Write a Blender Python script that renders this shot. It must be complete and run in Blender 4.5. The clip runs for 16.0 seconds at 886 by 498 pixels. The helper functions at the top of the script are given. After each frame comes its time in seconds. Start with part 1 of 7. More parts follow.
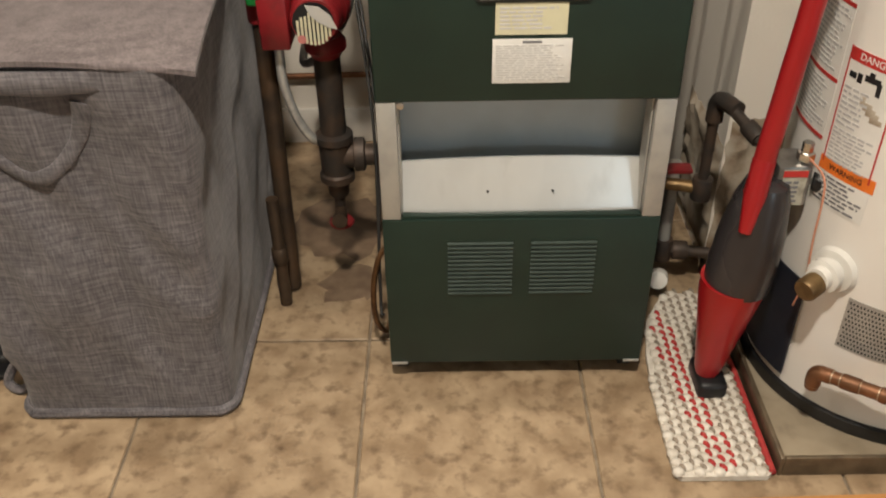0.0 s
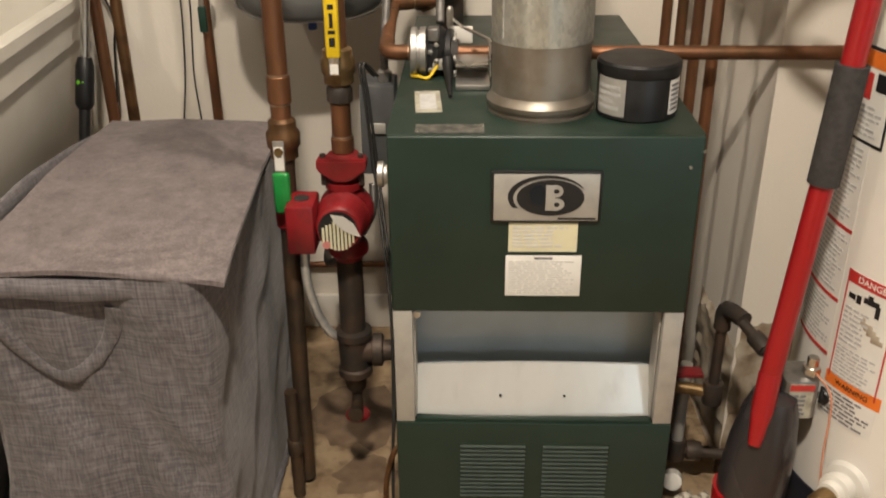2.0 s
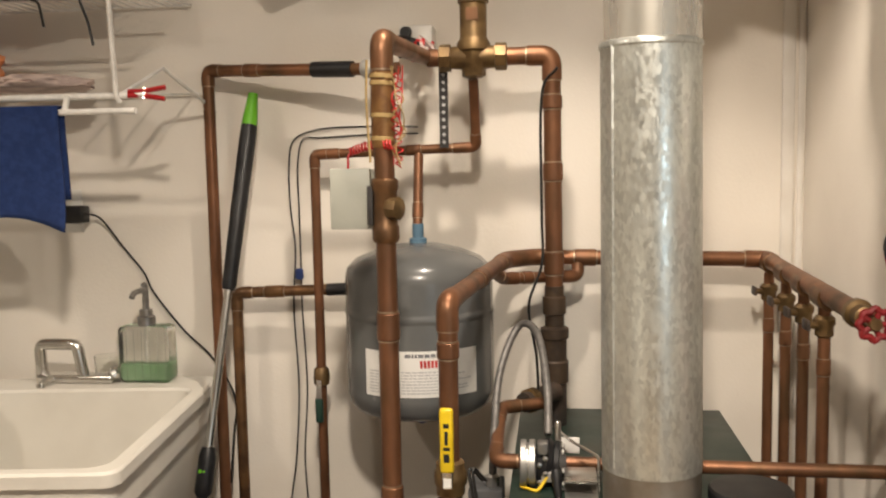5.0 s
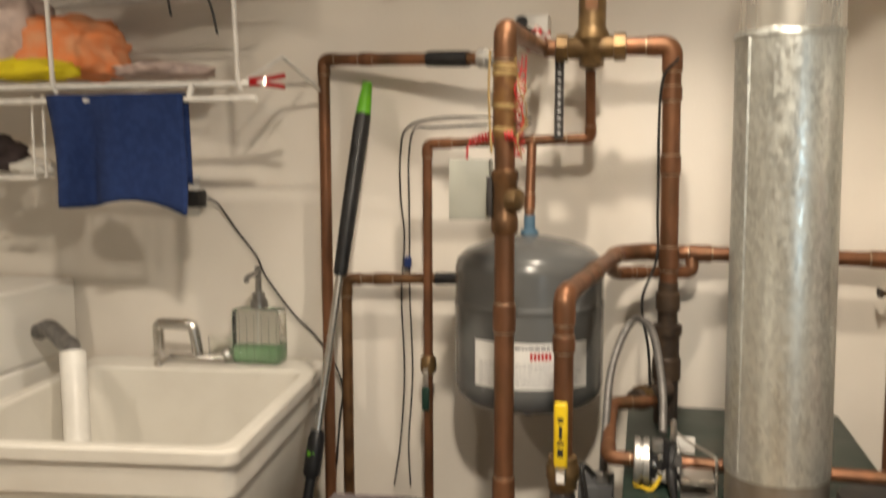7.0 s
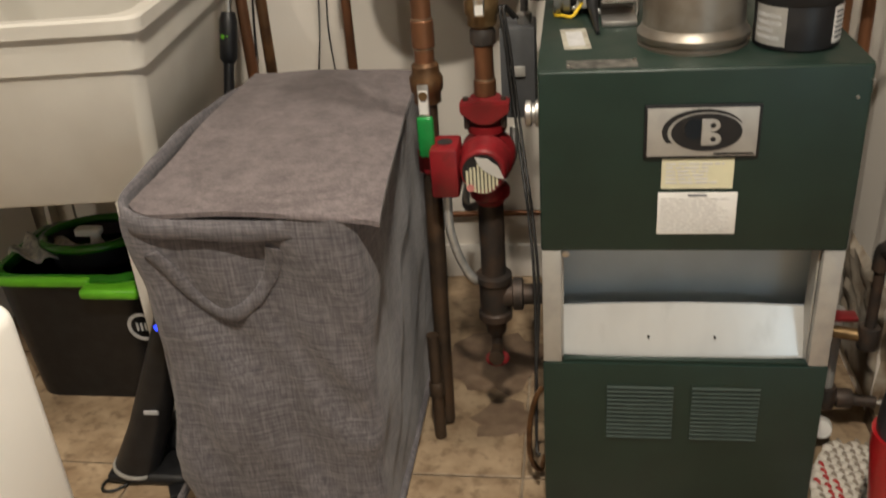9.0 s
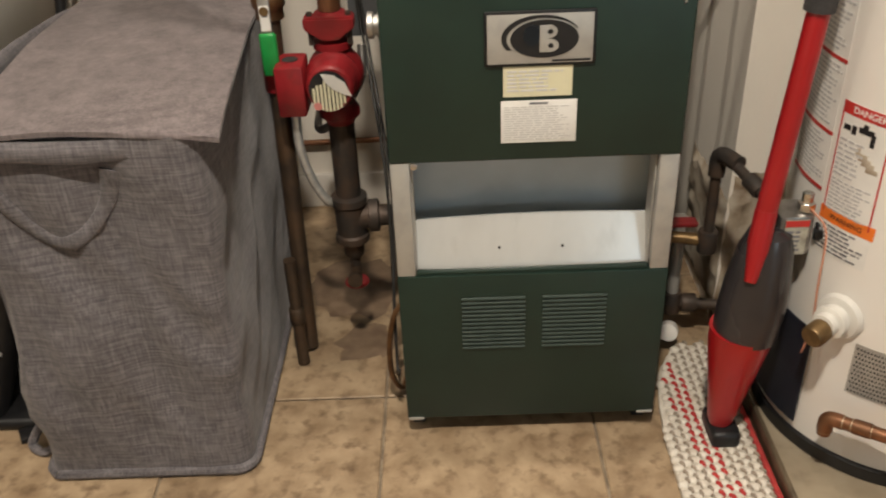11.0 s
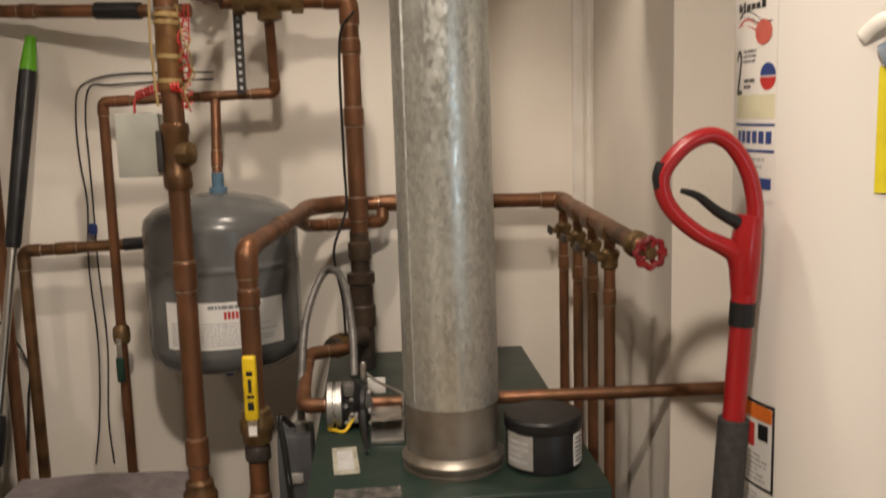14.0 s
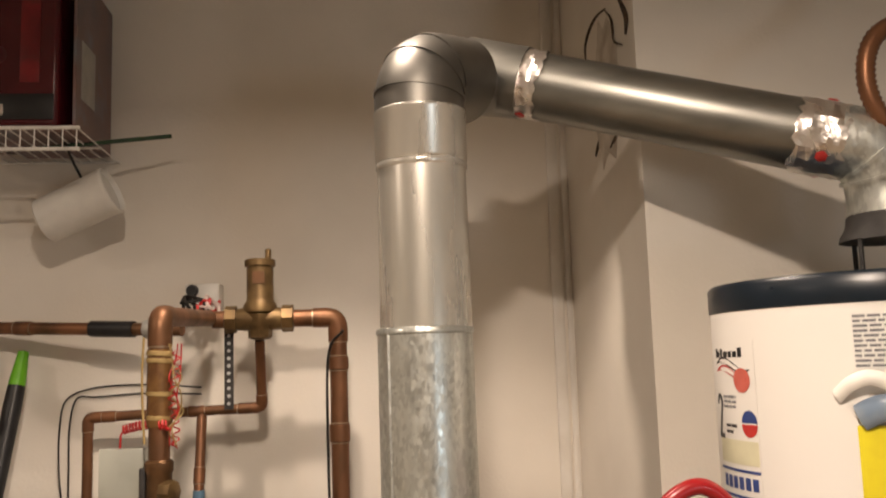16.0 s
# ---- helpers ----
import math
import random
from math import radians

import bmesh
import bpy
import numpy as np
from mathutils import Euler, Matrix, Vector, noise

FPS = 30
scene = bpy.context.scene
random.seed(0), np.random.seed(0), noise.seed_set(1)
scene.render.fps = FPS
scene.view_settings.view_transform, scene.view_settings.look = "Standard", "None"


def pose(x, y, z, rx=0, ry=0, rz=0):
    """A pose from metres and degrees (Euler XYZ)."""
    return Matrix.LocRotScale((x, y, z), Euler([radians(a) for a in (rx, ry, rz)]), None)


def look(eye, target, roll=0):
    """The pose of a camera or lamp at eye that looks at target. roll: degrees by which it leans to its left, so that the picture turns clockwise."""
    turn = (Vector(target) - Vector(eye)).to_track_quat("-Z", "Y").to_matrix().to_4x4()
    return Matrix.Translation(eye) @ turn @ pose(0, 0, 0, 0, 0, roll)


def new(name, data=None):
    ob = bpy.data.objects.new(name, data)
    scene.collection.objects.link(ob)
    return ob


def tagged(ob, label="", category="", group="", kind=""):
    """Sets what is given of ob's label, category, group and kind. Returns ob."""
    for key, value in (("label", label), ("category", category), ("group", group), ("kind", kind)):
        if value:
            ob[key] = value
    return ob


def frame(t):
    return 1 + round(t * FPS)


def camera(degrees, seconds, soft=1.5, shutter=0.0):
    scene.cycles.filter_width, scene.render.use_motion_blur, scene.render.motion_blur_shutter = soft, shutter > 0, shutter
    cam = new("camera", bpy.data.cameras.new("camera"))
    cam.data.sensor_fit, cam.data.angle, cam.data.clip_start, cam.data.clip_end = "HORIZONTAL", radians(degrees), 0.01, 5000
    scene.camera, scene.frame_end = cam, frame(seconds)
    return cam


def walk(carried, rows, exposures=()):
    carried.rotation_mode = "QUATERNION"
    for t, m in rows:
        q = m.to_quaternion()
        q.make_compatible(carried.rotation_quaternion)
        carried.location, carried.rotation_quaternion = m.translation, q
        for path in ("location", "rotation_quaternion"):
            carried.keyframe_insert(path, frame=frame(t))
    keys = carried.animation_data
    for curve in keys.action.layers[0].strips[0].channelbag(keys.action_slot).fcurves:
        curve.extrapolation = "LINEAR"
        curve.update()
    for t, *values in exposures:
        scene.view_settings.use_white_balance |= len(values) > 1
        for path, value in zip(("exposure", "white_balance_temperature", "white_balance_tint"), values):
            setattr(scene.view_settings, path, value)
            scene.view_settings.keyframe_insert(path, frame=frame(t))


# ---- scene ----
PATH = [
    (0, (-0.123, -1.239, 1.205), (-0.133, 0.381, 0.031), -1.0),
    (0.5, (-0.118, -1.245, 1.222), (-0.148, 0.418, 0.112), -1.1),
    (1, (-0.114, -1.246, 1.248), (-0.161, 0.472, 0.226), -1.1),
    (1.5, (-0.112, -1.245, 1.275), (-0.17, 0.519, 0.335), -1.0),
    (2, (-0.11, -1.245, 1.293), (-0.167, 0.555, 0.423), -0.5),
    (2.5, (-0.12, -1.24, 1.312), (-0.182, 0.591, 0.509), -0.3),
    (3, (-0.136, -1.246, 1.334), (-0.256, 0.624, 0.636), -0.3),
    (3.5, (-0.144, -1.255, 1.37), (-0.316, 0.654, 0.799), -0.4),
    (4, (-0.144, -1.26, 1.394), (-0.313, 0.682, 0.945), -0.1),
    (4.5, (-0.146, -1.261, 1.433), (-0.344, 0.706, 1.134), -0.5),
    (4.7, (-0.146, -1.265, 1.45), (-0.359, 0.709, 1.214), -0.8),
    (6.8, (-0.209, -1.286, 1.488), (-0.655, 0.66, 1.367), 0.0),
    (7, (-0.205, -1.275, 1.468), (-0.637, 0.666, 1.254), -0.2),
    (7.5, (-0.21, -1.261, 1.399), (-0.598, 0.647, 0.944), -1.7),
    (8, (-0.196, -1.261, 1.362), (-0.57, 0.6, 0.734), -3.0),
    (8.5, (-0.187, -1.266, 1.302), (-0.518, 0.53, 0.487), -4.0),
    (9, (-0.178, -1.271, 1.266), (-0.466, 0.473, 0.331), -4.4),
    (9.5, (-0.168, -1.274, 1.236), (-0.426, 0.412, 0.191), -5.6),
    (9.7, (-0.139, -1.284, 1.218), (-0.416, 0.387, 0.154), -6.2),
    (11.8, (-0.122, -1.287, 1.218), (-0.027, 0.453, 0.237), -0.8),
    (12, (-0.096, -1.296, 1.224), (-0.033, 0.474, 0.294), -1.2),
    (12.5, (-0.092, -1.301, 1.273), (-0.037, 0.555, 0.53), -1.6),
    (13, (-0.105, -1.281, 1.367), (-0.012, 0.632, 0.788), -1.6),
    (13.5, (-0.109, -1.28, 1.411), (0.028, 0.661, 0.951), -1.3),
    (14, (-0.11, -1.277, 1.44), (0.034, 0.695, 1.144), -1.6),
    (14.5, (-0.109, -1.281, 1.467), (0.042, 0.707, 1.315), -1.9),
    (15, (-0.107, -1.284, 1.506), (0.06, 0.709, 1.486), -2.0),
    (15.2, (-0.105, -1.289, 1.534), (0.061, 0.704, 1.569), -2.1),
    (15.5, (-0.119, -1.297, 1.56), (0.063, 0.689, 1.702), -1.8),
    (16, (-0.111, -1.291, 1.582), (0.083, 0.684, 1.832), -1.8),
]
EXPOSURES = [(0, -0.07, 6400, 10), (1.5, -0.05, 6500, 10), (2.0, -0.02, 6600, 11), (3.0, 0.14, 6600, 10), (3.5, 0.26, 6600, 11), (4.5, 0.1, 6600, 13), (7.0, -0.06, 6700, 11), (7.5, -0.05, 6600, 10), (8.0, 0.14, 6500, 10), (8.5, 0.19, 6500, 10), (9.0, -0.22, 6350, 10), (9.7, -0.24, 6350, 10), (12.0, 0.0, 6500, 11), (13.0, -0.13, 6550, 12), (13.5, -0.46, 6600, 13), (14.0, -0.62, 6650, 15), (14.5, -0.56, 6650, 15), (15.0, -0.52, 6800, 17), (16.0, -0.42, 7050, 19)]
cam = camera(52.2, 16.0, 1.9, 0.4)
walk(cam, [(t, look(eye, target, roll)) for t, eye, target, roll in PATH], EXPOSURES)

# ---- light ----
world = bpy.data.worlds.new("world")
scene.world = world
world.use_nodes = True
world.node_tree.nodes["Background"].inputs[0].default_value = (1.0, 0.92, 0.82, 1)
world.node_tree.nodes["Background"].inputs[1].default_value = 0.03


def downlight(x, y, z, watts, size):
    """A flush ceiling lamp shining down."""
    data = bpy.data.lights.new("downlight", "AREA")
    data.shape, data.size, data.energy, data.spread = "DISK", size, watts, radians(164)
    data.color = (1.0, 0.89, 0.74)
    ob = new("downlight_lamp", data)
    ob.location = (x, y, z)
    return ob


CEIL = 2.56
downlight(-0.16, -1.20, CEIL - 0.02, 62, 0.13)
downlight(-1.90, -0.70, CEIL - 0.02, 13, 0.13)
# recessed can lamp in the ceiling above the boiler front, its cone cut off by the can
can = bpy.data.lights.new("can_light", "SPOT")
can.energy, can.spot_size, can.spot_blend, can.shadow_soft_size, can.color = 61, radians(106), 0.32, 0.03, (1.0, 0.89, 0.74)
can_lamp = new("can_lamp", can)
can_lamp.matrix_world = pose(-0.21, 0.15, CEIL - 0.02, -7, 0, 0)
# pale daylight through the low window behind the viewer
sky = bpy.data.lights.new("window_light", "AREA")
sky.shape, sky.size, sky.size_y, sky.energy = "RECTANGLE", 0.8, 0.6, 17
sky.color = (0.72, 0.90, 1.0)
sky_lamp = new("window_lamp", sky)
sky_lamp.matrix_world = pose(2.05, -4.34, 1.05, 90, 0, 0)

# ---- materials ----


def material(name, base, second=None, rough=0.5, metal=0.0, scale=30.0, mix=(0.4, 0.65), bump=0.0, bump_scale=200.0,
             rough_var=0.1, detail=4.0, stretch=(1, 1, 1), third=None, third_scale=6.0, third_at=(0.55, 0.7),
             transmission=0.0, ior=1.45, coat=0.0, random_tint=0.0, island=False):
    m = bpy.data.materials.new(name)
    m.use_nodes = True
    nt = m.node_tree
    b = nt.nodes["Principled BSDF"]
    link = nt.links.new
    tc = nt.nodes.new("ShaderNodeTexCoord")
    geo = nt.nodes.new("ShaderNodeNewGeometry")
    mp = nt.nodes.new("ShaderNodeMapping")
    mp.inputs["Scale"].default_value = stretch
    link(geo.outputs["Position"], mp.inputs["Vector"])

    def noise_of(s, d=4.0):
        n = nt.nodes.new("ShaderNodeTexNoise")
        n.inputs["Scale"].default_value, n.inputs["Detail"].default_value = s, d
        link(mp.outputs[0], n.inputs["Vector"])
        return n.outputs["Fac"]

    def ramp_of(sock, lo, hi):
        r = nt.nodes.new("ShaderNodeMapRange")
        r.inputs["From Min"].default_value, r.inputs["From Max"].default_value = lo, hi
        link(sock, r.inputs["Value"])
        return r.outputs[0]

    def mixed(fac, a, c):
        x = nt.nodes.new("ShaderNodeMix")
        x.data_type = "RGBA"
        for sock, v in ((x.inputs[6], a), (x.inputs[7], c)):
            if isinstance(v, tuple):
                sock.default_value = (*v, 1)
            else:
                link(v, sock)
        link(fac, x.inputs[0])
        return x.outputs[2]

    second = second or tuple(c * 0.82 for c in base)
    colour = mixed(ramp_of(noise_of(scale, detail), *mix), tuple(base), tuple(second))
    if third:
        colour = mixed(ramp_of(noise_of(third_scale, 5.0), *third_at), colour, tuple(third))
    if random_tint:
        info = nt.nodes.new("ShaderNodeObjectInfo")
        hsv = nt.nodes.new("ShaderNodeHueSaturation")
        link(ramp_of(info.outputs["Random"], 0, 1), hsv.inputs["Value"])
        rr = hsv.inputs["Value"].links[0].from_node
        rr.inputs["To Min"].default_value, rr.inputs["To Max"].default_value = 1 - random_tint, 1 + random_tint
        link(colour, hsv.inputs["Color"])
        colour = hsv.outputs[0]
    link(colour, b.inputs["Base Color"])
    b.inputs["Metallic"].default_value = metal
    rv = nt.nodes.new("ShaderNodeMapRange")
    rv.inputs["To Min"].default_value, rv.inputs["To Max"].default_value = max(0.02, rough - rough_var), min(1, rough + rough_var)
    link(noise_of(scale * 0.7), rv.inputs["Value"])
    link(rv.outputs[0], b.inputs["Roughness"])
    if bump:
        bp = nt.nodes.new("ShaderNodeBump")
        bp.inputs["Strength"].default_value, bp.inputs["Distance"].default_value = bump, 0.002
        link(noise_of(bump_scale, 3.0), bp.inputs["Height"])
        link(bp.outputs[0], b.inputs["Normal"])
    b.inputs["Transmission Weight"].default_value, b.inputs["IOR"].default_value = transmission, ior
    b.inputs["Coat Weight"].default_value = coat
    return m


WALL = material("wall_paint", (0.80, 0.748, 0.672), (0.74, 0.69, 0.615), 0.75, scale=3.0, bump=0.25, bump_scale=140, third=(0.67, 0.615, 0.535), third_scale=1.4, third_at=(0.55, 0.85))
WALL_TRIM = material("trim_paint", (0.75, 0.72, 0.67), (0.66, 0.62, 0.56), 0.5, scale=9, bump=0.1)
CEILING = material("ceiling_paint", (0.75, 0.73, 0.69), None, 0.9, scale=5, bump=0.2)
TILE = material("tan_floor_tile", (0.42, 0.312, 0.200), (0.26, 0.180, 0.108), 0.40, scale=15, mix=(0.36, 0.66), bump=0.15, bump_scale=90, third=(0.150, 0.098, 0.058), third_scale=34, third_at=(0.50, 0.76), random_tint=0.07, detail=12)
GROUT = material("floor_grout", (0.30, 0.24, 0.17), (0.18, 0.14, 0.10), 0.9, scale=30, bump=0.4)
WOOD = material("oak_threshold", (0.50, 0.24, 0.08), (0.34, 0.15, 0.05), 0.35, scale=22, stretch=(0.12, 1, 1), bump=0.1)
GREEN = material("green_enamel", (0.0112, 0.0272, 0.0197), (0.0092, 0.0228, 0.0167), 0.42, scale=14, bump=0.10, bump_scale=500, third=(0.024, 0.052, 0.038), third_scale=5, third_at=(0.6, 0.85))
GREEN_TOP = material("dusty_green_enamel", (0.010, 0.024, 0.0175), (0.018, 0.031, 0.024), 0.45, scale=22, mix=(0.40, 0.75), bump=0.1, third=(0.040, 0.034, 0.024), third_scale=9, third_at=(0.55, 0.75), detail=8)
GREYPOST = material("grey_sheet_metal", (0.42, 0.41, 0.38), (0.36, 0.35, 0.33), 0.45, scale=30, metal=0.3)
WHITE_METAL = material("pale_sheet_metal", (0.62, 0.63, 0.62), (0.54, 0.545, 0.535), 0.36, scale=9, metal=0.35, stretch=(1, 1, 0.35), third=(0.42, 0.42, 0.405), third_scale=16, third_at=(0.55, 0.85))
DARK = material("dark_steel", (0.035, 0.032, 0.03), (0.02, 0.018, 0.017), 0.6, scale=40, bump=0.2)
ALU = material("bright_aluminium", (0.72, 0.70, 0.64), (0.60, 0.585, 0.53), 0.27, metal=0.72, scale=20, stretch=(1, 1, 0.15), third=(0.40, 0.395, 0.375), third_scale=7, third_at=(0.55, 0.8))
VENTSTEEL = material("dark_smooth_vent_steel", (0.29, 0.285, 0.26), (0.20, 0.197, 0.18), 0.36, metal=0.95, scale=14, stretch=(0.25, 0.6, 1), third=(0.22, 0.215, 0.20), third_scale=9, third_at=(0.55, 0.8))
# base colour lowered to imitate the dark surroundings mirrored in the elbow
ELBOWSTEEL = material("reflection_darkened_elbow_steel", (0.19, 0.183, 0.168), (0.14, 0.134, 0.122), 0.44, metal=0.92, scale=12, third=(0.22, 0.20, 0.17), third_scale=7, third_at=(0.5, 0.8))
GOUGE = material("dark_gouge", (0.06, 0.042, 0.030), (0.11, 0.08, 0.055), 0.9, scale=60, bump=0.4)
GRIMYPAPER = material("grimy_paper_label", (0.42, 0.40, 0.33), (0.27, 0.25, 0.20), 0.6, scale=60)
BAFFLE = material("blue_grey_baffle_steel", (0.50, 0.585, 0.65), (0.44, 0.515, 0.57), 0.45, metal=0.1, scale=9)
PALECOND = material("pale_silver_conduit", (0.62, 0.62, 0.60), (0.50, 0.50, 0.48), 0.35, metal=0.5, scale=60)
SATIN = material("satin_steel", (0.46, 0.45, 0.43), (0.38, 0.37, 0.35), 0.44, metal=0.9, scale=40)
DULL = material("heat_stained_steel", (0.35, 0.325, 0.285), (0.25, 0.215, 0.175), 0.42, metal=0.85, scale=18)
FOIL = material("foil_tape", (0.95, 0.93, 0.90), (0.86, 0.78, 0.74), 0.30, metal=1.0, scale=30, bump=1.0, bump_scale=70)
COPPER = material("aged_copper", (0.245, 0.110, 0.055), (0.150, 0.070, 0.037), 0.42, metal=0.62, scale=20, stretch=(1, 1, 0.4), third=(0.105, 0.058, 0.028), third_scale=14, third_at=(0.48, 0.74), bump=0.06)
COPPER_DARK = material("brown_tarnished_copper", (0.19, 0.10, 0.045), (0.10, 0.052, 0.026), 0.42, metal=0.65, scale=25, third=(0.06, 0.04, 0.022), third_scale=10, third_at=(0.5, 0.8), bump=0.1)
RUSTPIPE = material("grimy_brown_iron", (0.075, 0.050, 0.032), (0.042, 0.030, 0.022), 0.5, metal=0.4, scale=25, third=(0.11, 0.065, 0.036), third_scale=12, third_at=(0.5, 0.75), bump=0.2)
SOLDER = material("solder_ring", (0.42, 0.34, 0.25), (0.30, 0.20, 0.12), 0.4, metal=0.8, scale=50)
BRASS = material("dull_brass", (0.21, 0.135, 0.060), (0.12, 0.075, 0.034), 0.42, metal=0.65, scale=30, bump=0.15)
IRON = material("black_iron", (0.042, 0.036, 0.032), (0.075, 0.05, 0.036), 0.55, metal=0.3, scale=25, bump=0.35, bump_scale=250)
RED = material("red_cast_iron", (0.23, 0.012, 0.016), (0.14, 0.010, 0.012), 0.40, scale=16, bump=0.2, third=(0.09, 0.02, 0.016), third_scale=26, third_at=(0.58, 0.78))
REDPLASTIC = material("red_plastic", (0.33, 0.010, 0.013), (0.28, 0.008, 0.010), 0.30, scale=6, coat=0.2)
BLACKRUB = material("black_plastic", (0.008, 0.008, 0.009), (0.013, 0.013, 0.014), 0.42, scale=40)
FOAM = material("charcoal_foam", (0.045, 0.042, 0.042), (0.03, 0.028, 0.028), 0.85, scale=90, bump=0.4)
HEATER = material("white_enamel", (0.76, 0.735, 0.695), (0.73, 0.705, 0.665), 0.30, scale=3, coat=0.2)
APPLIANCE = material("white_appliance_enamel", (0.84, 0.82, 0.77), (0.80, 0.78, 0.73), 0.32, scale=3, coat=0.2)
BLUECAP = material("navy_steel", (0.005, 0.011, 0.019), (0.004, 0.009, 0.015), 0.32, scale=20)
TANK = material("grey_tank_enamel", (0.122, 0.125, 0.124), (0.104, 0.107, 0.107), 0.24, scale=9, coat=0.2, bump=0.04)
PAPER = material("label_paper", (0.74, 0.73, 0.70), (0.68, 0.67, 0.64), 0.5, scale=20)
CREAM = material("yellowed_paper", (0.66, 0.63, 0.44), (0.60, 0.57, 0.40), 0.55, scale=20)
INK = material("grey_ink", (0.16, 0.16, 0.17), (0.22, 0.22, 0.23), 0.6, scale=60)
PALEINK = material("faint_ink", (0.42, 0.42, 0.42), (0.5, 0.5, 0.5), 0.6, scale=60)
FAINTINK = material("pale_grey_ink", (0.55, 0.54, 0.52), (0.60, 0.59, 0.57), 0.6, scale=60)
BLACKINK = material("black_ink", (0.012, 0.012, 0.013), None, 0.5, scale=60)
REDINK = material("red_ink", (0.50, 0.035, 0.03), None, 0.5, scale=60)
ORANGEINK = material("orange_ink", (0.80, 0.19, 0.025), None, 0.5, scale=60)
BLUECLIP = material("blue_grey_plastic", (0.16, 0.22, 0.30), (0.22, 0.26, 0.30), 0.3, scale=30)
BLUEINK = material("blue_ink", (0.03, 0.06, 0.22), None, 0.5, scale=60)
TUB = material("cream_tub_plastic", (0.64, 0.615, 0.555), (0.58, 0.55, 0.49), 0.42, scale=5, bump=0.1, third=(0.55, 0.515, 0.45), third_scale=9, third_at=(0.62, 0.9))
WHITEPLASTIC = material("white_plastic", (0.78, 0.76, 0.71), None, 0.4, scale=10)
CHROME = material("chrome", (0.64, 0.625, 0.595), None, 0.26, metal=1.0, scale=10)
YELLOW = material("yellow_vinyl", (0.70, 0.50, 0.015), (0.62, 0.43, 0.01), 0.35, scale=30)
GREENVINYL = material("green_vinyl", (0.015, 0.24, 0.05), (0.01, 0.18, 0.035), 0.3, scale=30)
LIME = material("lime_plastic", (0.13, 0.44, 0.02), (0.10, 0.36, 0.015), 0.35, scale=20)
NAVYCLOTH = material("navy_terry", (0.008, 0.024, 0.098), (0.013, 0.034, 0.128), 0.95, scale=60, bump=0.5, bump_scale=500)
WIREWHITE = material("white_wire", (0.76, 0.74, 0.70), None, 0.4, scale=40)
GREYBOX = material("grey_box_paint", (0.40, 0.41, 0.36), (0.36, 0.37, 0.32), 0.45, scale=20)
REDWIRE = material("red_wire", (0.50, 0.02, 0.02), None, 0.4, scale=60)
YELLOWWIRE = material("yellow_wire", (0.80, 0.55, 0.03), None, 0.4, scale=60)
ROSEWIRE = material("foam_insulation_yellow", (0.36, 0.25, 0.10), None, 0.7, scale=60)
GLASS = material("clear_glass", (0.98, 0.99, 0.975), (0.97, 0.985, 0.965), 0.03, scale=10, transmission=1.0, ior=1.45, rough_var=0.01)
SOAP = material("green_soap", (0.50, 0.80, 0.50), None, 0.15, scale=10, transmission=0.6, ior=1.35)
CONCRETE = material("drain_pan_grey", (0.36, 0.30, 0.215), (0.26, 0.21, 0.145), 0.55, scale=10, third=(0.22, 0.18, 0.13), third_scale=20, third_at=(0.6, 0.8), metal=0.2)
PANRIM = material("tarnished_pan_rim", (0.17, 0.13, 0.085), (0.10, 0.075, 0.05), 0.4, metal=0.5, scale=20)
RUG = material("white_rag_rug", (0.66, 0.62, 0.55), (0.54, 0.49, 0.42), 0.95, scale=60, bump=0.5, bump_scale=300)
RUGRED = material("red_rag_rug", (0.42, 0.045, 0.04), (0.32, 0.03, 0.03), 0.95, scale=60, bump=0.5, bump_scale=300)
# darker tan that paints the shade in the rug's gaps
RUGHOLE = material("rug_gap_shade", (0.30, 0.25, 0.20), None, 0.95, scale=60)
SMOKED = material("smoked_plastic", (0.034, 0.030, 0.032), (0.024, 0.021, 0.022), 0.28, scale=5, coat=0.1)
STAINED = material("stained_plaster", (0.42, 0.36, 0.28), (0.20, 0.14, 0.09), 0.9, scale=14, bump=0.5, third=(0.55, 0.5, 0.42), third_scale=9, third_at=(0.5, 0.7))
BULB = material("clothes_orange", (0.78, 0.25, 0.09), (0.72, 0.34, 0.18), 0.9, scale=18, bump=0.4)
CLOTHPINK = material("clothes_rose", (0.62, 0.50, 0.45), (0.42, 0.33, 0.30), 0.9, scale=22, bump=0.4)
CLOTHYELLOW = material("clothes_yellow", (0.72, 0.60, 0.02), (0.62, 0.50, 0.02), 0.9, scale=18, bump=0.4)
CLOTHDARK = material("clothes_dark", (0.04, 0.03, 0.03), (0.07, 0.05, 0.05), 0.9, scale=18, bump=0.4)
CAMO = material("clothes_olive", (0.10, 0.09, 0.035), (0.22, 0.20, 0.10), 0.9, scale=40, bump=0.4)
CYAN = material("cyan_plastic", (0.02, 0.32, 0.58), None, 0.35, scale=18)
MAROON = material("maroon_plastic", (0.085, 0.008, 0.012), (0.05, 0.005, 0.008), 0.25, scale=5)
CARTON = material("printed_carton", (0.19, 0.11, 0.10), (0.13, 0.10, 0.11), 0.45, scale=7, third=(0.16, 0.17, 0.19), third_scale=9, third_at=(0.55, 0.7))
YARN = material("cord_black", (0.012, 0.011, 0.010), None, 0.5, scale=60)
STEELCOND = material("steel_conduit", (0.30, 0.29, 0.275), (0.22, 0.21, 0.20), 0.36, metal=0.85, scale=60)
GREENROD = material("dark_green_stake", (0.02, 0.055, 0.025), None, 0.5, scale=60)
BLUELED = bpy.data.materials.new("blue_led")
BLUELED.use_nodes = True
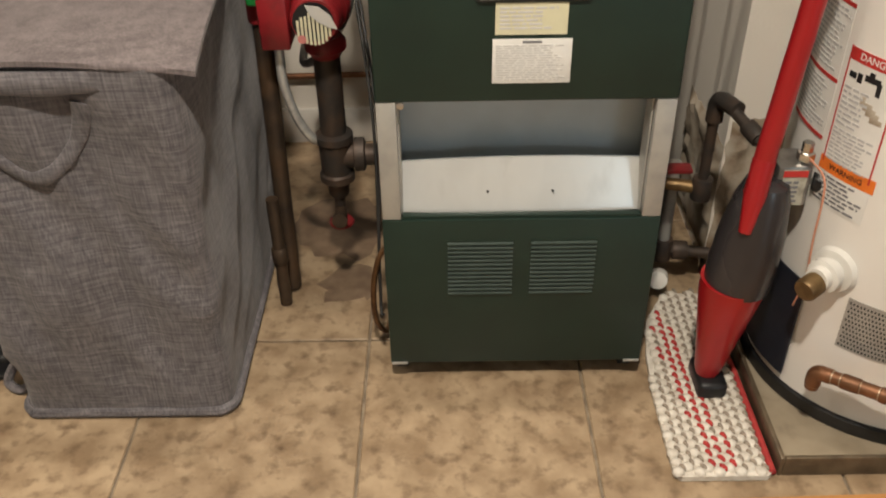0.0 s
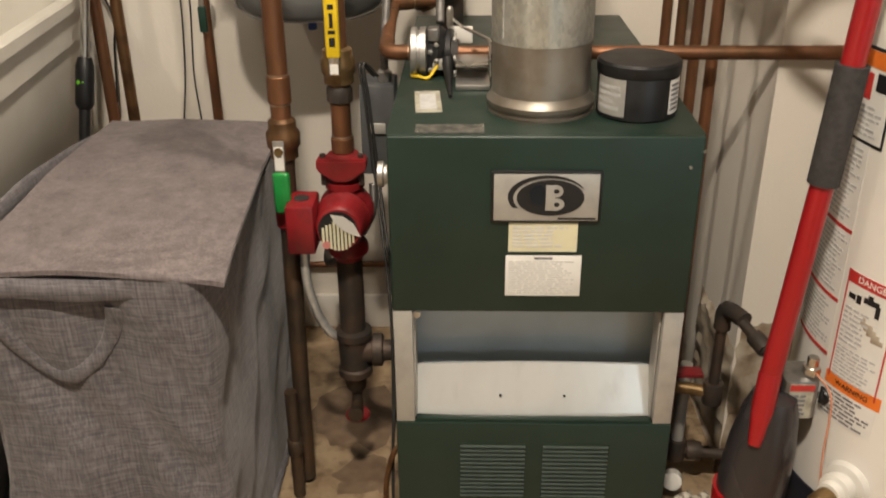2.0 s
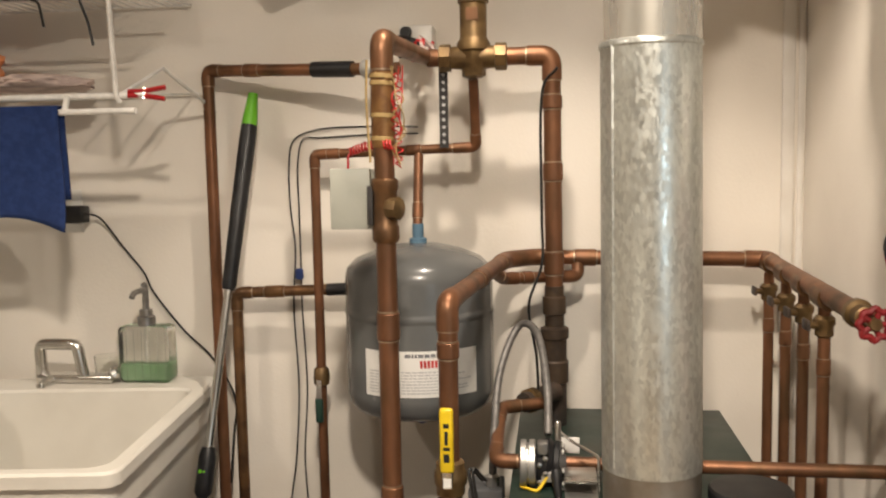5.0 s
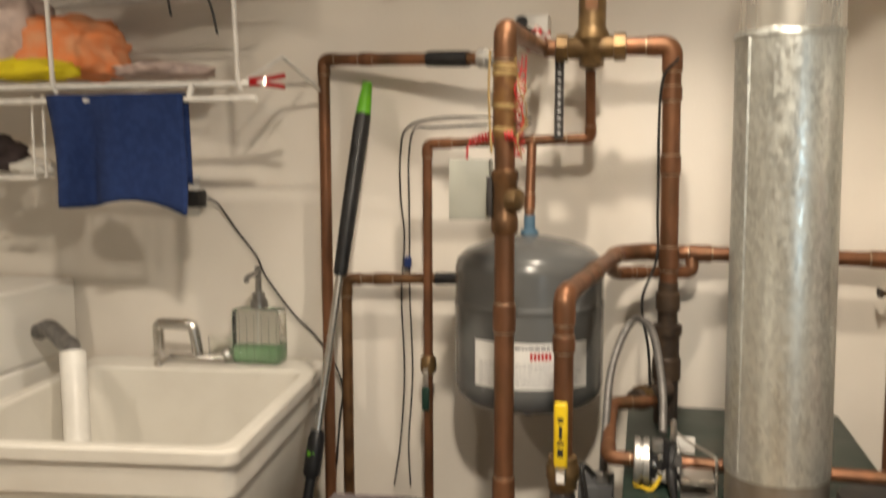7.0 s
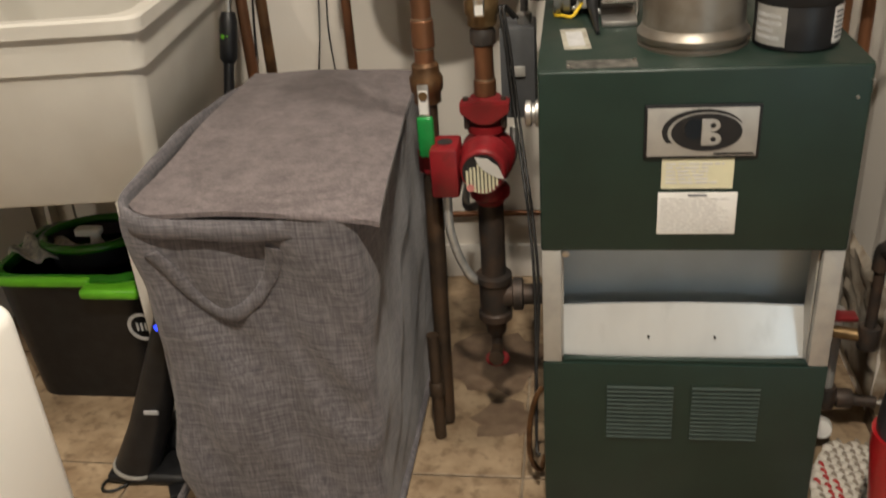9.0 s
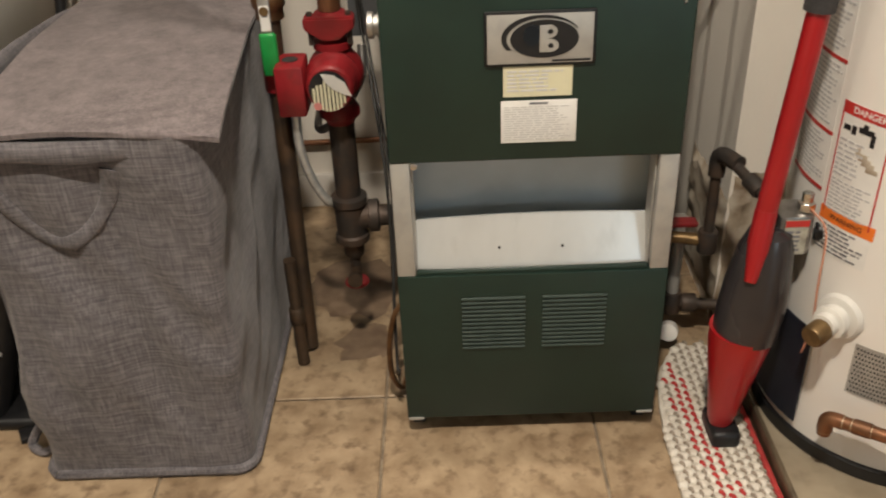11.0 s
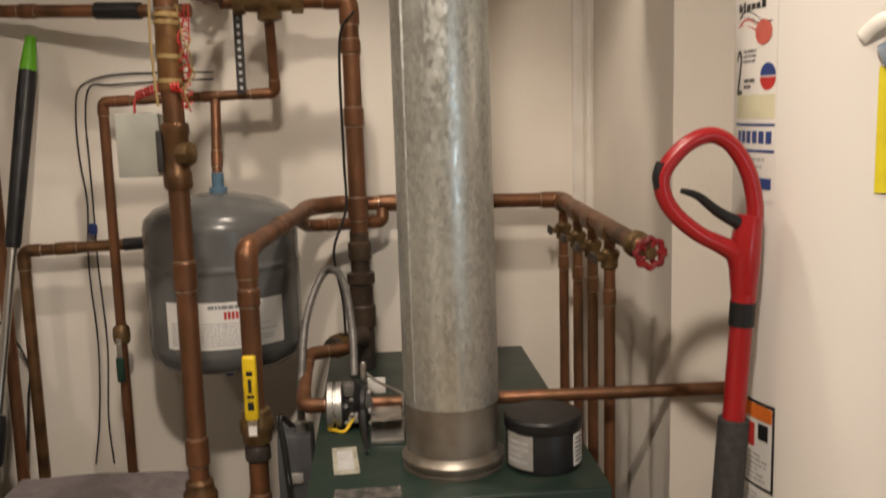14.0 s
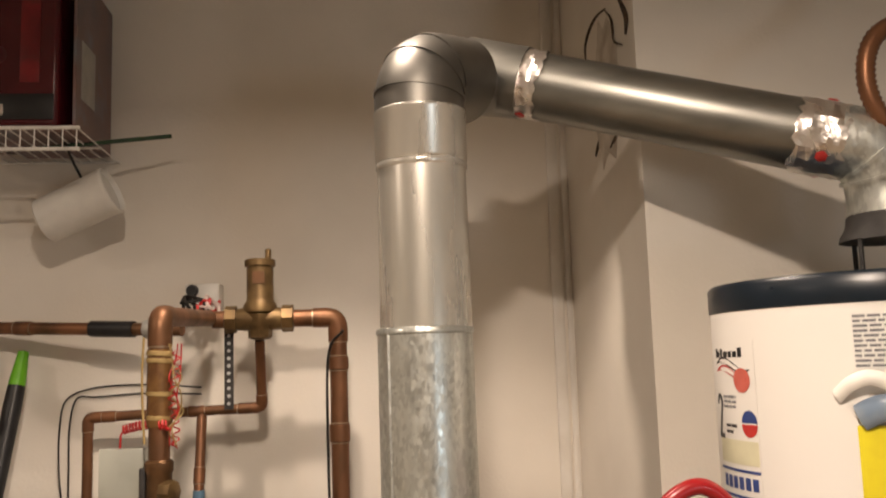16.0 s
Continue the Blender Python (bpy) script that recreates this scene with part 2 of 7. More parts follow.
_b = BLUELED.node_tree.nodes["Principled BSDF"]
_b.inputs["Base Color"].default_value = (0.01, 0.02, 0.6, 1)
_b.inputs["Emission Color"].default_value = (0.02, 0.05, 1.0, 1)
_b.inputs["Emission Strength"].default_value = 3.0


def spangled(name, base, dark, rough):
    """Zinc-coated sheet steel: crystal flakes of differing grey, upright and blotchy."""
    m = bpy.data.materials.new(name)
    m.use_nodes = True
    nt = m.node_tree
    b = nt.nodes["Principled BSDF"]
    geo = nt.nodes.new("ShaderNodeNewGeometry")
    mp = nt.nodes.new("ShaderNodeMapping")
    mp.inputs["Scale"].default_value = (1, 1, 0.55)
    nt.links.new(geo.outputs["Position"], mp.inputs["Vector"])
    vo = nt.nodes.new("ShaderNodeTexVoronoi")
    vo.inputs["Scale"].default_value = 190
    big = nt.nodes.new("ShaderNodeTexNoise")
    big.inputs["Scale"].default_value, big.inputs["Detail"].default_value, big.inputs["Distortion"].default_value = 26, 6, 0.6
    warp = nt.nodes.new("ShaderNodeVectorMath")
    warp.operation = "MULTIPLY_ADD"
    warp.inputs[1].default_value = (0.012, 0.012, 0.012)
    nt.links.new(mp.outputs[0], big.inputs["Vector"])
    nt.links.new(big.outputs["Color"], warp.inputs[0])
    nt.links.new(mp.outputs[0], warp.inputs[2])
    nt.links.new(warp.outputs[0], vo.inputs["Vector"])
    sep = nt.nodes.new("ShaderNodeSeparateColor")
    nt.links.new(vo.outputs["Color"], sep.inputs[0])
    add = nt.nodes.new("ShaderNodeMath")
    add.operation = "MULTIPLY"
    nt.links.new(sep.outputs[0], add.inputs[0])
    nt.links.new(big.outputs["Fac"], add.inputs[1])
    r = nt.nodes.new("ShaderNodeMapRange")
    r.inputs["From Min"].default_value, r.inputs["From Max"].default_value = 0.08, 0.56
    nt.links.new(add.outputs[0], r.inputs["Value"])
    x = nt.nodes.new("ShaderNodeMix")
    x.data_type = "RGBA"
    x.inputs[6].default_value, x.inputs[7].default_value = (*base, 1), (*dark, 1)
    nt.links.new(r.outputs[0], x.inputs[0])
    nt.links.new(x.outputs[2], b.inputs["Base Color"])
    rr = nt.nodes.new("ShaderNodeMapRange")
    rr.inputs["To Min"].default_value, rr.inputs["To Max"].default_value = rough - 0.07, rough + 0.12
    nt.links.new(sep.outputs[1], rr.inputs["Value"])
    nt.links.new(rr.outputs[0], b.inputs["Roughness"])
    b.inputs["Metallic"].default_value = 0.85
    return m


GALV = spangled("galvanised_steel", (0.66, 0.685, 0.65), (0.49, 0.51, 0.485), 0.35)


def weave(name, base, second, scale=420.0):
    """Woven cloth: crossed threads with slubs."""
    m = bpy.data.materials.new(name)
    m.use_nodes = True
    nt = m.node_tree
    b = nt.nodes["Principled BSDF"]
    geo = nt.nodes.new("ShaderNodeNewGeometry")
    socks = []
    for st in ((1.0, 1.0, 0.06), (0.06, 0.06, 1.0)):
        mp = nt.nodes.new("ShaderNodeMapping")
        mp.inputs["Scale"].default_value = st
        nt.links.new(geo.outputs["Position"], mp.inputs["Vector"])
        n = nt.nodes.new("ShaderNodeTexNoise")
        n.inputs["Scale"].default_value, n.inputs["Detail"].default_value = scale, 3
        nt.links.new(mp.outputs[0], n.inputs["Vector"])
        socks.append(n.outputs["Fac"])
    add = nt.nodes.new("ShaderNodeMath")
    add.operation = "ADD"
    nt.links.new(socks[0], add.inputs[0])
    nt.links.new(socks[1], add.inputs[1])
    r = nt.nodes.new("ShaderNodeMapRange")
    r.inputs["From Min"].default_value, r.inputs["From Max"].default_value = 0.75, 1.25
    nt.links.new(add.outputs[0], r.inputs["Value"])
    x = nt.nodes.new("ShaderNodeMix")
    x.data_type = "RGBA"
    x.inputs[6].default_value, x.inputs[7].default_value = (*base, 1), (*second, 1)
    nt.links.new(r.outputs[0], x.inputs[0])
    blot = nt.nodes.new("ShaderNodeTexNoise")
    blot.inputs["Scale"].default_value, blot.inputs["Detail"].default_value = 75, 8
    nt.links.new(geo.outputs["Position"], blot.inputs["Vector"])
    tone = nt.nodes.new("ShaderNodeMapRange")
    tone.inputs["From Min"].default_value, tone.inputs["From Max"].default_value = 0.3, 0.7
    tone.inputs["To Min"].default_value, tone.inputs["To Max"].default_value = 0.84, 1.16
    nt.links.new(blot.outputs["Fac"], tone.inputs["Value"])
    hsv = nt.nodes.new("ShaderNodeHueSaturation")
    nt.links.new(tone.outputs[0], hsv.inputs["Value"])
    nt.links.new(x.outputs[2], hsv.inputs["Color"])
    nt.links.new(hsv.outputs[0], b.inputs["Base Color"])
    b.inputs["Roughness"].default_value = 0.9
    b.inputs["Sheen Weight"].default_value = 0.15
    bp = nt.nodes.new("ShaderNodeBump")
    bp.inputs["Strength"].default_value, bp.inputs["Distance"].default_value = 0.35, 0.001
    nt.links.new(add.outputs[0], bp.inputs["Height"])
    nt.links.new(bp.outputs[0], b.inputs["Normal"])
    return m


LINEN = weave("grey_linen", (0.074, 0.068, 0.075), (0.168, 0.153, 0.160), 310)
LINEN_LID = weave("taupe_linen", (0.104, 0.085, 0.086), (0.172, 0.143, 0.143), 300)
RIMGREEN = material("glossy_green_plastic", (0.030, 0.16, 0.012), (0.024, 0.13, 0.010), 0.22, scale=20)
DEEPGREEN = material("dark_green_vinyl", (0.012, 0.040, 0.028), None, 0.4, scale=30)
DULLCOND = material("dull_grey_conduit", (0.20, 0.19, 0.18), (0.13, 0.125, 0.12), 0.5, metal=0.5, scale=60)
DUSTY = material("dusty_louvre_green", (0.030, 0.048, 0.039), (0.022, 0.038, 0.030), 0.6, scale=40)

# ---- building helpers ----
ORIGIN = {}


def thing(name, at, label, category, group="", kind=""):
    ob = new(name)
    ob.location = at
    ob.empty_display_size = 0.02
    ORIGIN[ob] = Vector(at)
    return tagged(ob, label, category, group, kind)


def finish(name, bm, mat, angle=40):
    bmesh.ops.recalc_face_normals(bm, faces=bm.faces[:])
    me = bpy.data.meshes.new(name)
    bm.to_mesh(me)
    bm.free()
    me.polygons.foreach_set("use_smooth", [True] * len(me.polygons))
    me.set_sharp_from_angle(angle=radians(angle))
    me.materials.append(mat)
    return me


def part(name, bm, mat, parent=None, label="", angle=40):
    """One mesh object, its vertices given in world metres."""
    o = ORIGIN[parent] if parent else Vector()
    if parent:
        bmesh.ops.translate(bm, verts=bm.verts[:], vec=-o)
    ob = new(name, finish(name, bm, mat, angle))
    if parent:
        ob.parent = parent
    ORIGIN[ob] = o
    if label:
        tagged(ob, label)
    return ob


def solo(name, bm, mat, at, label, category, group="", kind="", angle=40):
    """A thing of one mesh, its origin at its base."""
    bmesh.ops.translate(bm, verts=bm.verts[:], vec=-Vector(at))
    ob = new(name, finish(name, bm, mat, angle))
    ob.location = at
    ORIGIN[ob] = Vector(at)
    return tagged(ob, label, category, group, kind)


def structure(name, bm, mat, label, angle=30):
    return tagged(part(name, bm, mat, None, "", angle), label, "structure", "", "structure")


def box(lo, hi, bevel=0.0, seg=2, bm=None, turn=None):
    bm = bm or bmesh.new()
    r = bmesh.ops.create_cube(bm, size=1)
    vs = r["verts"]
    c = [(a + b) / 2 for a, b in zip(lo, hi)]
    m = Matrix.Diagonal([max(1e-5, b - a) for a, b in zip(lo, hi)] + [1])
    bmesh.ops.transform(bm, matrix=Matrix.Translation(c) @ (turn or Matrix()) @ m, verts=vs)
    if bevel:
        es = list({e for v in vs for e in v.link_edges})
        bmesh.ops.bevel(bm, geom=es, offset=bevel, segments=seg, affect="EDGES", profile=0.5)
    return bm


def frame_of(d):
    d = Vector(d).normalized()
    a = Vector((0, 0, 1)) if abs(d.z) < 0.9 else Vector((1, 0, 0))
    u = d.cross(a).normalized()
    return d, u, d.cross(u)


def lathe(profile, at, axis=(0, 0, 1), seg=24, bm=None, cap=True):
    """Turns (radius, height) pairs about an axis."""
    bm = bm or bmesh.new()
    d, u, v = frame_of(axis)
    rings = []
    for r, h in profile:
        c = Vector(at) + d * h
        rings.append([bm.verts.new(c + (u * math.cos(a) + v * math.sin(a)) * max(r, 1e-5)) for a in (2 * math.pi * k / seg for k in range(seg))])
    for a, b in zip(rings, rings[1:]):
        for k in range(seg):
            bm.faces.new((a[k], a[(k + 1) % seg], b[(k + 1) % seg], b[k]))
    if cap:
        bm.faces.new(rings[0])
        bm.faces.new(rings[-1])
    return bm


def rod(a, b, r, seg=12, bm=None, r2=None):
    a, b = Vector(a), Vector(b)
    return lathe([(r, 0), (r if r2 is None else r2, (b - a).length)], a, b - a, seg, bm)


def arc_points(pts, bend, n=5):
    """Rounds the corners of a line of points."""
    pts = [Vector(p) for p in pts]
    out = [pts[0]]
    for p, q, s in zip(pts, pts[1:], pts[2:]):
        a, b = (p - q), (s - q)
        k = min(bend, a.length * 0.45, b.length * 0.45)
        e, f = q + a.normalized() * k, q + b.normalized() * k
        for j in range(n + 1):
            t = j / n
            out.append(e * (1 - t) ** 2 + q * 2 * t * (1 - t) + f * t * t)
    out.append(pts[-1])
    return out


def spline(pts, n=8):
    """A smooth line through the points."""
    p = [Vector(x) for x in pts]
    p = [p[0] * 2 - p[1]] + p + [p[-1] * 2 - p[-2]]
    out = []
    for a, b, c, d in zip(p, p[1:], p[2:], p[3:]):
        for j in range(n):
            t = j / n
            out.append(0.5 * ((2 * b) + (c - a) * t + (2 * a - 5 * b + 4 * c - d) * t * t + (3 * b - a - 3 * c + d) * t ** 3))
    out.append(p[-2])
    return out


def sweep(pts, r, seg=10, bm=None, radius=None, flat=None):
    """A tube along a line; radius(k) may vary it; flat squeezes it across."""
    bm = bm or bmesh.new()
    pts = [Vector(p) for p in pts]
    n = len(pts)
    tan = [(pts[min(k + 1, n - 1)] - pts[max(k - 1, 0)]).normalized() for k in range(n)]
    _, u, v = frame_of(tan[0])
    rings = []
    for k in range(n):
        u = (u - tan[k] * u.dot(tan[k])).normalized()
        v = tan[k].cross(u)
        rr = radius(k / (n - 1)) if radius else r
        f = flat or 1.0
        rings.append([bm.verts.new(pts[k] + (u * math.cos(a) * f + v * math.sin(a)) * rr) for a in (2 * math.pi * j / seg for j in range(seg))])
    for a, b in zip(rings, rings[1:]):
        for k in range(seg):
            bm.faces.new((a[k], a[(k + 1) % seg], b[(k + 1) % seg], b[k]))
    bm.faces.new(rings[0])
    bm.faces.new(rings[-1])
    return bm


def pipe_run(name, pts, r, label, mat=None, bend=None, fittings=(), ends=False, category="pipe", group=""):
    """A soldered pipe with elbows and couplings. fittings: (leg, share, length) couplings along it."""
    mat = mat or COPPER
    bend = bend or r * 2.0
    pts = [Vector(p) for p in pts]
    low = min(pts, key=lambda p: p.z)
    t = thing(name, low, label, category, group)
    for k, (a, b) in enumerate(zip(pts, pts[1:])):
        d = (b - a).normalized()
        a2 = a + d * bend * (0.9 if k else 0)
        b2 = b - d * bend * (0.9 if k < len(pts) - 2 else 0)
        part("pipe", rod(a2, b2, r, 14), mat, t)
    for p, q, s in zip(pts, pts[1:], pts[2:]):
        a, b = (p - q).normalized(), (s - q).normalized()
        if a.dot(b) < -0.98:
            continue
        ext = bend + r * 0.9
        line = arc_points([q + a * ext, q, q + b * ext], bend, 6)
        e = part("elbow", sweep(line, r * 1.14, 14), mat, t)
        for d in (a, b):
            part("solder_ring", rod(q + d * (ext - r * 0.05), q + d * (ext + r * 0.16), r * 1.08, 14), SOLDER, e)
    for leg, share, length in fittings:
        a, b = pts[leg], pts[leg + 1]
        d = (b - a).normalized()
        c = a.lerp(b, share)
        e = part("coupling", lathe([(r * 1.02, -length / 2), (r * 1.15, -length / 2 + r * 0.12), (r * 1.15, length / 2 - r * 0.12), (r * 1.02, length / 2)], c, d, 14), mat, t)
        for sgn in (-1, 1):
            part("solder_ring", rod(c + d * sgn * length * 0.5, c + d * sgn * (length * 0.5 + r * 0.14), r * 1.06, 14), SOLDER, e)
    return t


def cord(name, pts, r, mat, label, category="cable", group="", n=8):
    low = min((Vector(p) for p in pts), key=lambda p: p.z)
    return solo(name, sweep(spline(pts, n), r, 7), mat, low, label, category, group)


def flex(name, pts, r, mat, label, category="conduit", pitch=0.006):
    """Ribbed flexible conduit."""
    line = spline(pts, 24)
    low = min(line, key=lambda p: p.z)
    total = sum((b - a).length for a, b in zip(line, line[1:]))
    n = int(total / pitch * 2)
    acc, out, k, walked = [0.0], [], 0, 0.0
    for a, b in zip(line, line[1:]):
        acc.append(acc[-1] + (b - a).length)
    for j in range(n + 1):
        s = total * j / n
        while k < len(acc) - 2 and acc[k + 1] < s:
            k += 1
        w = (s - acc[k]) / max(1e-9, acc[k + 1] - acc[k])
        out.append(line[k].lerp(line[k + 1], min(1, w)))
    return solo(name, sweep(out, r, 9, radius=lambda q: r * (1.0 if int(round(q * n)) % 2 else 0.84)), mat, low, label, category, angle=80)


def bars(rows, lo, hi, plane_at, mat_of=None, seed=1, gap=0.45, ragged=0.3):
    """Rows of unreadable print as thin raised bars on a plate in the x-z plane facing -y."""
    rnd = random.Random(seed)
    bm = bmesh.new()
    pitch = (hi[1] - lo[1]) / rows
    for k in range(rows):
        z = hi[1] - pitch * (k + 0.5)
        x = lo[0]
        end = hi[0] - (hi[0] - lo[0]) * ragged * rnd.random()
        while x < end - 0.002:
            w = min(rnd.uniform(0.006, 0.022), end - x)
            box((x, plane_at - 0.0006, z - pitch * (1 - gap) / 2), (x + w, plane_at, z + pitch * (1 - gap) / 2), bm=bm)
            x += w + 0.003
    return bm


def letters(body, size, place, name, mat, parent, label="", depth=0.0004):
    """Raised lettering; place: matrix from the text's plane to the world."""
    cu = bpy.data.curves.new(name, "FONT")
    cu.body, cu.size, cu.extrude, cu.align_x, cu.align_y = body, size, depth, "CENTER", "CENTER"
    ob = bpy.data.objects.new(name, cu)
    scene.collection.objects.link(ob)
    bpy.context.view_layer.update()
    me = bpy.data.meshes.new_from_object(ob.evaluated_get(bpy.context.evaluated_depsgraph_get()))
    bpy.data.objects.remove(ob)
    bm = bmesh.new()
    bm.from_mesh(me)
    bm.transform(place)
    return part(name, bm, mat, parent, label)


def prism(outline, y0, y1, bm=None):
    """A flat shape given in x, z, thick from y0 to y1."""
    bm = bm or bmesh.new()
    a = [bm.verts.new((x, y0, z)) for x, z in outline]
    b = [bm.verts.new((x, y1, z)) for x, z in outline]
    n = len(a)
    bm.faces.new(a)
    bm.faces.new(b[::-1])
    for k in range(n):
        bm.faces.new((a[k], b[k], b[(k + 1) % n], a[(k + 1) % n]))
    return bm


def oval(cx, cz, rx, rz, n=32, a0=0, a1=360):
    return [(cx + rx * math.cos(radians(a0 + (a1 - a0) * k / n)), cz + rz * math.sin(radians(a0 + (a1 - a0) * k / n))) for k in range(n)]


# ---- the room ----
YW, XS, YJ = 0.94, 0.434, 0.345   # back wall, side wall, face of the boxed-in wall
structure("wall_back", box((-2.72, YW, -0.1), (XS + 0.12, YW + 0.12, CEIL)), WALL, "off-white painted plaster back wall behind the boiler pipes")
structure("wall_side", box((XS, YJ, -0.1), (XS + 0.12, YW, CEIL)), WALL, "off-white painted return wall beside the boiler")
structure("wall_boxed", box((XS + 0.12, YJ, -0.1), (2.62, YJ + 0.12, CEIL)), WALL, "off-white painted wall behind the water heater")
WE, WW, WSO = 2.62, -3.3, -4.3   # faces of unseen walls beside and behind the viewer, set far out to weaken bounce
structure("wall_west", box((WW - 0.12, WSO, -0.1), (WW, YW, CEIL)), WALL, "unseen off-white side wall, set far out to cut bounce")
structure("wall_back_end", box((WW, YW, -0.1), (-2.72, YW + 0.12, CEIL)), WALL, "off-white painted end of the back wall")
structure("wall_south", box((WW - 0.12, WSO - 0.12, -0.1), (1.65, WSO, CEIL)), WALL, "unseen off-white wall behind the viewer, set far out to cut bounce")
structure("wall_south_end", box((2.45, WSO - 0.12, -0.1), (WE + 0.12, WSO, CEIL)), WALL, "off-white painted wall beyond the window")
structure("wall_south_sill", box((1.65, WSO - 0.12, -0.1), (2.45, WSO, 0.75)), WALL, "off-white painted wall below the window")
structure("wall_south_head", box((1.65, WSO - 0.12, 1.35), (2.45, WSO, CEIL)), WALL, "off-white painted wall above the window")
structure("wall_east", box((WE, WSO, -0.1), (WE + 0.12, YJ + 0.12, CEIL)), WALL, "unseen off-white side wall, set far out to cut bounce")
structure("ceiling", box((WW - 0.12, WSO - 0.12, CEIL), (WE + 0.12, YW + 0.12, CEIL + 0.1)), CEILING, "flat white painted ceiling")
floor = structure("floor", box((WW - 0.12, WSO - 0.12, -0.1), (WE + 0.12, YW + 0.12, -0.006)), GROUT, "tan ceramic tile floor with pale grout")
structure("baseboard", box((-2.6, YW - 0.014, 0), (XS, YW, 0.10), 0.004), WALL_TRIM, "white painted baseboard along the back wall")
tr = structure("trim", box((XS - 0.055, YW - 0.009, 0.1), (XS - 0.026, YW, CEIL), 0.004), WALL_TRIM, "white painted corner moulding strip")
structure("trim_edge", box((XS - 0.018, YW - 0.005, 0.1), (XS - 0.004, YW, CEIL), 0.002), WALL_TRIM, "thin white corner bead")

# ---- green boiler ----
BT = 0.872
boiler = thing("boiler", (0, 0.43, 0), "dark green enamelled cast iron boiler with grey access opening", "boiler")
part("side_panel", box((-0.23, 0.012, 0.05), (-0.222, 0.86, BT - 0.003), 0.002), GREEN, boiler)
part("side_panel", box((0.222, 0.012, 0.05), (0.23, 0.86, BT - 0.003), 0.002), GREEN, boiler)
part("back_panel", box((-0.222, 0.85, 0.05), (0.222, 0.86, BT - 0.003)), GREEN, boiler)
part("top_panel", box((-0.232, 0.010, BT - 0.003), (0.232, 0.862, BT), 0.0012), GREEN_TOP, boiler, "dusty green top with rust stains")
upper = part("upper_front_panel", box((-0.231, 0, 0.581), (0.231, 0.012, BT), 0.004, 3), GREEN, boiler)
lower = part("lower_front_panel", box((-0.231, 0, 0.046), (0.231, 0.012, 0.366), 0.003, 2), GREEN, boiler)
part("panel_lip", box((-0.197, 0.004, 0.366), (0.197, 0.016, 0.3715), 0.001), GREEN, boiler)
for s in (-1, 1):
    part("post", box((min(s * 0.199, s * 0.230), 0.002, 0.366), (max(s * 0.199, s * 0.230), 0.018, 0.581), 0.002), GREYPOST, boiler, "plain grey metal corner post")
    part("post_return", box((min(s * 0.199, s * 0.196), 0.0195, 0.366), (max(s * 0.199, s * 0.196), 0.060, 0.581)), GREYPOST, boiler)
    part("foot", box((min(s * 0.200, s * 0.224), 0.040, 0.0), (max(s * 0.200, s * 0.224), 0.070, 0.05), 0.002), DARK, boiler)
    part("foot_clip", box((min(s * 0.200, s * 0.229), -0.002, 0.044), (max(s * 0.200, s * 0.229), 0.008, 0.0495), 0.001), GREYPOST, boiler)
part("base_skirt", box((-0.20, 0.16, 0.0), (0.20, 0.80, 0.048)), DARK, boiler)
# sloping bowed inner sheet with an arched upper edge, and the baffle deeper in the cavity
bm = bmesh.new()
cols = 24
for k in range(cols + 1):
    x = -0.196 + 0.392 * k / cols
    q = (2 * k / cols - 1) ** 2
    zt = 0.455 - 0.010 * (2 * k / cols - 1.05) ** 2
    for y, z in ((0.020 + 0.006 * q, 0.366), (0.051 + 0.008 * q, zt), (0.024 + 0.006 * q, 0.366), (0.055 + 0.008 * q, zt)):
        bm.verts.new((x, y, z))
bm.verts.ensure_lookup_table()
for k in range(cols):
    a, b = k * 4, k * 4 + 4
    for i, j in ((0, 1), (1, 3), (3, 2), (2, 0)):
        bm.faces.new([bm.verts[q] for q in (a + i, b + i, b + j, a + j)])
sheet = part("inner_sheet", bm, WHITE_METAL, boiler, "bowed white sheet metal inside the opening")
for x in (-0.055, 0.053):
    part("screw_hole", lathe([(0.0022, 0), (0.0022, 0.003)], (x, 0.0318, 0.401), (0, -1, 0.28), 10), BLACKINK, sheet)
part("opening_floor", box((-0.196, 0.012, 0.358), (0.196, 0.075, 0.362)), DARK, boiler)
part("baffle", box((-0.215, 0.100, 0.38), (0.215, 0.104, 0.62)), BAFFLE, boiler, "blue-grey steel baffle deep in the opening")
# unseen dark soffit, added to hold down bounced light in the opening
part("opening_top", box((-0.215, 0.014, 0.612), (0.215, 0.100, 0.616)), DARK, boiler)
part("screw", lathe([(0.006, 0), (0.006, 0.004), (0.003, 0.005)], (-0.192, 0.001, 0.577), (0, -1, 0), 10), CHROME, boiler)
for gx in (-0.125, 0.016):
    grille = part("louvre_panel", box((gx - 0.001, -0.0006, 0.2055), (gx + 0.116, 0.0, 0.3245)), GREEN, lower)
    for k in range(13):
        z = 0.210 + k * 0.0088
        bm = bmesh.new()
        prof = [(-0.0006, z), (-0.0045, z + 0.0012), (-0.0040, z + 0.0032), (-0.0006, z + 0.0050)]
        va = [bm.verts.new((gx + 0.002, y, zz)) for y, zz in prof]
        vb = [bm.verts.new((gx + 0.113, y, zz)) for y, zz in prof]
        for i in range(4):
            bm.faces.new((va[i], va[(i + 1) % 4], vb[(i + 1) % 4], vb[i]))
        bm.faces.new(va), bm.faces.new(vb)
        part("louvre", bm, DUSTY, lower)
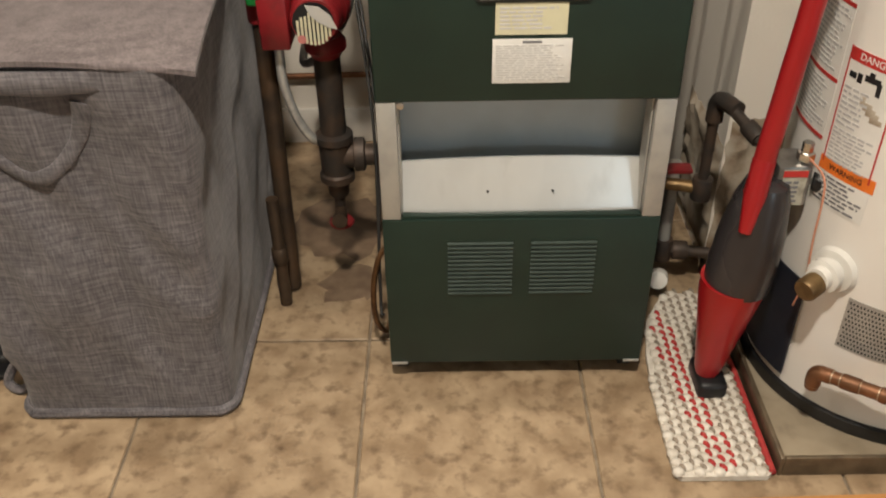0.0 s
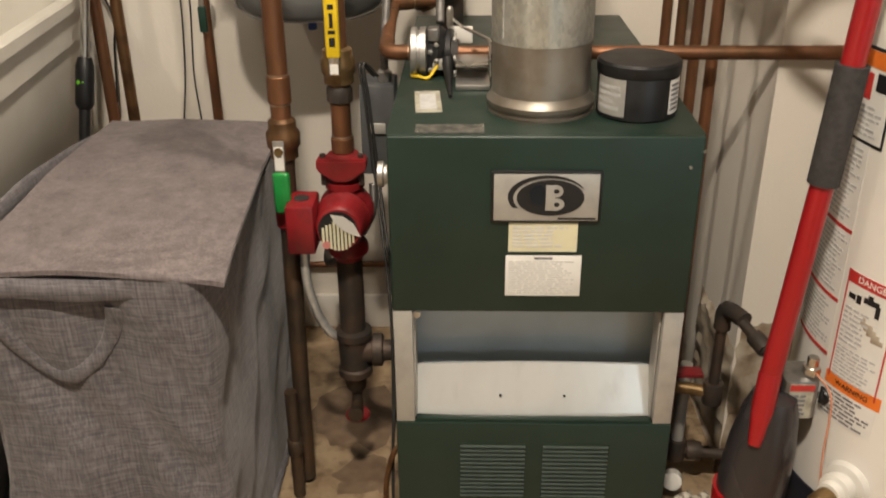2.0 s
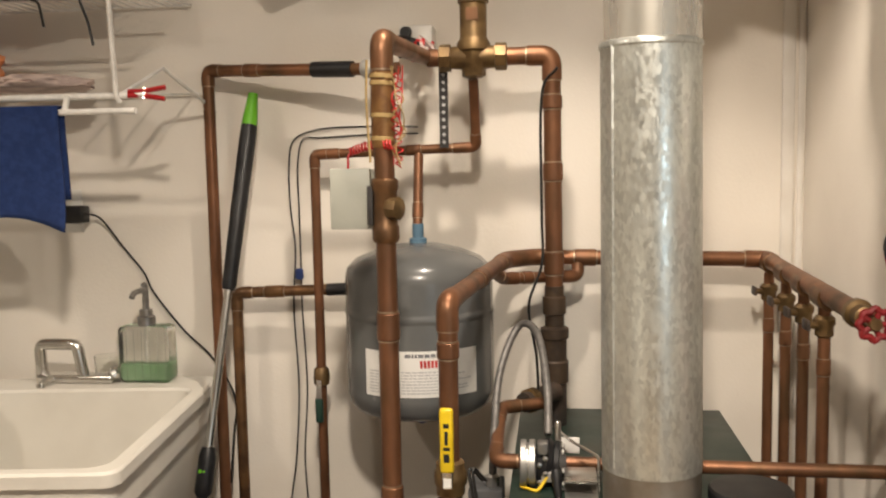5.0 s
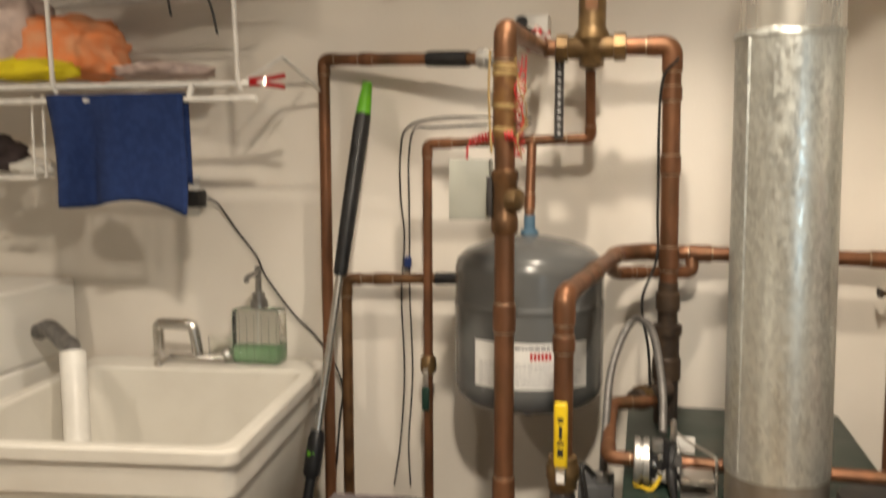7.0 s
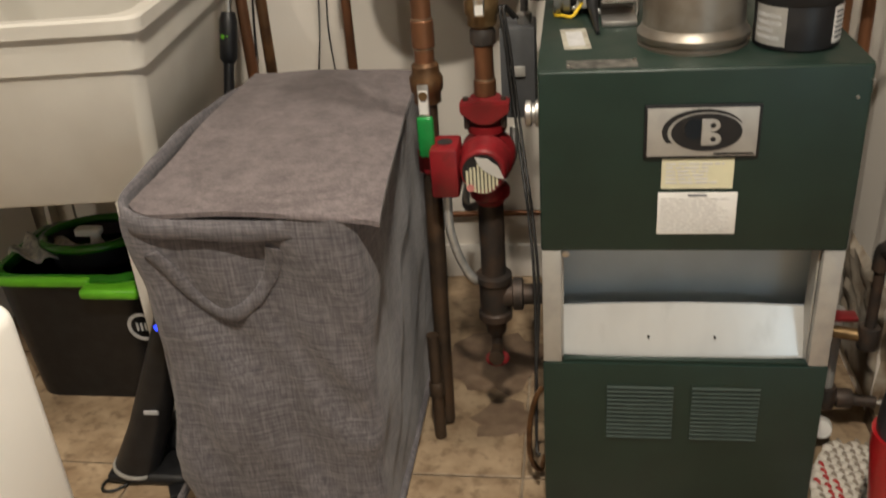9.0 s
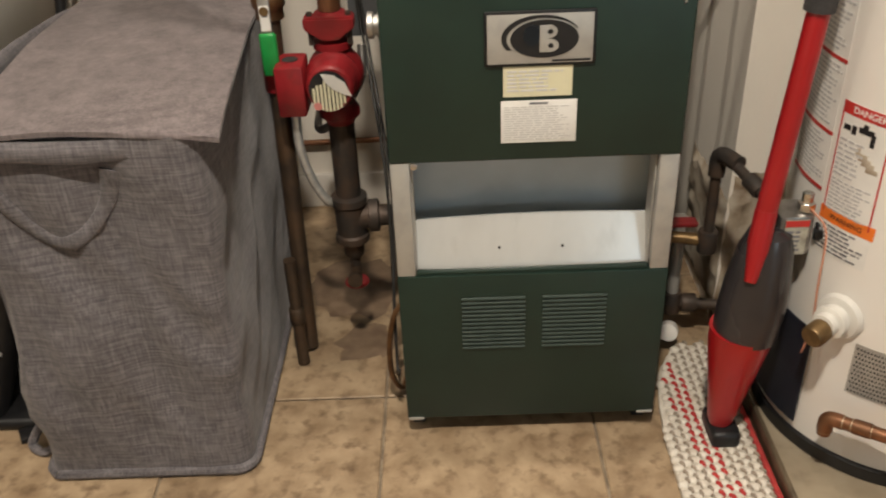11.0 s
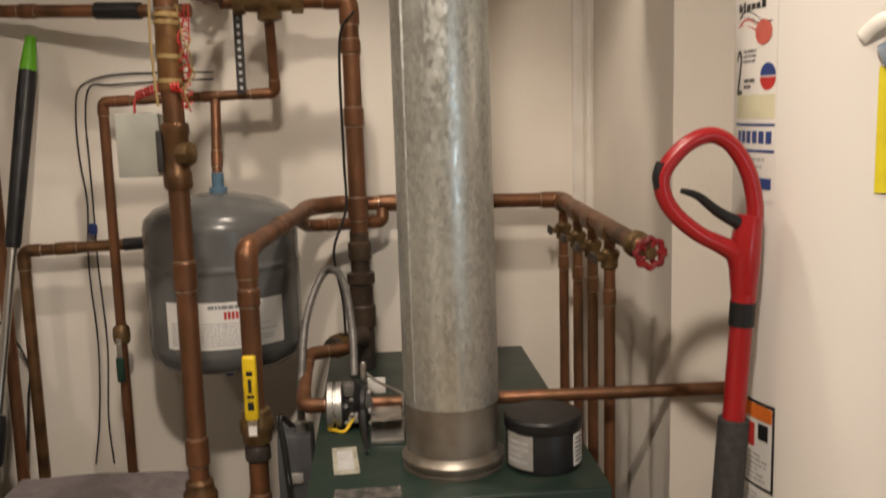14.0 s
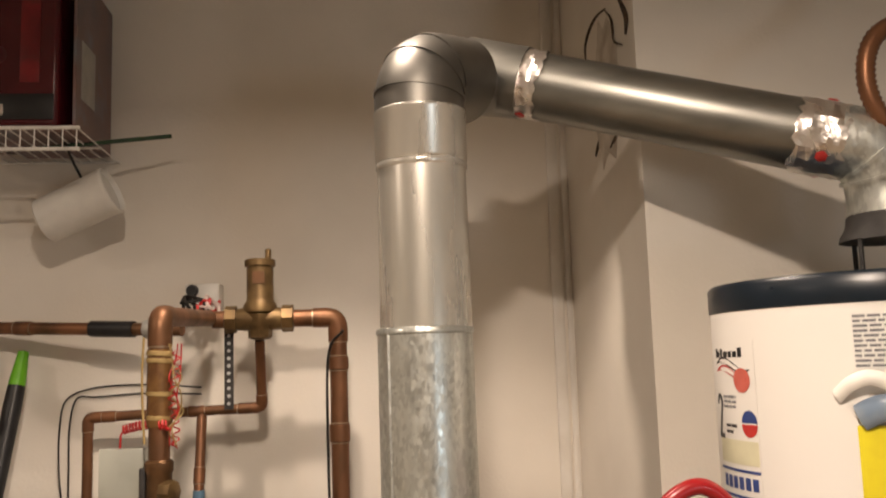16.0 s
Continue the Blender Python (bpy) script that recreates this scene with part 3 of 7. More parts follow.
# badge and labels
badge = part("badge", box((-0.078, -0.006, 0.738), (0.086, 0.0, 0.821), 0.003), BLACKRUB, upper, "silver badge with black oval emblem and black rim")
part("badge_plate", box((-0.0735, -0.0072, 0.7425), (0.0815, -0.006, 0.8165), 0.001), GREYPOST, upper, "brushed silver plate")
part("emblem_oval", prism(oval(0.010, 0.7795, 0.050, 0.0285), -0.0084, -0.0072), BLACKINK, upper)
o1, o2 = oval(0.005, 0.781, 0.058, 0.034, 40, 25, 215), oval(0.009, 0.7795, 0.054, 0.031, 40, 25, 215)
part("emblem_swoosh", prism(o1 + o2[::-1], -0.0084, -0.0072), BLACKINK, upper)
part("emblem_shape", box((0.003, -0.0099, 0.7597), (0.016, -0.0084, 0.8003), 0.0004), GREYPOST, upper)
part("emblem_shape", prism(oval(0.016, 0.7905, 0.0125, 0.0100, 20), -0.0096, -0.0084), GREYPOST, upper)
part("emblem_shape", prism(oval(0.017, 0.7695, 0.0140, 0.0100, 20), -0.0096, -0.0084), GREYPOST, upper)
for cx, cz in ((0.0185, 0.7905), (0.0195, 0.7695)):
    part("emblem_gap", prism(oval(cx, cz, 0.0042, 0.0036, 14), -0.0100, -0.0096), BLACKINK, upper)
part("emblem_mark", prism(oval(-0.008, 0.785, 0.013, 0.016, 20), -0.0094, -0.0084), BLUECAP, upper)
part("badge_print", box((0.022, -0.0078, 0.7445), (0.078, -0.0072, 0.7475)), BLACKINK, upper)
notice = part("cream_notice", box((-0.050, -0.0014, 0.688), (0.054, -0.0002, 0.736)), CREAM, upper, "small yellowed paper notice")
part("print", bars(6, (-0.044, 0.695), (0.048, 0.731), -0.0014, seed=3, ragged=0.4), FAINTINK, upper)
card = part("white_notice", box((-0.0535, -0.0022, 0.612), (0.0625, -0.0010, 0.682), 0.0005), PAPER, upper, "white printed warning card")
part("print", box((-0.010, -0.0029, 0.6755), (0.018, -0.0022, 0.679)), INK, upper)
part("print", bars(15, (-0.049, 0.616), (0.058, 0.6735), -0.0022, seed=4, gap=0.5), FAINTINK, upper)
part("top_label", box((-0.198, 0.114, BT), (-0.156, 0.232, BT + 0.0008), turn=pose(0, 0, 0, 0, 0, 4)), GRIMYPAPER, boiler, "small printed paper label")
part("print", box((-0.190, 0.13, BT + 0.0008), (-0.164, 0.215, BT + 0.0012), turn=pose(0, 0, 0, 0, 0, 4)), PALEINK, boiler)
plate = part("rating_plate", box((-0.190, 0.012, BT), (-0.088, 0.052, BT + 0.0012)), material("worn_plate", (0.06, 0.06, 0.055), (0.20, 0.19, 0.17), 0.4, metal=0.5, scale=70), boiler, "worn metal rating plate")
for x in (-0.187, -0.091):
    part("rivet", lathe([(0.004, 0), (0.003, 0.003)], (x, 0.018 if x < -0.1 else 0.045, BT + 0.001), (0, 0, 1), 8), CHROME, boiler)
for x, z in ((0.2295, 0.85), (0.212, 0.825)):
    part("screw", lathe([(0.003, 0), (0.002, 0.003)], (x, 0.0, z), (0, -1, 0), 8), CHROME, upper)

# ---- flue ----
FX, FY = -0.002, 0.142
flue = thing("flue_pipe", (FX, FY, BT), "galvanised sheet steel flue pipe rising from the boiler", "flue pipe")
part("collar", lathe([(0.083, 0), (0.083, 0.003), (0.079, 0.005), (0.079, 0.009), (0.084, 0.012), (0.0845, 0.019), (0.080, 0.024), (0.077, 0.031)], (FX, FY, BT), seg=40), DULL, flue, "stained steel draft collar")
part("lower_section", lathe([(0.076, 0.03), (0.076, 0.112)], (FX, FY, BT), seg=40), DULL, flue, "brownish heat-stained section")
part("middle_section", lathe([(0.0772, 0.110), (0.0775, 0.112), (0.0755, 0.755), (0.0778, 0.757), (0.0778, 0.763), (0.0755, 0.766)], (FX, FY, BT), seg=40), GALV, flue, "spangled galvanised section")
part("upper_section", lathe([(0.0735, 0.760), (0.0715, 1.018), (0.0740, 1.021), (0.0740, 1.027), (0.0720, 1.030), (0.0745, 1.034), (0.0748, 1.106), (0.0760, 1.108), (0.0760, 1.113), (0.0735, 1.115)], (FX + 0.003, FY, BT), seg=40), ALU, flue, "bright smooth section")
part("seam", box((FX - 0.062, FY - 0.048, BT + 0.12), (FX - 0.056, FY - 0.044, BT + 0.76)), GALV, flue)
d1 = Vector((0.10, 0.10, 0.014)).normalized()
ez = 2.03
e0 = Vector((FX + 0.003, FY, ez - 0.10))
e1 = Vector((FX + 0.003, FY, ez + 0.022))
wall_end = Vector((XS + 0.06, 0.60, 2.13))
dirh = (wall_end - e1).normalized()
line = arc_points([e0, e1, e1 + dirh * 0.115], 0.085, 8)
part("elbow", sweep(line, 0.0735, 40), ELBOWSTEEL, flue, "grey segmented steel elbow, coloured darker for its dark reflections")
bm = bmesh.new()
for k in (2, 5, 7):
    dd = (line[k + 1] - line[k - 1]).normalized()
    rod(line[k] - dd * 0.003, line[k] + dd * 0.003, 0.0755, 40, bm)
part("elbow_seams", bm, ELBOWSTEEL, flue)
part("horizontal_section", rod(e1 + dirh * 0.085, wall_end, 0.055, 36), VENTSTEEL, flue)

# the pipe leans a little towards the tub
flue.rotation_euler.y = radians(-0.3)
flue.location.x += 0.003

# ---- expansion tank ----
TX, TY = -0.456, 0.752
tank = thing("expansion_tank", (TX, TY, 0.895), "grey steel expansion tank hanging from a copper pipe", "tank")
prof = [(0.01, 0.0), (0.10, 0.003), (0.145, 0.013), (0.162, 0.030), (0.168, 0.054), (0.168, 0.060), (0.168, 0.224), (0.168, 0.228), (0.1695, 0.231), (0.1695, 0.240), (0.1675, 0.243), (0.1675, 0.248), (0.1675, 0.310), (0.1675, 0.314), (0.163, 0.334), (0.142, 0.355), (0.10, 0.372), (0.05, 0.384), (0.012, 0.388)]
part("shell", lathe(prof, (TX, TY, 0.895), seg=56), TANK, tank, angle=60)
part("air_valve", lathe([(0.008, 0), (0.010, -0.006), (0.010, -0.032), (0.005, -0.034)], (TX, TY - 0.0, 0.897), seg=12), BLUEINK, tank, "small blue valve cap")
part("top_fitting", lathe([(0.020, 0), (0.020, 0.012), (0.013, 0.014), (0.013, 0.045)], (TX, TY, 1.280), seg=12), material("blue_tape", (0.10, 0.19, 0.27), None, 0.5), tank, "blue taped threaded nipple")
# curved label
def curved_patch(cx, cy, r, a0, a1, z0, z1, n=16, thick=0.0006):
    """A thin sheet bent round a vertical cylinder; angles in degrees from -y towards +x."""
    bm = bmesh.new()
    rows = []
    for k in range(n + 1):
        a = radians(a0 + (a1 - a0) * k / n)
        s, c = math.sin(a), -math.cos(a)
        rows.append([bm.verts.new((cx + s * q, cy + c * q, z)) for q in (r, r + thick) for z in (z0, z1)])
    for a, b in zip(rows, rows[1:]):
        for i, j in ((0, 1), (1, 3), (3, 2), (2, 0)):
            bm.faces.new((a[i], a[j], b[j], b[i]))
    bm.faces.new([rows[0][i] for i in (0, 1, 3, 2)]), bm.faces.new([rows[-1][i] for i in (0, 1, 3, 2)])
    return bm
def curved_bars(cx, cy, r, a0, a1, z0, z1, rows, seed, gap=0.5, ragged=0.3, thick=0.0005):
    rnd = random.Random(seed)
    bm = bmesh.new()
    pitch = (z1 - z0) / rows
    for k in range(rows):
        z = z1 - pitch * (k + 0.5)
        a, end = a0, a1 - (a1 - a0) * ragged * rnd.random()
        while a < end - 0.4:
            w = min(rnd.uniform(1.4, 4.5), end - a)
            q = curved_patch(cx, cy, r, a, a + w, z - pitch * (1 - gap) / 2, z + pitch * (1 - gap) / 2, 2, thick)
            q.to_mesh(tmp)
            bm.from_mesh(tmp)
            q.free()
            a += w + 0.7
    return bm
tmp = bpy.data.meshes.new("scratch")
label = part("label", curved_patch(TX, TY, 0.1682, -36, 54, 0.966, 1.066, 24), PAPER, tank, "white paper label with red print")
part("print", curved_bars(TX, TY, 0.1688, -3, 26, 1.052, 1.060, 1, 2, 0.1, 0.0), INK, tank)
for k in range(6):
    part("red_stroke", curved_patch(TX, TY, 0.1688, 8 + k * 2.7, 9.9 + k * 2.7, 1.030, 1.046, 2), REDINK, tank, "red lettering shown as bars")
part("print", curved_bars(TX, TY, 0.1688, -32, 50, 0.972, 1.024, 8, 5, 0.55, 0.35), PALEINK, tank)

# ---- water heater ----
HX, HY, HR = 0.698, 0.052, 0.250
heater = thing("water_heater", (HX, HY, 0.02), "white enamelled gas water heater with navy top and bottom rims", "water heater")
part("shell", lathe([(HR, 0.045), (HR, 1.655)], (HX, HY, 0), seg=80), HEATER, heater)
part("base_ring", lathe([(HR - 0.01, 0.018), (HR + 0.004, 0.020), (HR + 0.005, 0.045), (HR + 0.001, 0.050)], (HX, HY, 0), seg=80), BLACKRUB, heater)
part("top_cap", lathe([(HR + 0.001, 1.645), (HR + 0.002, 1.648), (HR + 0.002, 1.682), (HR - 0.003, 1.688), (0.02, 1.690)], (HX, HY, 0), seg=80), BLUECAP, heater, "navy blue steel lid")

# ---- drain pan ----
pan = thing("drain_pan", (0.70, 0.05, 0), "grey metal drain pan under the water heater", "pan")
part("pan_floor", box((0.425, -0.235, 0.001), (1.0, 0.33, 0.018)), CONCRETE, pan)
for a, b in (((0.423, -0.237, 0), (0.431, 0.332, 0.042)), ((0.431, -0.237, 0), (1.0, -0.229, 0.042)), ((0.431, 0.324, 0), (1.0, 0.332, 0.042)), ((0.992, -0.229, 0), (1.0, 0.324, 0.042))):
    part("rim", box(a, b, 0.002), PANRIM, pan, "tarnished brown rim")

# ---- laundry hamper ----
def hamper():
    t = thing("laundry_hamper", (-0.70, 0.25, 0), "grey woven linen laundry hamper with floppy lid and loop handles", "hamper")
    x0, x1, y0, y1, H = -0.885, -0.505, -0.082, 0.60, 0.685
    bm = bmesh.new()
    NX, NY, NZ = 28, 44, 40
    loop = [(i / NX, 0) for i in range(NX)] + [(1, j / NY) for j in range(NY)] + [(1 - i / NX, 1) for i in range(NX)] + [(0, 1 - j / NY) for j in range(NY)]
    def skin(u, v, f):
        """The cloth wall at shares u, v round and f up."""
        z = H * f
        x, y = x0 + (x1 - x0) * u, y0 + (y1 - y0) * v
        # soft corners
        cu, cv = min(u, 1 - u) * (x1 - x0), min(v, 1 - v) * (y1 - y0)
        rc = 0.035
        if cu < rc and cv < rc:
            px, py = (rc - cu), (rc - cv)
            d = math.hypot(px, py)
            if d > rc:
                q = rc / d
                x += (1 if u < 0.5 else -1) * px * (1 - q)
                y += (1 if v < 0.5 else -1) * py * (1 - q)
        bulge = math.sin(math.pi * f) ** 0.8
        wv = noise.noise(Vector((x * 5, y * 5, z * 4))) * 0.024 + noise.noise(Vector((x * 13 + z * 4, y * 13, z * 4 + 3))) * 0.015 + (0.5 - abs(noise.noise(Vector((x * 8 + z * 5, y * 8 - z * 3, z * 3))))) * 0.030 - 0.012
        sag = bulge * 0.012
        nx, ny = (u - 0.5) * 2, (v - 0.5) * 2
        edge = max(abs(nx), abs(ny))
        dx = (nx / max(edge, 0.01)) if abs(nx) > 0.98 else 0
        dy = (ny / max(edge, 0.01)) if abs(ny) > 0.98 else 0
        amount = (wv * min(1, f * 4 + 0.15) + sag * (0.3 - noise.noise(Vector((x * 3, y * 3, 7)))))
        x += dx * amount * (0.38 if u > 0.5 else 1.0) + (f - 0.5) * 0.02
        y += dy * amount
        return x, y, z
    rings = []
    for k in range(NZ + 1):
        f = k / NZ
        ring = []
        for u, v in loop:
            x, y, z = skin(u, v, f)
            ring.append(bm.verts.new((x, y, z + (0.004 if k == 0 else 0))))
        rings.append(ring)
    n = len(loop)
    for a, b in zip(rings, rings[1:]):
        for i in range(n):
            bm.faces.new((a[i], a[(i + 1) % n], b[(i + 1) % n], b[i]))
    bm.faces.new(rings[0])
    bm.faces.new(rings[-1])
    part("body", bm, LINEN, t, "", 80)
    # piping along the base
    base = [Vector(p) for p in ((x0 + 0.02, y0, 0.012), (x1 - 0.02, y0, 0.012), (x1, y0 + 0.02, 0.012), (x1, y1 - 0.02, 0.012), (x1 - 0.02, y1, 0.012), (x0 + 0.02, y1, 0.012), (x0, y1 - 0.02, 0.012), (x0, y0 + 0.02, 0.012), (x0 + 0.02, y0, 0.012))]
    part("base_piping", sweep([p + Vector((-0.01, 0, 0)) for p in arc_points(base, 0.02, 4)], 0.010, 8), LINEN, t)
    # lid: a cloth sheet that sags from back to front, its front edge free
    bm = bmesh.new()
    NU, NV = 24, 34
    grid = []
    for j in range(NV + 1):
        v = j / NV
        row = []
        for i in range(NU + 1):
            u = i / NU
            x = (x0 + 0.012) + (x1 - x0 + 0.028) * u - 0.045 * v * u + 0.012 * math.sin(math.pi * v) * (1 - u)
            y = (y0 - 0.014) + (y1 - y0 + 0.01) * v + 0.035 * max(0.0, 1 - u * 7) ** 2 * (1 - v)
            z = 0.702 + 0.012 * math.sin(v * 3.0) + noise.noise(Vector((u * 2.2, v * 3.1, 1.7))) * 0.010 - 0.010 * (u ** 6) - 0.010 * (1 - v) ** 6
            row.append((x, y, z))
        grid.append(row)
    top = [[bm.verts.new((x, y, z + 0.004)) for x, y, z in r] for r in grid]
    bot = [[bm.verts.new((x, y, z - 0.004)) for x, y, z in r] for r in grid]
    for j in range(NV):
        for i in range(NU):
            bm.faces.new((top[j][i], top[j][i + 1], top[j + 1][i + 1], top[j + 1][i]))
            bm.faces.new((bot[j][i], bot[j + 1][i], bot[j + 1][i + 1], bot[j][i + 1]))
    for j in range(NV):
        bm.faces.new((top[j][0], top[j + 1][0], bot[j + 1][0], bot[j][0]))
        bm.faces.new((top[j][NU], bot[j][NU], bot[j + 1][NU], top[j + 1][NU]))
    for i in range(NU):
        bm.faces.new((top[0][i], bot[0][i], bot[0][i + 1], top[0][i + 1]))
        bm.faces.new((top[NV][i], top[NV][i + 1], bot[NV][i + 1], bot[NV][i]))
    part("lid", bm, LINEN_LID, t, "taupe woven cloth lid lying slack over the top", 80)
    # hem of the body: a soft band outside the lid, round the front corner and along under the lid's free edge
    hem = spline([(x0 + 0.040, y1 - 0.01, 0.690), (x0 + 0.010, 0.45, 0.706), (x0 + 0.000, 0.22, 0.718), (x0 - 0.004, 0.06, 0.708), (x0 + 0.000, y0 + 0.030, 0.700), (x0 + 0.030, y0 - 0.006, 0.692),
                  (x0 + 0.10, y0 - 0.011, 0.684), (x0 + 0.20, y0 - 0.009, 0.680), (x0 + 0.29, y0 - 0.003, 0.682), (x1 - 0.035, y0 + 0.010, 0.684)], 10)
    bm = bmesh.new()
    rows = []
    for k, p in enumerate(hem):
        q = k / (len(hem) - 1)
        a, c = hem[max(k - 1, 0)], hem[min(k + 1, len(hem) - 1)]
        side = (c - a).cross(Vector((0, 0, 1))).normalized() * -1
        wob = 0.003 * noise.noise(p * 14)
        tall = 0.030 + 0.008 * noise.noise(p * 9 + Vector((3, 0, 0)))
        up = 0.007 if q < 0.55 else 0.003
        rows.append([bm.verts.new(p + side * (o + wob) + Vector((0, 0, h))) for o, h in ((-0.006, up * 0.5), (-0.001, up), (0.004, up * 0.5), (0.006, -0.010), (0.004, -tall), (-0.002, -tall - 0.004), (-0.008, -tall))])
    for a, c in zip(rows, rows[1:]):
        for i in range(7):
            bm.faces.new((a[i], a[(i + 1) % 7], c[(i + 1) % 7], c[i]))
    bm.faces.new(rows[0]), bm.faces.new(rows[-1])
    part("hem", bm, LINEN, t, "soft folded hem round the hamper's mouth", 80)
    # flat sewn loop handles that hang limp against the cloth
    hz = 0.598
    for yy, sg in ((y0 - 0.014, 1), (y1 + 0.008, -1)):
        line = spline([(-0.838, yy + sg * 0.010, hz + 0.028), (-0.822, yy + sg * 0.000, hz + 0.000), (-0.806, yy - sg * 0.004, hz - 0.034), (-0.784, yy - sg * 0.007, hz - 0.070), (-0.755, yy - sg * 0.009, hz - 0.094),
                       (-0.722, yy - sg * 0.008, hz - 0.090), (-0.684, yy - sg * 0.006, hz - 0.062), (-0.656, yy - sg * 0.002, hz - 0.020), (-0.642, yy + sg * 0.002, hz + 0.018), (-0.640, yy + sg * 0.010, hz + 0.034)], 6)
        bm = bmesh.new()
        rows = []
        for k, p in enumerate(line):
            f = p.z / H
            p.y = skin((p.x - x0 - (f - 0.5) * 0.02) / (x1 - x0), 0 if sg > 0 else 1, f)[1] - sg * 0.003
            c = Vector((-0.738, p.y, hz + 0.06))
            out = Vector((p.x - c.x, 0, p.z - c.z)).normalized()
            w = 0.013 + 0.003 * noise.noise(p * 30)
            rows.append([bm.verts.new(p + out * a + Vector((0, sg * b, 0))) for a, b in ((-w, 0.001), (-w * 0.85, -0.0022), (0.0, -0.003), (w * 0.85, -0.0022), (w, 0.001), (w * 0.8, 0.005), (-w * 0.8, 0.005))])
        for a, b in zip(rows, rows[1:]):
            for i in range(7):
                bm.faces.new((a[i], a[(i + 1) % 7], b[(i + 1) % 7], b[i]))
        bm.faces.new(rows[0]), bm.faces.new(rows[-1])
        part("handle", bm, LINEN, t, "soft flat cloth loop handle", 80)
    return t
hamper()

# ---- utility sink ----
def sink():
    t = thing("utility_sink", (-1.28, 0.55, 0), "cream moulded plastic laundry tub sink on splayed legs", "sink")
    x0, x1, y0, y1, zr = -1.545, -0.915, 0.185, 0.915, 0.932
    # shell: outer and inner walls with taper, by rings of a rounded rectangle
    def ring(bm, inset_x, inset_f, inset_b, z, r=0.03):
        a, b, c, d = x0 + inset_x, x1 - inset_x, y0 + inset_f, y1 - inset_b
        pts = []
        for cx, cy, s in ((b - r, c + r, -90), (b - r, d - r, 0), (a + r, d - r, 90), (a + r, c + r, 180)):
            for k in range(6):
                an = radians(s + 90 * k / 5)
                pts.append(bm.verts.new((cx + r * math.cos(an), cy + r * math.sin(an), z)))
        return pts
    bm = bmesh.new()
    prof = [(0.0, 0.0, 0.0, zr - 0.028), (0.0, 0.0, 0.0, zr - 0.005), (0.005, 0.005, 0.005, zr), (0.028, 0.028, 0.12, zr), (0.034, 0.034, 0.126, zr - 0.006), (0.05, 0.05, 0.14, zr - 0.16), (0.075, 0.075, 0.16, zr - 0.31), (0.11, 0.11, 0.19, zr - 0.335)]
    rings = [ring(bm, *p[:3], p[3], 0.03 if i < 3 else 0.045) for i, p in enumerate(prof)]
    outer = [(0.012, 0.012, 0.012, zr - 0.030), (0.013, 0.013, 0.013, zr - 0.095), (0.022, 0.022, 0.022, zr - 0.100), (0.042, 0.042, 0.03, zr - 0.355), (0.046, 0.046, 0.034, zr - 0.360)]
    rings = [ring(bm, *p[:3], p[3]) for p in outer[::-1]] + rings
    n = len(rings[0])
    for a, b in zip(rings, rings[1:]):
        for i in range(n):
            bm.faces.new((a[i], a[(i + 1) % n], b[(i + 1) % n], b[i]))
    bm.faces.new(rings[-1])
    bm.faces.new(rings[0])
    part("basin", bm, TUB, t, "", 35)
    for lx, ly, ox, oy in ((x1 - 0.108, y0 + 0.07, 0.0, 0.0), (x0 + 0.075, y0 + 0.07, -0.035, -0.03), (x1 - 0.075, y1 - 0.08, 0.03, 0.03), (x0 + 0.075, y1 - 0.08, -0.03, 0.03)):
        bm = bmesh.new()
        prof = [(-0.028, -0.028), (0.028, -0.028), (0.028, -0.016), (-0.016, -0.016), (-0.016, 0.028), (-0.028, 0.028)]
        sx, sy = (-1 if lx > -1.2 else 1), (1 if ly < 0.5 else -1)
        a = [bm.verts.new((lx + ox + px * -sx * -1 * 1.0, ly + oy + py * sy, 0)) for px, py in prof]
        b = [bm.verts.new((lx + px * -sx * -1 * 1.0, ly + py * sy, zr - 0.36)) for px, py in prof]
        for i in range(6):
            bm.faces.new((a[i], a[(i + 1) % 6], b[(i + 1) % 6], b[i]))
        bm.faces.new(a), bm.faces.new(b)
        part("leg", bm, TUB, t)
    # the tub stands a little askew: turned about its front corner
    c = Vector((x1, y0, 0))
    turn = Matrix.Rotation(radians(6.5), 4, "Z")
    t.matrix_basis = Matrix.Translation(c + turn.to_3x3() @ (Vector(t.location) - c)) @ turn
    return t
sink()


# ---- vent of the water heater ----
vent = thing("heater_vent", (HX, HY, 1.69), "bright steel water heater vent pipe with foil tape joints", "flue pipe")
vr = 0.059
wye = Vector((0.150, 0.262, 2.085))
v1 = Vector((0.680, 0.056, 1.910))
v2 = Vector((HX + 0.035, HY, 1.845))
hood = Vector((HX + 0.035, HY, 1.775))
part("pipe", rod(wye + (v1 - wye) * 0.02, v1, vr, 36), VENTSTEEL, vent)
ln = arc_points([v1 + (wye - v1).normalized() * 0.02, v1 + (v1 - wye).normalized() * 0.035, v2, hood], 0.03, 5)
part("elbow", sweep(ln, vr * 1.03, 30), GALV, vent, "adjustable steel elbow")
bm = bmesh.new()
for k in (4, 8):
    dd = (ln[k + 1] - ln[k - 1]).normalized()
    rod(ln[k] - dd * 0.003, ln[k] + dd * 0.003, vr * 1.10, 30, bm)
part("elbow_seam", bm, GALV, vent)
wd = (v1 - wye).normalized()
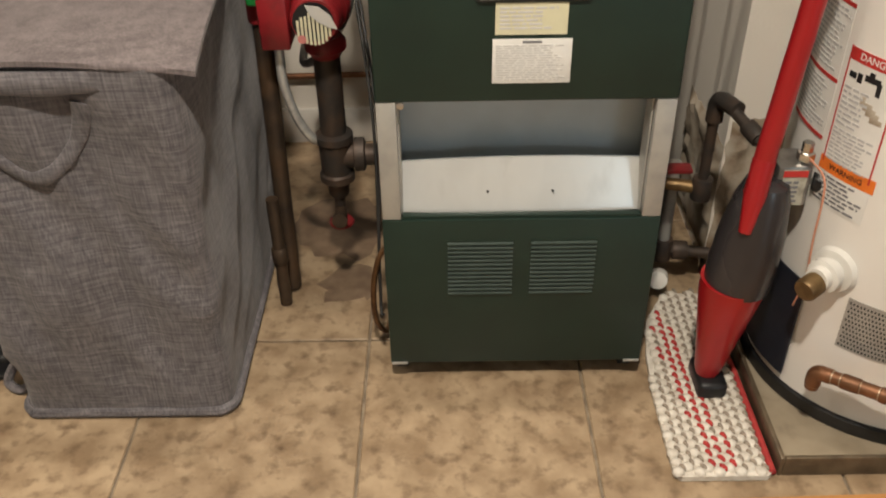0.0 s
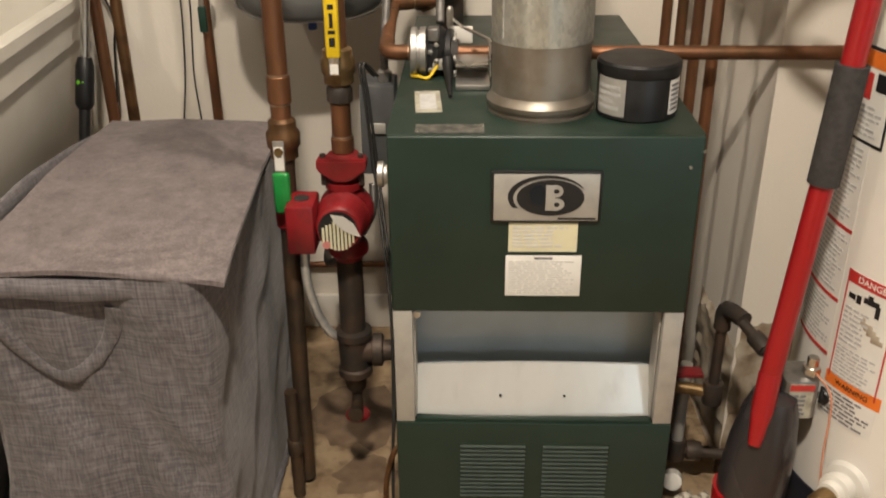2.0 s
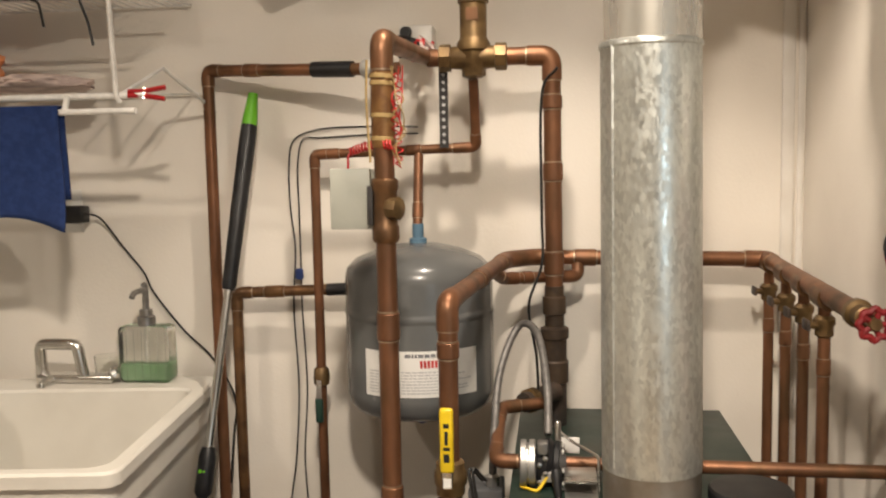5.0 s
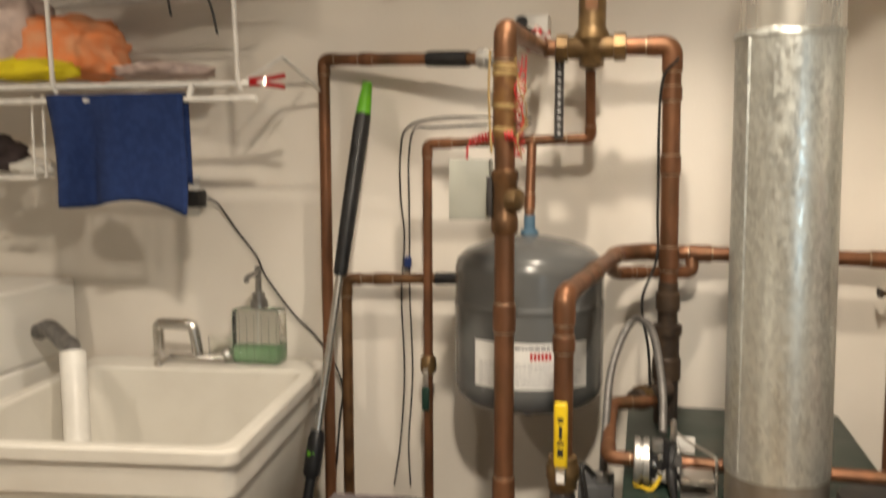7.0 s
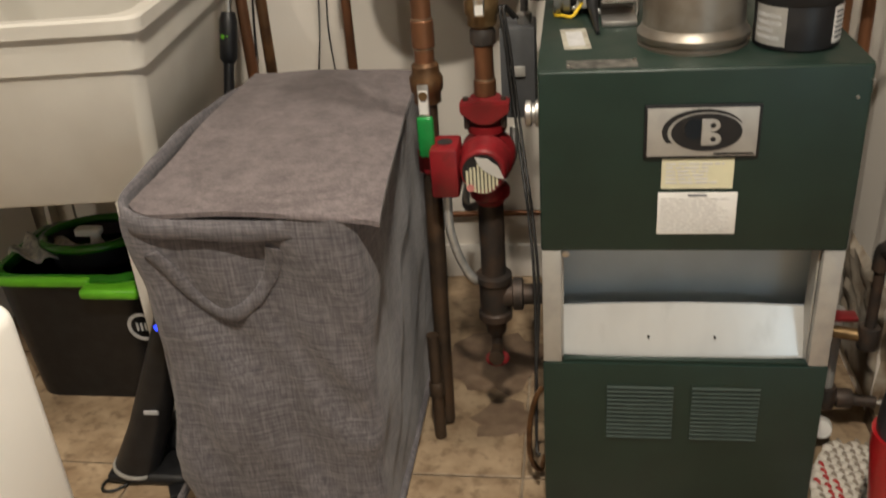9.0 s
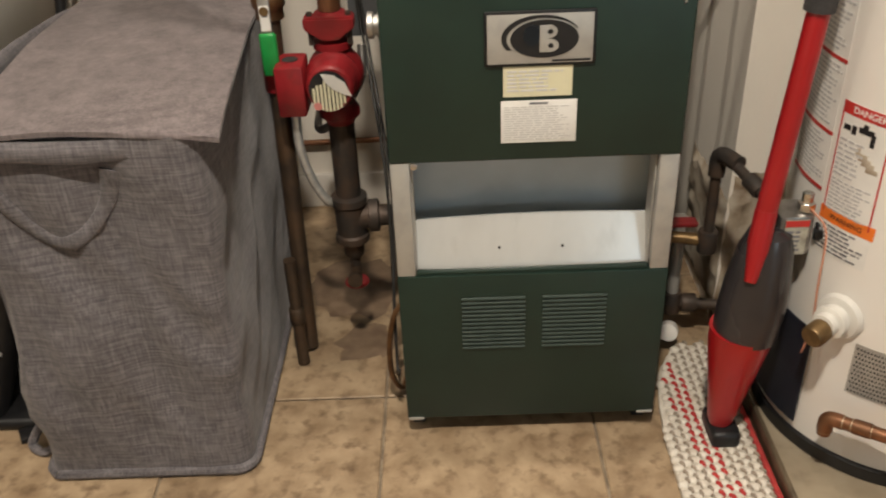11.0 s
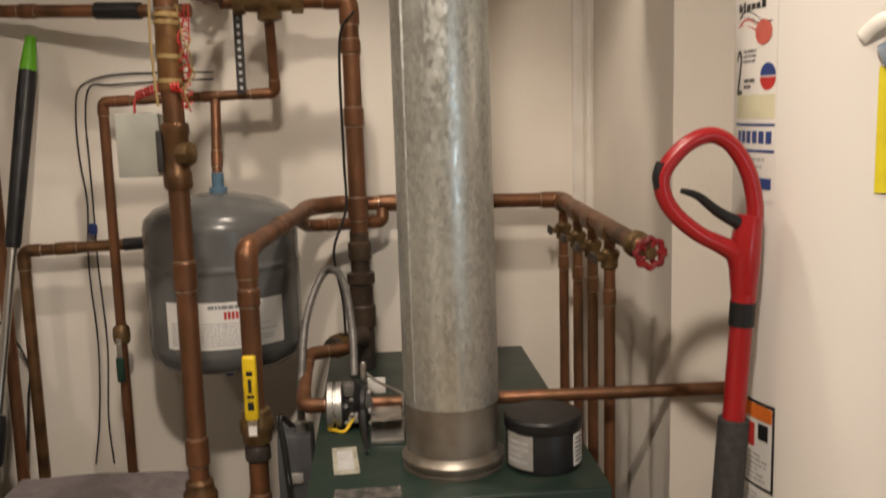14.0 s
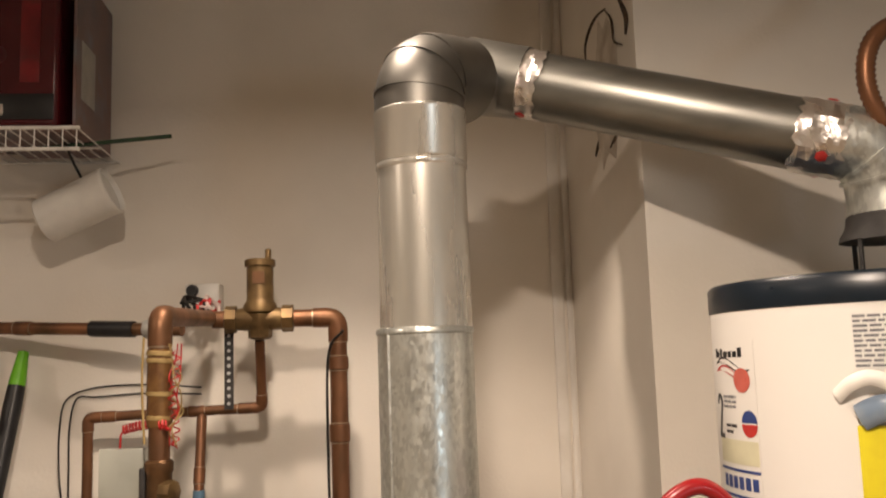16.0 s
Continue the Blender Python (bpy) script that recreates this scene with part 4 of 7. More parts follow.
def crumpled(a, b, r, seed):
    """A band of crinkled tape round a pipe."""
    rnd = random.Random(seed)
    bm = bmesh.new()
    d, u, v = frame_of(b - a)
    n, m = 36, 9
    g = []
    for j in range(m):
        f = j / (m - 1)
        g.append([bm.verts.new(a.lerp(b, f) + d * (rnd.uniform(-0.006, 0.006) if j in (0, m - 1) else 0) + (u * math.cos(2 * math.pi * k / n) + v * math.sin(2 * math.pi * k / n)) * (r + rnd.uniform(0.0004, 0.0042))) for k in range(n)])
    for p, q in zip(g, g[1:]):
        for k in range(n):
            bm.faces.new((p[k], p[(k + 1) % n], q[(k + 1) % n], q[k]))
    return bm
part("foil_tape", crumpled(wye + wd * 0.035, wye + wd * 0.085, vr, 3), FOIL, vent, "crumpled shiny foil tape", 15)
part("foil_tape", crumpled(v1 - wd * 0.085, v1 - wd * 0.01, vr, 4), FOIL, vent, "crumpled shiny foil tape", 15)
for end, angles in ((v1 - wd * 0.04, (40, 120, 200, 290)), (wye + wd * 0.06, (75, 250))):
    for a in angles:
        d, u, v = frame_of(wd)
        c = end + (u * math.cos(radians(a)) + v * math.sin(radians(a))) * (vr + 0.003)
        part("red_tape_print", lathe([(0.001, 0.0), (0.010, 0.001), (0.006, 0.003)], c, c - end, 6), REDINK, vent)
part("wye_sleeve", rod(wye - wd * 0.06, wye + wd * 0.05, vr * 1.09, 32), VENTSTEEL, vent)
part("draft_hood", lathe([(0.060, 0.105), (0.064, 0.10), (0.066, 0.085), (0.075, 0.070), (0.077, 0.062), (0.05, 0.064)], (HX + 0.035, HY, 1.69), seg=32), DARK, vent, "black draft hood on wire legs")
for a in (20, 110, 200, 290):
    dx, dy = 0.035 + 0.070 * math.cos(radians(a)), 0.070 * math.sin(radians(a))
    part("hood_leg", rod((HX + dx, HY + dy, 1.688), (HX + dx, HY + dy, 1.76), 0.004, 8), DARK, vent)
flex("copper_connector", [(0.86, 0.02, 1.69), (0.85, 0.02, 1.86), (0.79, 0.01, 1.908), (0.715, 0.0, 1.925), (0.684, 0.0, 1.990), (0.703, 0.0, 2.065), (0.79, 0.01, 2.12), (0.87, 0.03, 2.22), (0.88, 0.05, 2.55)], 0.0155, COPPER, "bright ribbed copper flexible water connector", "pipe", 0.010)
# torn plaster where the flue enters the wall
rndp = random.Random(8)
bm = bmesh.new()
cy, cz = 0.553, 2.125
inner, outer_ = [], []
for k in range(28):
    a = 2 * math.pi * k / 28
    q = 0.105 + 0.05 * rndp.random() + 0.05 * max(0, math.sin(a))
    outer_.append((cy + q * math.cos(a) * 0.75, cz + q * math.sin(a)))
    inner.append((cy + 0.060 * math.cos(a), cz + 0.066 * math.sin(a)))
vo = [bm.verts.new((XS - 0.001, y, z)) for y, z in outer_]
vi = [bm.verts.new((XS - 0.007 - 0.004 * rndp.random(), y, z)) for y, z in inner]
for k in range(28):
    bm.faces.new((vo[k], vo[(k + 1) % 28], vi[(k + 1) % 28], vi[k]))
solo("plaster_patch", bm, material("rough_plaster", (0.60, 0.55, 0.48), (0.42, 0.36, 0.29), 0.9, scale=18, bump=0.6, bump_scale=60), (XS - 0.004, cy, cz - 0.1), "rough torn plaster patch round the flue opening in the wall", "plaster patch")
for k, (line, w) in enumerate(((((0.44, 2.32), (0.40, 2.275), (0.382, 2.245), (0.395, 2.218)), 0.007),
                               (((0.525, 2.325), (0.60, 2.335), (0.66, 2.325), (0.70, 2.30), (0.70, 2.25)), 0.004),
                               (((0.53, 2.322), (0.49, 2.29), (0.478, 2.26), (0.472, 2.232), (0.42, 2.206)), 0.0035),
                               (((0.62, 2.062), (0.635, 2.05), (0.66, 2.032)), 0.004), (((0.49, 2.042), (0.505, 2.03), (0.54, 2.022)), 0.006))):
    solo("wall_gouge", sweep(spline([(XS - 0.0015, y, z) for y, z in line], 5), w, 6, radius=lambda q: w * (0.35 + 0.65 * math.sin(math.pi * q))), GOUGE, (XS - 0.002, line[-1][0], line[-1][1]), "dark brown gouge in broken plaster", "gouge", "plaster gouges")

def torn(plane, u0, u1, z0, z1, seed):
    """An irregular scab of broken plaster standing proud of a wall; plane(u, d, z) gives the place d metres off the wall."""
    rnd, bm = random.Random(seed), bmesh.new()
    n, m = 14, 16
    grid = [[bm.verts.new(plane(u0 + (u1 - u0) * (i + rnd.uniform(-0.35, 0.35)) / n, 0.0005 if i in (0, n) or j in (0, m) else 0.003 + 0.010 * rnd.random(), z0 + (z1 - z0) * (j + rnd.uniform(-0.35, 0.35)) / m)) for i in range(n + 1)] for j in range(m + 1)]
    for a, b in zip(grid, grid[1:]):
        for i in range(n):
            bm.faces.new((a[i], a[i + 1], b[i + 1], b[i]))
    return bm
solo("plaster_patch", torn(lambda u, d, z: (u, YJ - d, z), XS + 0.004, 0.60, 0.04, 0.36, 21), STAINED, (0.50, YJ - 0.004, 0.04), "stained broken plaster low on the wall behind the gas pipe", "plaster patch", angle=25)
solo("plaster_patch", torn(lambda u, d, z: (XS - d, u, z), YJ + 0.004, 0.62, 0.03, 0.30, 22), STAINED, (XS - 0.004, 0.45, 0.03), "stained broken plaster low on the return wall", "plaster patch", angle=25)

# ---- heater labels and fittings ----
def hpatch(a0, a1, z0, z1, lift=0.0004, n=10):
    return curved_patch(HX, HY, HR + lift, a0, a1, z0, z1, n, 0.0005)
def hbars(a0, a1, z0, z1, rows, seed, **k):
    return curved_bars(HX, HY, HR + 0.0011, a0, a1, z0, z1, rows, seed, **k)
def hletters(body, size, a, z, mat, parent):
    cu = bpy.data.curves.new("lettering", "FONT")
    cu.body, cu.size, cu.extrude, cu.align_x, cu.align_y = body, size, 0.0003, "CENTER", "CENTER"
    ob = bpy.data.objects.new("lettering", cu)
    scene.collection.objects.link(ob)
    bpy.context.view_layer.update()
    me = bpy.data.meshes.new_from_object(ob.evaluated_get(bpy.context.evaluated_depsgraph_get()))
    bpy.data.objects.remove(ob)
    bm = bmesh.new()
    bm.from_mesh(me)
    for v in bm.verts:
        an, r = radians(a) + v.co.x / HR, HR + 0.0018 + v.co.z
        v.co = (HX + math.sin(an) * r, HY - math.cos(an) * r, z + v.co.y)
    return part("lettering", bm, mat, parent)
# danger label
dl = part("danger_label", hpatch(-71.5, -52.0, 0.488, 0.676), PAPER, heater, "white danger label with red heading")
part("label_rim", hpatch(-71.9, -71.3, 0.487, 0.677, 0.0010, 2), REDINK, heater)
part("label_rim", hpatch(-52.2, -51.6, 0.487, 0.677, 0.0010, 2), REDINK, heater)
part("label_heading", hpatch(-71.5, -52.0, 0.657, 0.676, 0.0009), REDINK, heater)
hletters("DANGER", 0.0145, -60.5, 0.6665, PAPER, heater)
bm = bmesh.new()
for a, b, z0, z1 in ((-70, -67, 0.632, 0.641), (-66.5, -64.5, 0.629, 0.643), (-63.5, -57.5, 0.636, 0.645), (-62, -60, 0.645, 0.651), (-58.5, -56.8, 0.620, 0.640)):
    q = hpatch(a, b, z0, z1, 0.0010, 3)
    q.to_mesh(tmp), bm.from_mesh(tmp), q.free()
part("tap_picture", bm, BLACKINK, heater)
bm = bmesh.new()
for a, b, z0, z1 in ((-63, -58, 0.600, 0.606), (-61.5, -56.5, 0.594, 0.600), (-60, -55, 0.588, 0.595), (-58, -53.5, 0.580, 0.588), (-62.5, -61.2, 0.604, 0.613)):
    q = hpatch(a, b, z0, z1, 0.0010, 3)
    q.to_mesh(tmp), bm.from_mesh(tmp), q.free()
part("dark_picture", bm, STAINED, heater)
part("print", hbars(-70.5, -59, 0.555, 0.620, 8, 3), PALEINK, heater)
part("print", hbars(-70.5, -53, 0.494, 0.552, 9, 4), PALEINK, heater)
part("warning_band", hpatch(-73.0, -49.5, 0.474, 0.497, 0.0006), ORANGEINK, heater, "orange warning band")
hletters("WARNING", 0.0125, -61, 0.4855, BLACKINK, heater)
part("warning_text_label", hpatch(-73.0, -50.5, 0.418, 0.474), PAPER, heater)
part("print", hbars(-72.4, -52, 0.421, 0.471, 7, 5), INK, heater)
# long strip of instructions
part("instruction_strip", hpatch(-99, -74.5, 0.515, 0.862, n=14), PAPER, heater, "long white instruction strip with red lines")
part("print", hbars(-98, -75.5, 0.525, 0.605, 11, 6), PALEINK, heater)
part("print", hbars(-98, -75.5, 0.622, 0.72, 13, 7), PALEINK, heater)
part("print", hbars(-98, -75.5, 0.737, 0.855, 15, 8), PALEINK, heater)
for z in (0.519, 0.613, 0.728):
    part("red_line", hpatch(-99, -74.5, z - 0.003, z + 0.003, 0.001), REDINK, heater)
# top caution label with black rim
part("caution_label_rim", hpatch(-98, -69.3, 0.862, 0.998, 0.0004, 14), BLACKINK, heater, "black-rimmed caution label")
part("caution_label", hpatch(-97, -70.3, 0.867, 0.993, 0.0010, 14), PAPER, heater)
part("orange_band", hpatch(-97, -70.3, 0.970, 0.993, 0.0015, 14), ORANGEINK, heater)
part("red_patch", hpatch(-96, -79, 0.925, 0.962, 0.0015), REDINK, heater)
part("black_mark", hpatch(-77, -72, 0.94, 0.965, 0.0015), BLACKINK, heater)
part("print", curved_bars(HX, HY, HR + 0.0016, -96, -71.5, 0.872, 0.918, 6, 9), PALEINK, heater)
# maker's emblem area, drawn as plain shapes
part("emblem_label", hpatch(-104, -72.5, 1.300, 1.600, 0.0003, 14), HEATER, heater, "maker's emblem with red and blue shapes")
def hshape(outline, lift):
    """A flat outline of (degrees, z) laid on the heater's shell."""
    bm = bmesh.new()
    lo = [bm.verts.new(hp0(a, HR + lift, z)) for a, z in outline]
    hi = [bm.verts.new(hp0(a, HR + lift + 0.0005, z)) for a, z in outline]
    n = len(lo)
    bm.faces.new(hi), bm.faces.new(lo)
    for k in range(n):
        bm.faces.new((lo[k], lo[(k + 1) % n], hi[(k + 1) % n], hi[k]))
    return bm
def hp0(a, r, z):
    return Vector((HX + math.sin(radians(a)) * r, HY - math.cos(radians(a)) * r, z))
def hoval(ca, cz, ra, rz, a0=0, a1=360, n=20):
    return [(ca + ra * math.cos(radians(a0 + (a1 - a0) * k / n)), cz + rz * math.sin(radians(a0 + (a1 - a0) * k / n))) for k in range(n + (a1 - a0 < 360))]
for k, (a, w, h) in enumerate(((-99, 2.2, 0.013), (-96.4, 1.6, 0.009), (-94, 2.0, 0.013), (-91, 3.0, 0.009), (-87.2, 2.4, 0.009), (-84, 2.4, 0.009), (-80.8, 2.2, 0.014))):
    part("emblem_stroke", hpatch(a, a + w, 1.577, 1.577 + h, 0.0009, 2), BLACKINK, heater)
up = [(-99 + 24 * q, 1.562 + 0.010 * math.sin(q * 5.0) + 0.006) for q in (k / 12 for k in range(13))]
dn = [(a, z - 0.010 * math.sin(math.pi * k / 12) - 0.001) for k, (a, z) in enumerate(up)]
part("emblem_swash", hshape(up + dn[::-1], 0.0009), BLACKINK, heater)
part("emblem_swash", hshape([(a, z - 0.012) for a, z in up] + [(a, z - 0.012) for a, z in dn[::-1]], 0.0009), REDINK, heater)
part("emblem_shape", hshape(hoval(-79.5, 1.543, 4.6, 0.018), 0.0012), material("salmon_ink", (0.55, 0.12, 0.09), None, 0.5), heater)
part("emblem_figure", hshape(hoval(-97.5, 1.506, 3.0, 0.016, 0, 180) + hoval(-97.5, 1.506, 1.5, 0.009, 0, 180)[::-1], 0.0009), BLACKINK, heater)
part("emblem_figure", hshape([(-96.0, 1.506), (-94.5, 1.506), (-97.6, 1.462), (-94.5, 1.462), (-94.5, 1.455), (-100, 1.455), (-100, 1.460)], 0.0009), BLACKINK, heater)
part("print", hbars(-93, -82, 1.500, 1.522, 3, 11), INK, heater)
part("emblem_badge_top", hshape(hoval(-76.8, 1.481, 4.0, 0.0185, 0, 180), 0.0009), BLUEINK, heater)
part("emblem_badge_bottom", hshape(hoval(-76.8, 1.479, 4.0, 0.0185, 180, 360), 0.0009), REDINK, heater)
part("print", hbars(-92, -84, 1.462, 1.480, 2, 14), BLACKINK, heater)
part("cream_box", hpatch(-99, -73, 1.420, 1.455, 0.0007), CREAM, heater)
part("emblem_line", hpatch(-100, -72.8, 1.409, 1.413, 0.0009), BLUEINK, heater)
for k in range(6):
    part("emblem_bar", hpatch(-97 + k * 4.0, -94.2 + k * 4.0, 1.384, 1.402, 0.0009, 3), BLUEINK, heater)
part("emblem_line", hpatch(-100, -72.8, 1.371, 1.375, 0.0009), BLUEINK, heater)
part("print", hbars(-98, -74, 1.345, 1.366, 2, 12), PALEINK, heater)
part("emblem_bar", hpatch(-90, -74, 1.318, 1.334, 0.0009), BLUEINK, heater)
part("grey_text_label", hpatch(-38.5, -18, 1.555, 1.632), PAPER, heater)
part("print", hbars(-38, -18.5, 1.558, 1.630, 11, 13, ragged=0.1), INK, heater)
# valve, screen, blue sheet
def hp(a, r, z):
    return Vector((HX + math.sin(radians(a)) * r, HY - math.cos(radians(a)) * r, z))
va, vz = -54.5, 0.325
vd = hp(va, 1, 0) - hp(va, 0, 0)
part("valve_flange", lathe([(0.036, -0.004), (0.040, 0.002), (0.036, 0.010), (0.026, 0.012)], hp(va, HR, vz), vd, 28), WHITEPLASTIC, heater, "round white plastic drain valve")
part("valve_body", lathe([(0.024, 0.0), (0.024, 0.020), (0.028, 0.022), (0.028, 0.034), (0.020, 0.036), (0.020, 0.050)], hp(va, HR, vz), vd, 24), WHITEPLASTIC, heater)
part("valve_cap", lathe([(0.0185, 0.046), (0.0195, 0.050), (0.0195, 0.074), (0.017, 0.078), (0.006, 0.079)], hp(va, HR, vz), vd + Vector((0, 0, -0.12)), 20), BRASS, heater, "brass threaded cap")
part("screen", hpatch(-46.5, 12, 0.188, 0.288, 0.0006, 14), GREYPOST, heater, "perforated metal screen")
bm = bmesh.new()
for i in range(46):
    for j in range(11):
        q = hpatch(-45.6 + i * 1.25 + (0.62 if j % 2 else 0), -45.0 + i * 1.25 + (0.62 if j % 2 else 0), 0.1925 + j * 0.0085, 0.1965 + j * 0.0085, 0.0014, 1)
        q.to_mesh(tmp), bm.from_mesh(tmp), q.free()
part("screen_holes", bm, BLACKINK, heater)
tagged(heater.children[-1], kind="stuff")
part("blue_sheet", curved_patch(HX, HY, HR + 0.006, -92, -63, 0.07, 0.275, 8, 0.003), material("dark_blue_card", (0.009, 0.012, 0.022), None, 0.55), heater, "dark blue insulating card at the burner door")
pipe_run("relief_pipe", [hp(-46.5, HR + 0.05, 0.125), hp(-46.5, HR + 0.05, 0.160), hp(-17, HR + 0.075, 0.178), hp(-9, HR + 0.05, 1.50), hp(-9, HR - 0.02, 1.50)], 0.0115, "bright copper relief pipe running down the water heater", COPPER, 0.016, ((1, 0.35, 0.03), (1, 0.72, 0.03)))
# yellow energy card
eg = part("energy_card", curved_patch(HX, HY, HR + 0.002, -39, -16, 1.322, 1.484, 8, 0.001), material("yellow_card", (0.72, 0.62, 0.02), (0.66, 0.55, 0.02), 0.5), heater, "bright yellow card in a clear sleeve")
part("card_hook", sweep(spline([hp(-44, HR + 0.002, 1.522), hp(-39, HR + 0.012, 1.540), hp(-33, HR + 0.016, 1.546), hp(-26, HR + 0.014, 1.528)], 6), 0.010, 8, flat=0.5), WHITEPLASTIC, heater)
part("blue_clip", sweep(spline([hp(-38, HR + 0.004, 1.494), hp(-32, HR + 0.010, 1.506), hp(-24, HR + 0.010, 1.506), hp(-18, HR + 0.004, 1.494)], 6), 0.018, 12, flat=0.4), BLUECLIP, heater, "grey-blue plastic clip")
# gas control
gc = thing("gas_control", (0.415, -0.02, 0.40), "grey gas control valve with printed plate and black knob", "gas valve")
part("body", box((0.390, -0.040, 0.408), (0.446, 0.025, 0.482), 0.008), STEELCOND, gc)
part("plate", box((0.398, -0.0425, 0.414), (0.436, -0.041, 0.478)), GRIMYPAPER, gc, "pale printed plate with red band")
part("print", bars(5, (0.401, 0.418), (0.433, 0.460), -0.0425, seed=9), INK, gc)
part("side_knob", lathe([(0.014, 0), (0.016, 0.004), (0.014, 0.016)], (0.455, -0.02, 0.445), (1, -0.4, 0), 16), BLACKRUB, gc)
part("plate_band", box((0.398, -0.0435, 0.466), (0.436, -0.0428, 0.477)), REDINK, gc)
part("knob", lathe([(0.016, 0), (0.018, 0.004), (0.016, 0.018)], (0.385, -0.01, 0.43), (-1, -0.3, 0), 16), BLACKRUB, gc)
part("top_nut", lathe([(0.014, 0), (0.014, 0.012), (0.009, 0.014), (0.009, 0.03)], (0.435, -0.02, 0.485), (0, 0, 1), 6), CHROME, gc)
cord("igniter_wire", [(0.44, -0.03, 0.49), (0.452, -0.07, 0.47), (0.450, -0.085, 0.38), (0.455, -0.085, 0.30), (0.449, -0.08, 0.24)], 0.0018, material("pink_wire", (0.55, 0.25, 0.16), None, 0.5), "thin pinkish wire of the gas control")

# iron gas piping between boiler and heater
def iron_fit(t, p, d, r, l, name="fitting", mat=None):
    return part(name, lathe([(r * 0.94, -l / 2), (r, -l / 2 + 0.003), (r, l / 2 - 0.003), (r * 0.94, l / 2)], p, d, 14), mat or IRON, t)
gas = thing("gas_pipe", (0.36, 0.2, 0.0), "black iron gas pipe with threaded elbows and brass cock", "pipe")
part("riser", rod((0.350, 0.185, 0.29), (0.350, 0.185, 0.485), 0.0098, 14), IRON, gas)
part("elbow", sweep(arc_points([(0.350, 0.185, 0.445), (0.350, 0.185, 0.492), (0.372, 0.135, 0.490)], 0.022), 0.0152, 14), IRON, gas)
part("branch", rod((0.362, 0.155, 0.490), (0.412, 0.03, 0.455), 0.0098, 14), IRON, gas)
iron_fit(gas, (0.388, 0.090, 0.472), (0.05, -0.125, -0.035), 0.0155, 0.035, "union")
iron_fit(gas, (0.350, 0.185, 0.305), (0, 0, 1), 0.019, 0.045, "tee")
part("cross_pipe", rod((0.235, 0.23, 0.298), (0.350, 0.185, 0.305), 0.012, 14), BRASS, gas)
part("cock_handle", box((0.275, 0.20, 0.325), (0.335, 0.23, 0.334), 0.003), RED, gas, "red lever handle")
part("lower_pipe", rod((0.235, 0.30, 0.095), (0.42, 0.28, 0.085), 0.012, 14), IRON, gas)
iron_fit(gas, (0.325, 0.29, 0.092), (0, 0, 1), 0.020, 0.05, "tee")
part("drip_pipe", rod((0.325, 0.29, 0.09), (0.325, 0.29, 0.30), 0.0125, 14), GREYPOST, gas)
iron_fit(gas, (0.360, 0.285, 0.09), (1, -0.1, 0), 0.020, 0.03, "cap")
part("plug", lathe([(0.018, 0), (0.020, 0.004), (0.020, 0.024), (0.012, 0.026)], (0.315, 0.25, 0.05), (-0.3, -1, 0.2), 16), WHITEPLASTIC, gas, "pale plastic plug")

# ---- rag rug ----
rug = thing("rag_rug", (0.335, 0.0, 0), "white knotted bath rug with red stripes", "rug")
bm = bmesh.new()
out = [(0.250, -0.236), (0.262, -0.247), (0.405, -0.247), (0.414, -0.238), (0.412, 0.0), (0.400, 0.235), (0.325, 0.238), (0.275, 0.15), (0.257, 0.05), (0.250, -0.05)]
lo = [bm.verts.new((x, y, 0.001)) for x, y in out]
hi = [bm.verts.new((x, y, 0.012)) for x, y in out]
bm.faces.new(lo), bm.faces.new(hi)
for k in range(len(out)):
    bm.faces.new((lo[k], lo[(k + 1) % len(out)], hi[(k + 1) % len(out)], hi[k]))
part("backing", bm, RUG, rug)
def inside(x, y):
    c, n = False, len(out)
    for k in range(n):
        (xa, ya), (xb, yb) = out[k], out[k - 1]
        if (ya > y) != (yb > y) and x < (xb - xa) * (y - ya) / (yb - ya) + xa:
            c = not c
    return c
rk = random.Random(5)
white, redk, tan = bmesh.new(), bmesh.new(), bmesh.new()


def knot(bm, x, y, z, rx, ry, h, turn):
    """A soft oval loop of yarn."""
    c, s = math.cos(turn), math.sin(turn)
    rings = []
    for f, zz in ((1.0, 0.0), (0.95, h * 0.6), (0.55, h)):
        rings.append([bm.verts.new((x + (rx * f * math.cos(a) * c - ry * f * math.sin(a) * s), y + (rx * f * math.cos(a) * s + ry * f * math.sin(a) * c), z + zz)) for a in (2 * math.pi * k / 8 for k in range(8))])
    for p, q in zip(rings, rings[1:]):
        for k in range(8):
            bm.faces.new((p[k], p[(k + 1) % 8], q[(k + 1) % 8], q[k]))
    bm.faces.new(rings[-1])


for j in range(25):
    for i in range(10):
        x, y = 0.257 + i * 0.0172, -0.238 + j * 0.0200 + (0.0100 if i % 2 else 0)
        if not (inside(x - 0.004, y) and inside(x + 0.004, y)):
            continue
        j1, j2, w = rk.uniform(-0.0012, 0.0012), rk.uniform(-0.0012, 0.0012), rk.uniform(-0.25, 0.25)
        knot(white, x + j1, y + j2, 0.0115, 0.0105, 0.0104, 0.0062 + rk.uniform(0, 0.002), w)
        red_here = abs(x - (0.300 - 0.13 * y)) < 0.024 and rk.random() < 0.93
        # tan knots stand in for shaded gaps between the white loops
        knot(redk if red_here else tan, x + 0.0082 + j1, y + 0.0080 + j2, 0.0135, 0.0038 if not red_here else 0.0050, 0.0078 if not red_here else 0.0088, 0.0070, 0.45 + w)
tagged(part("white_loops", white, RUG, rug, "", 80), kind="stuff")
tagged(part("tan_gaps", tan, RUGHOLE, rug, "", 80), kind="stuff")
tagged(part("red_loops", redk, RUGRED, rug, "red yarn loops", 80), kind="stuff")
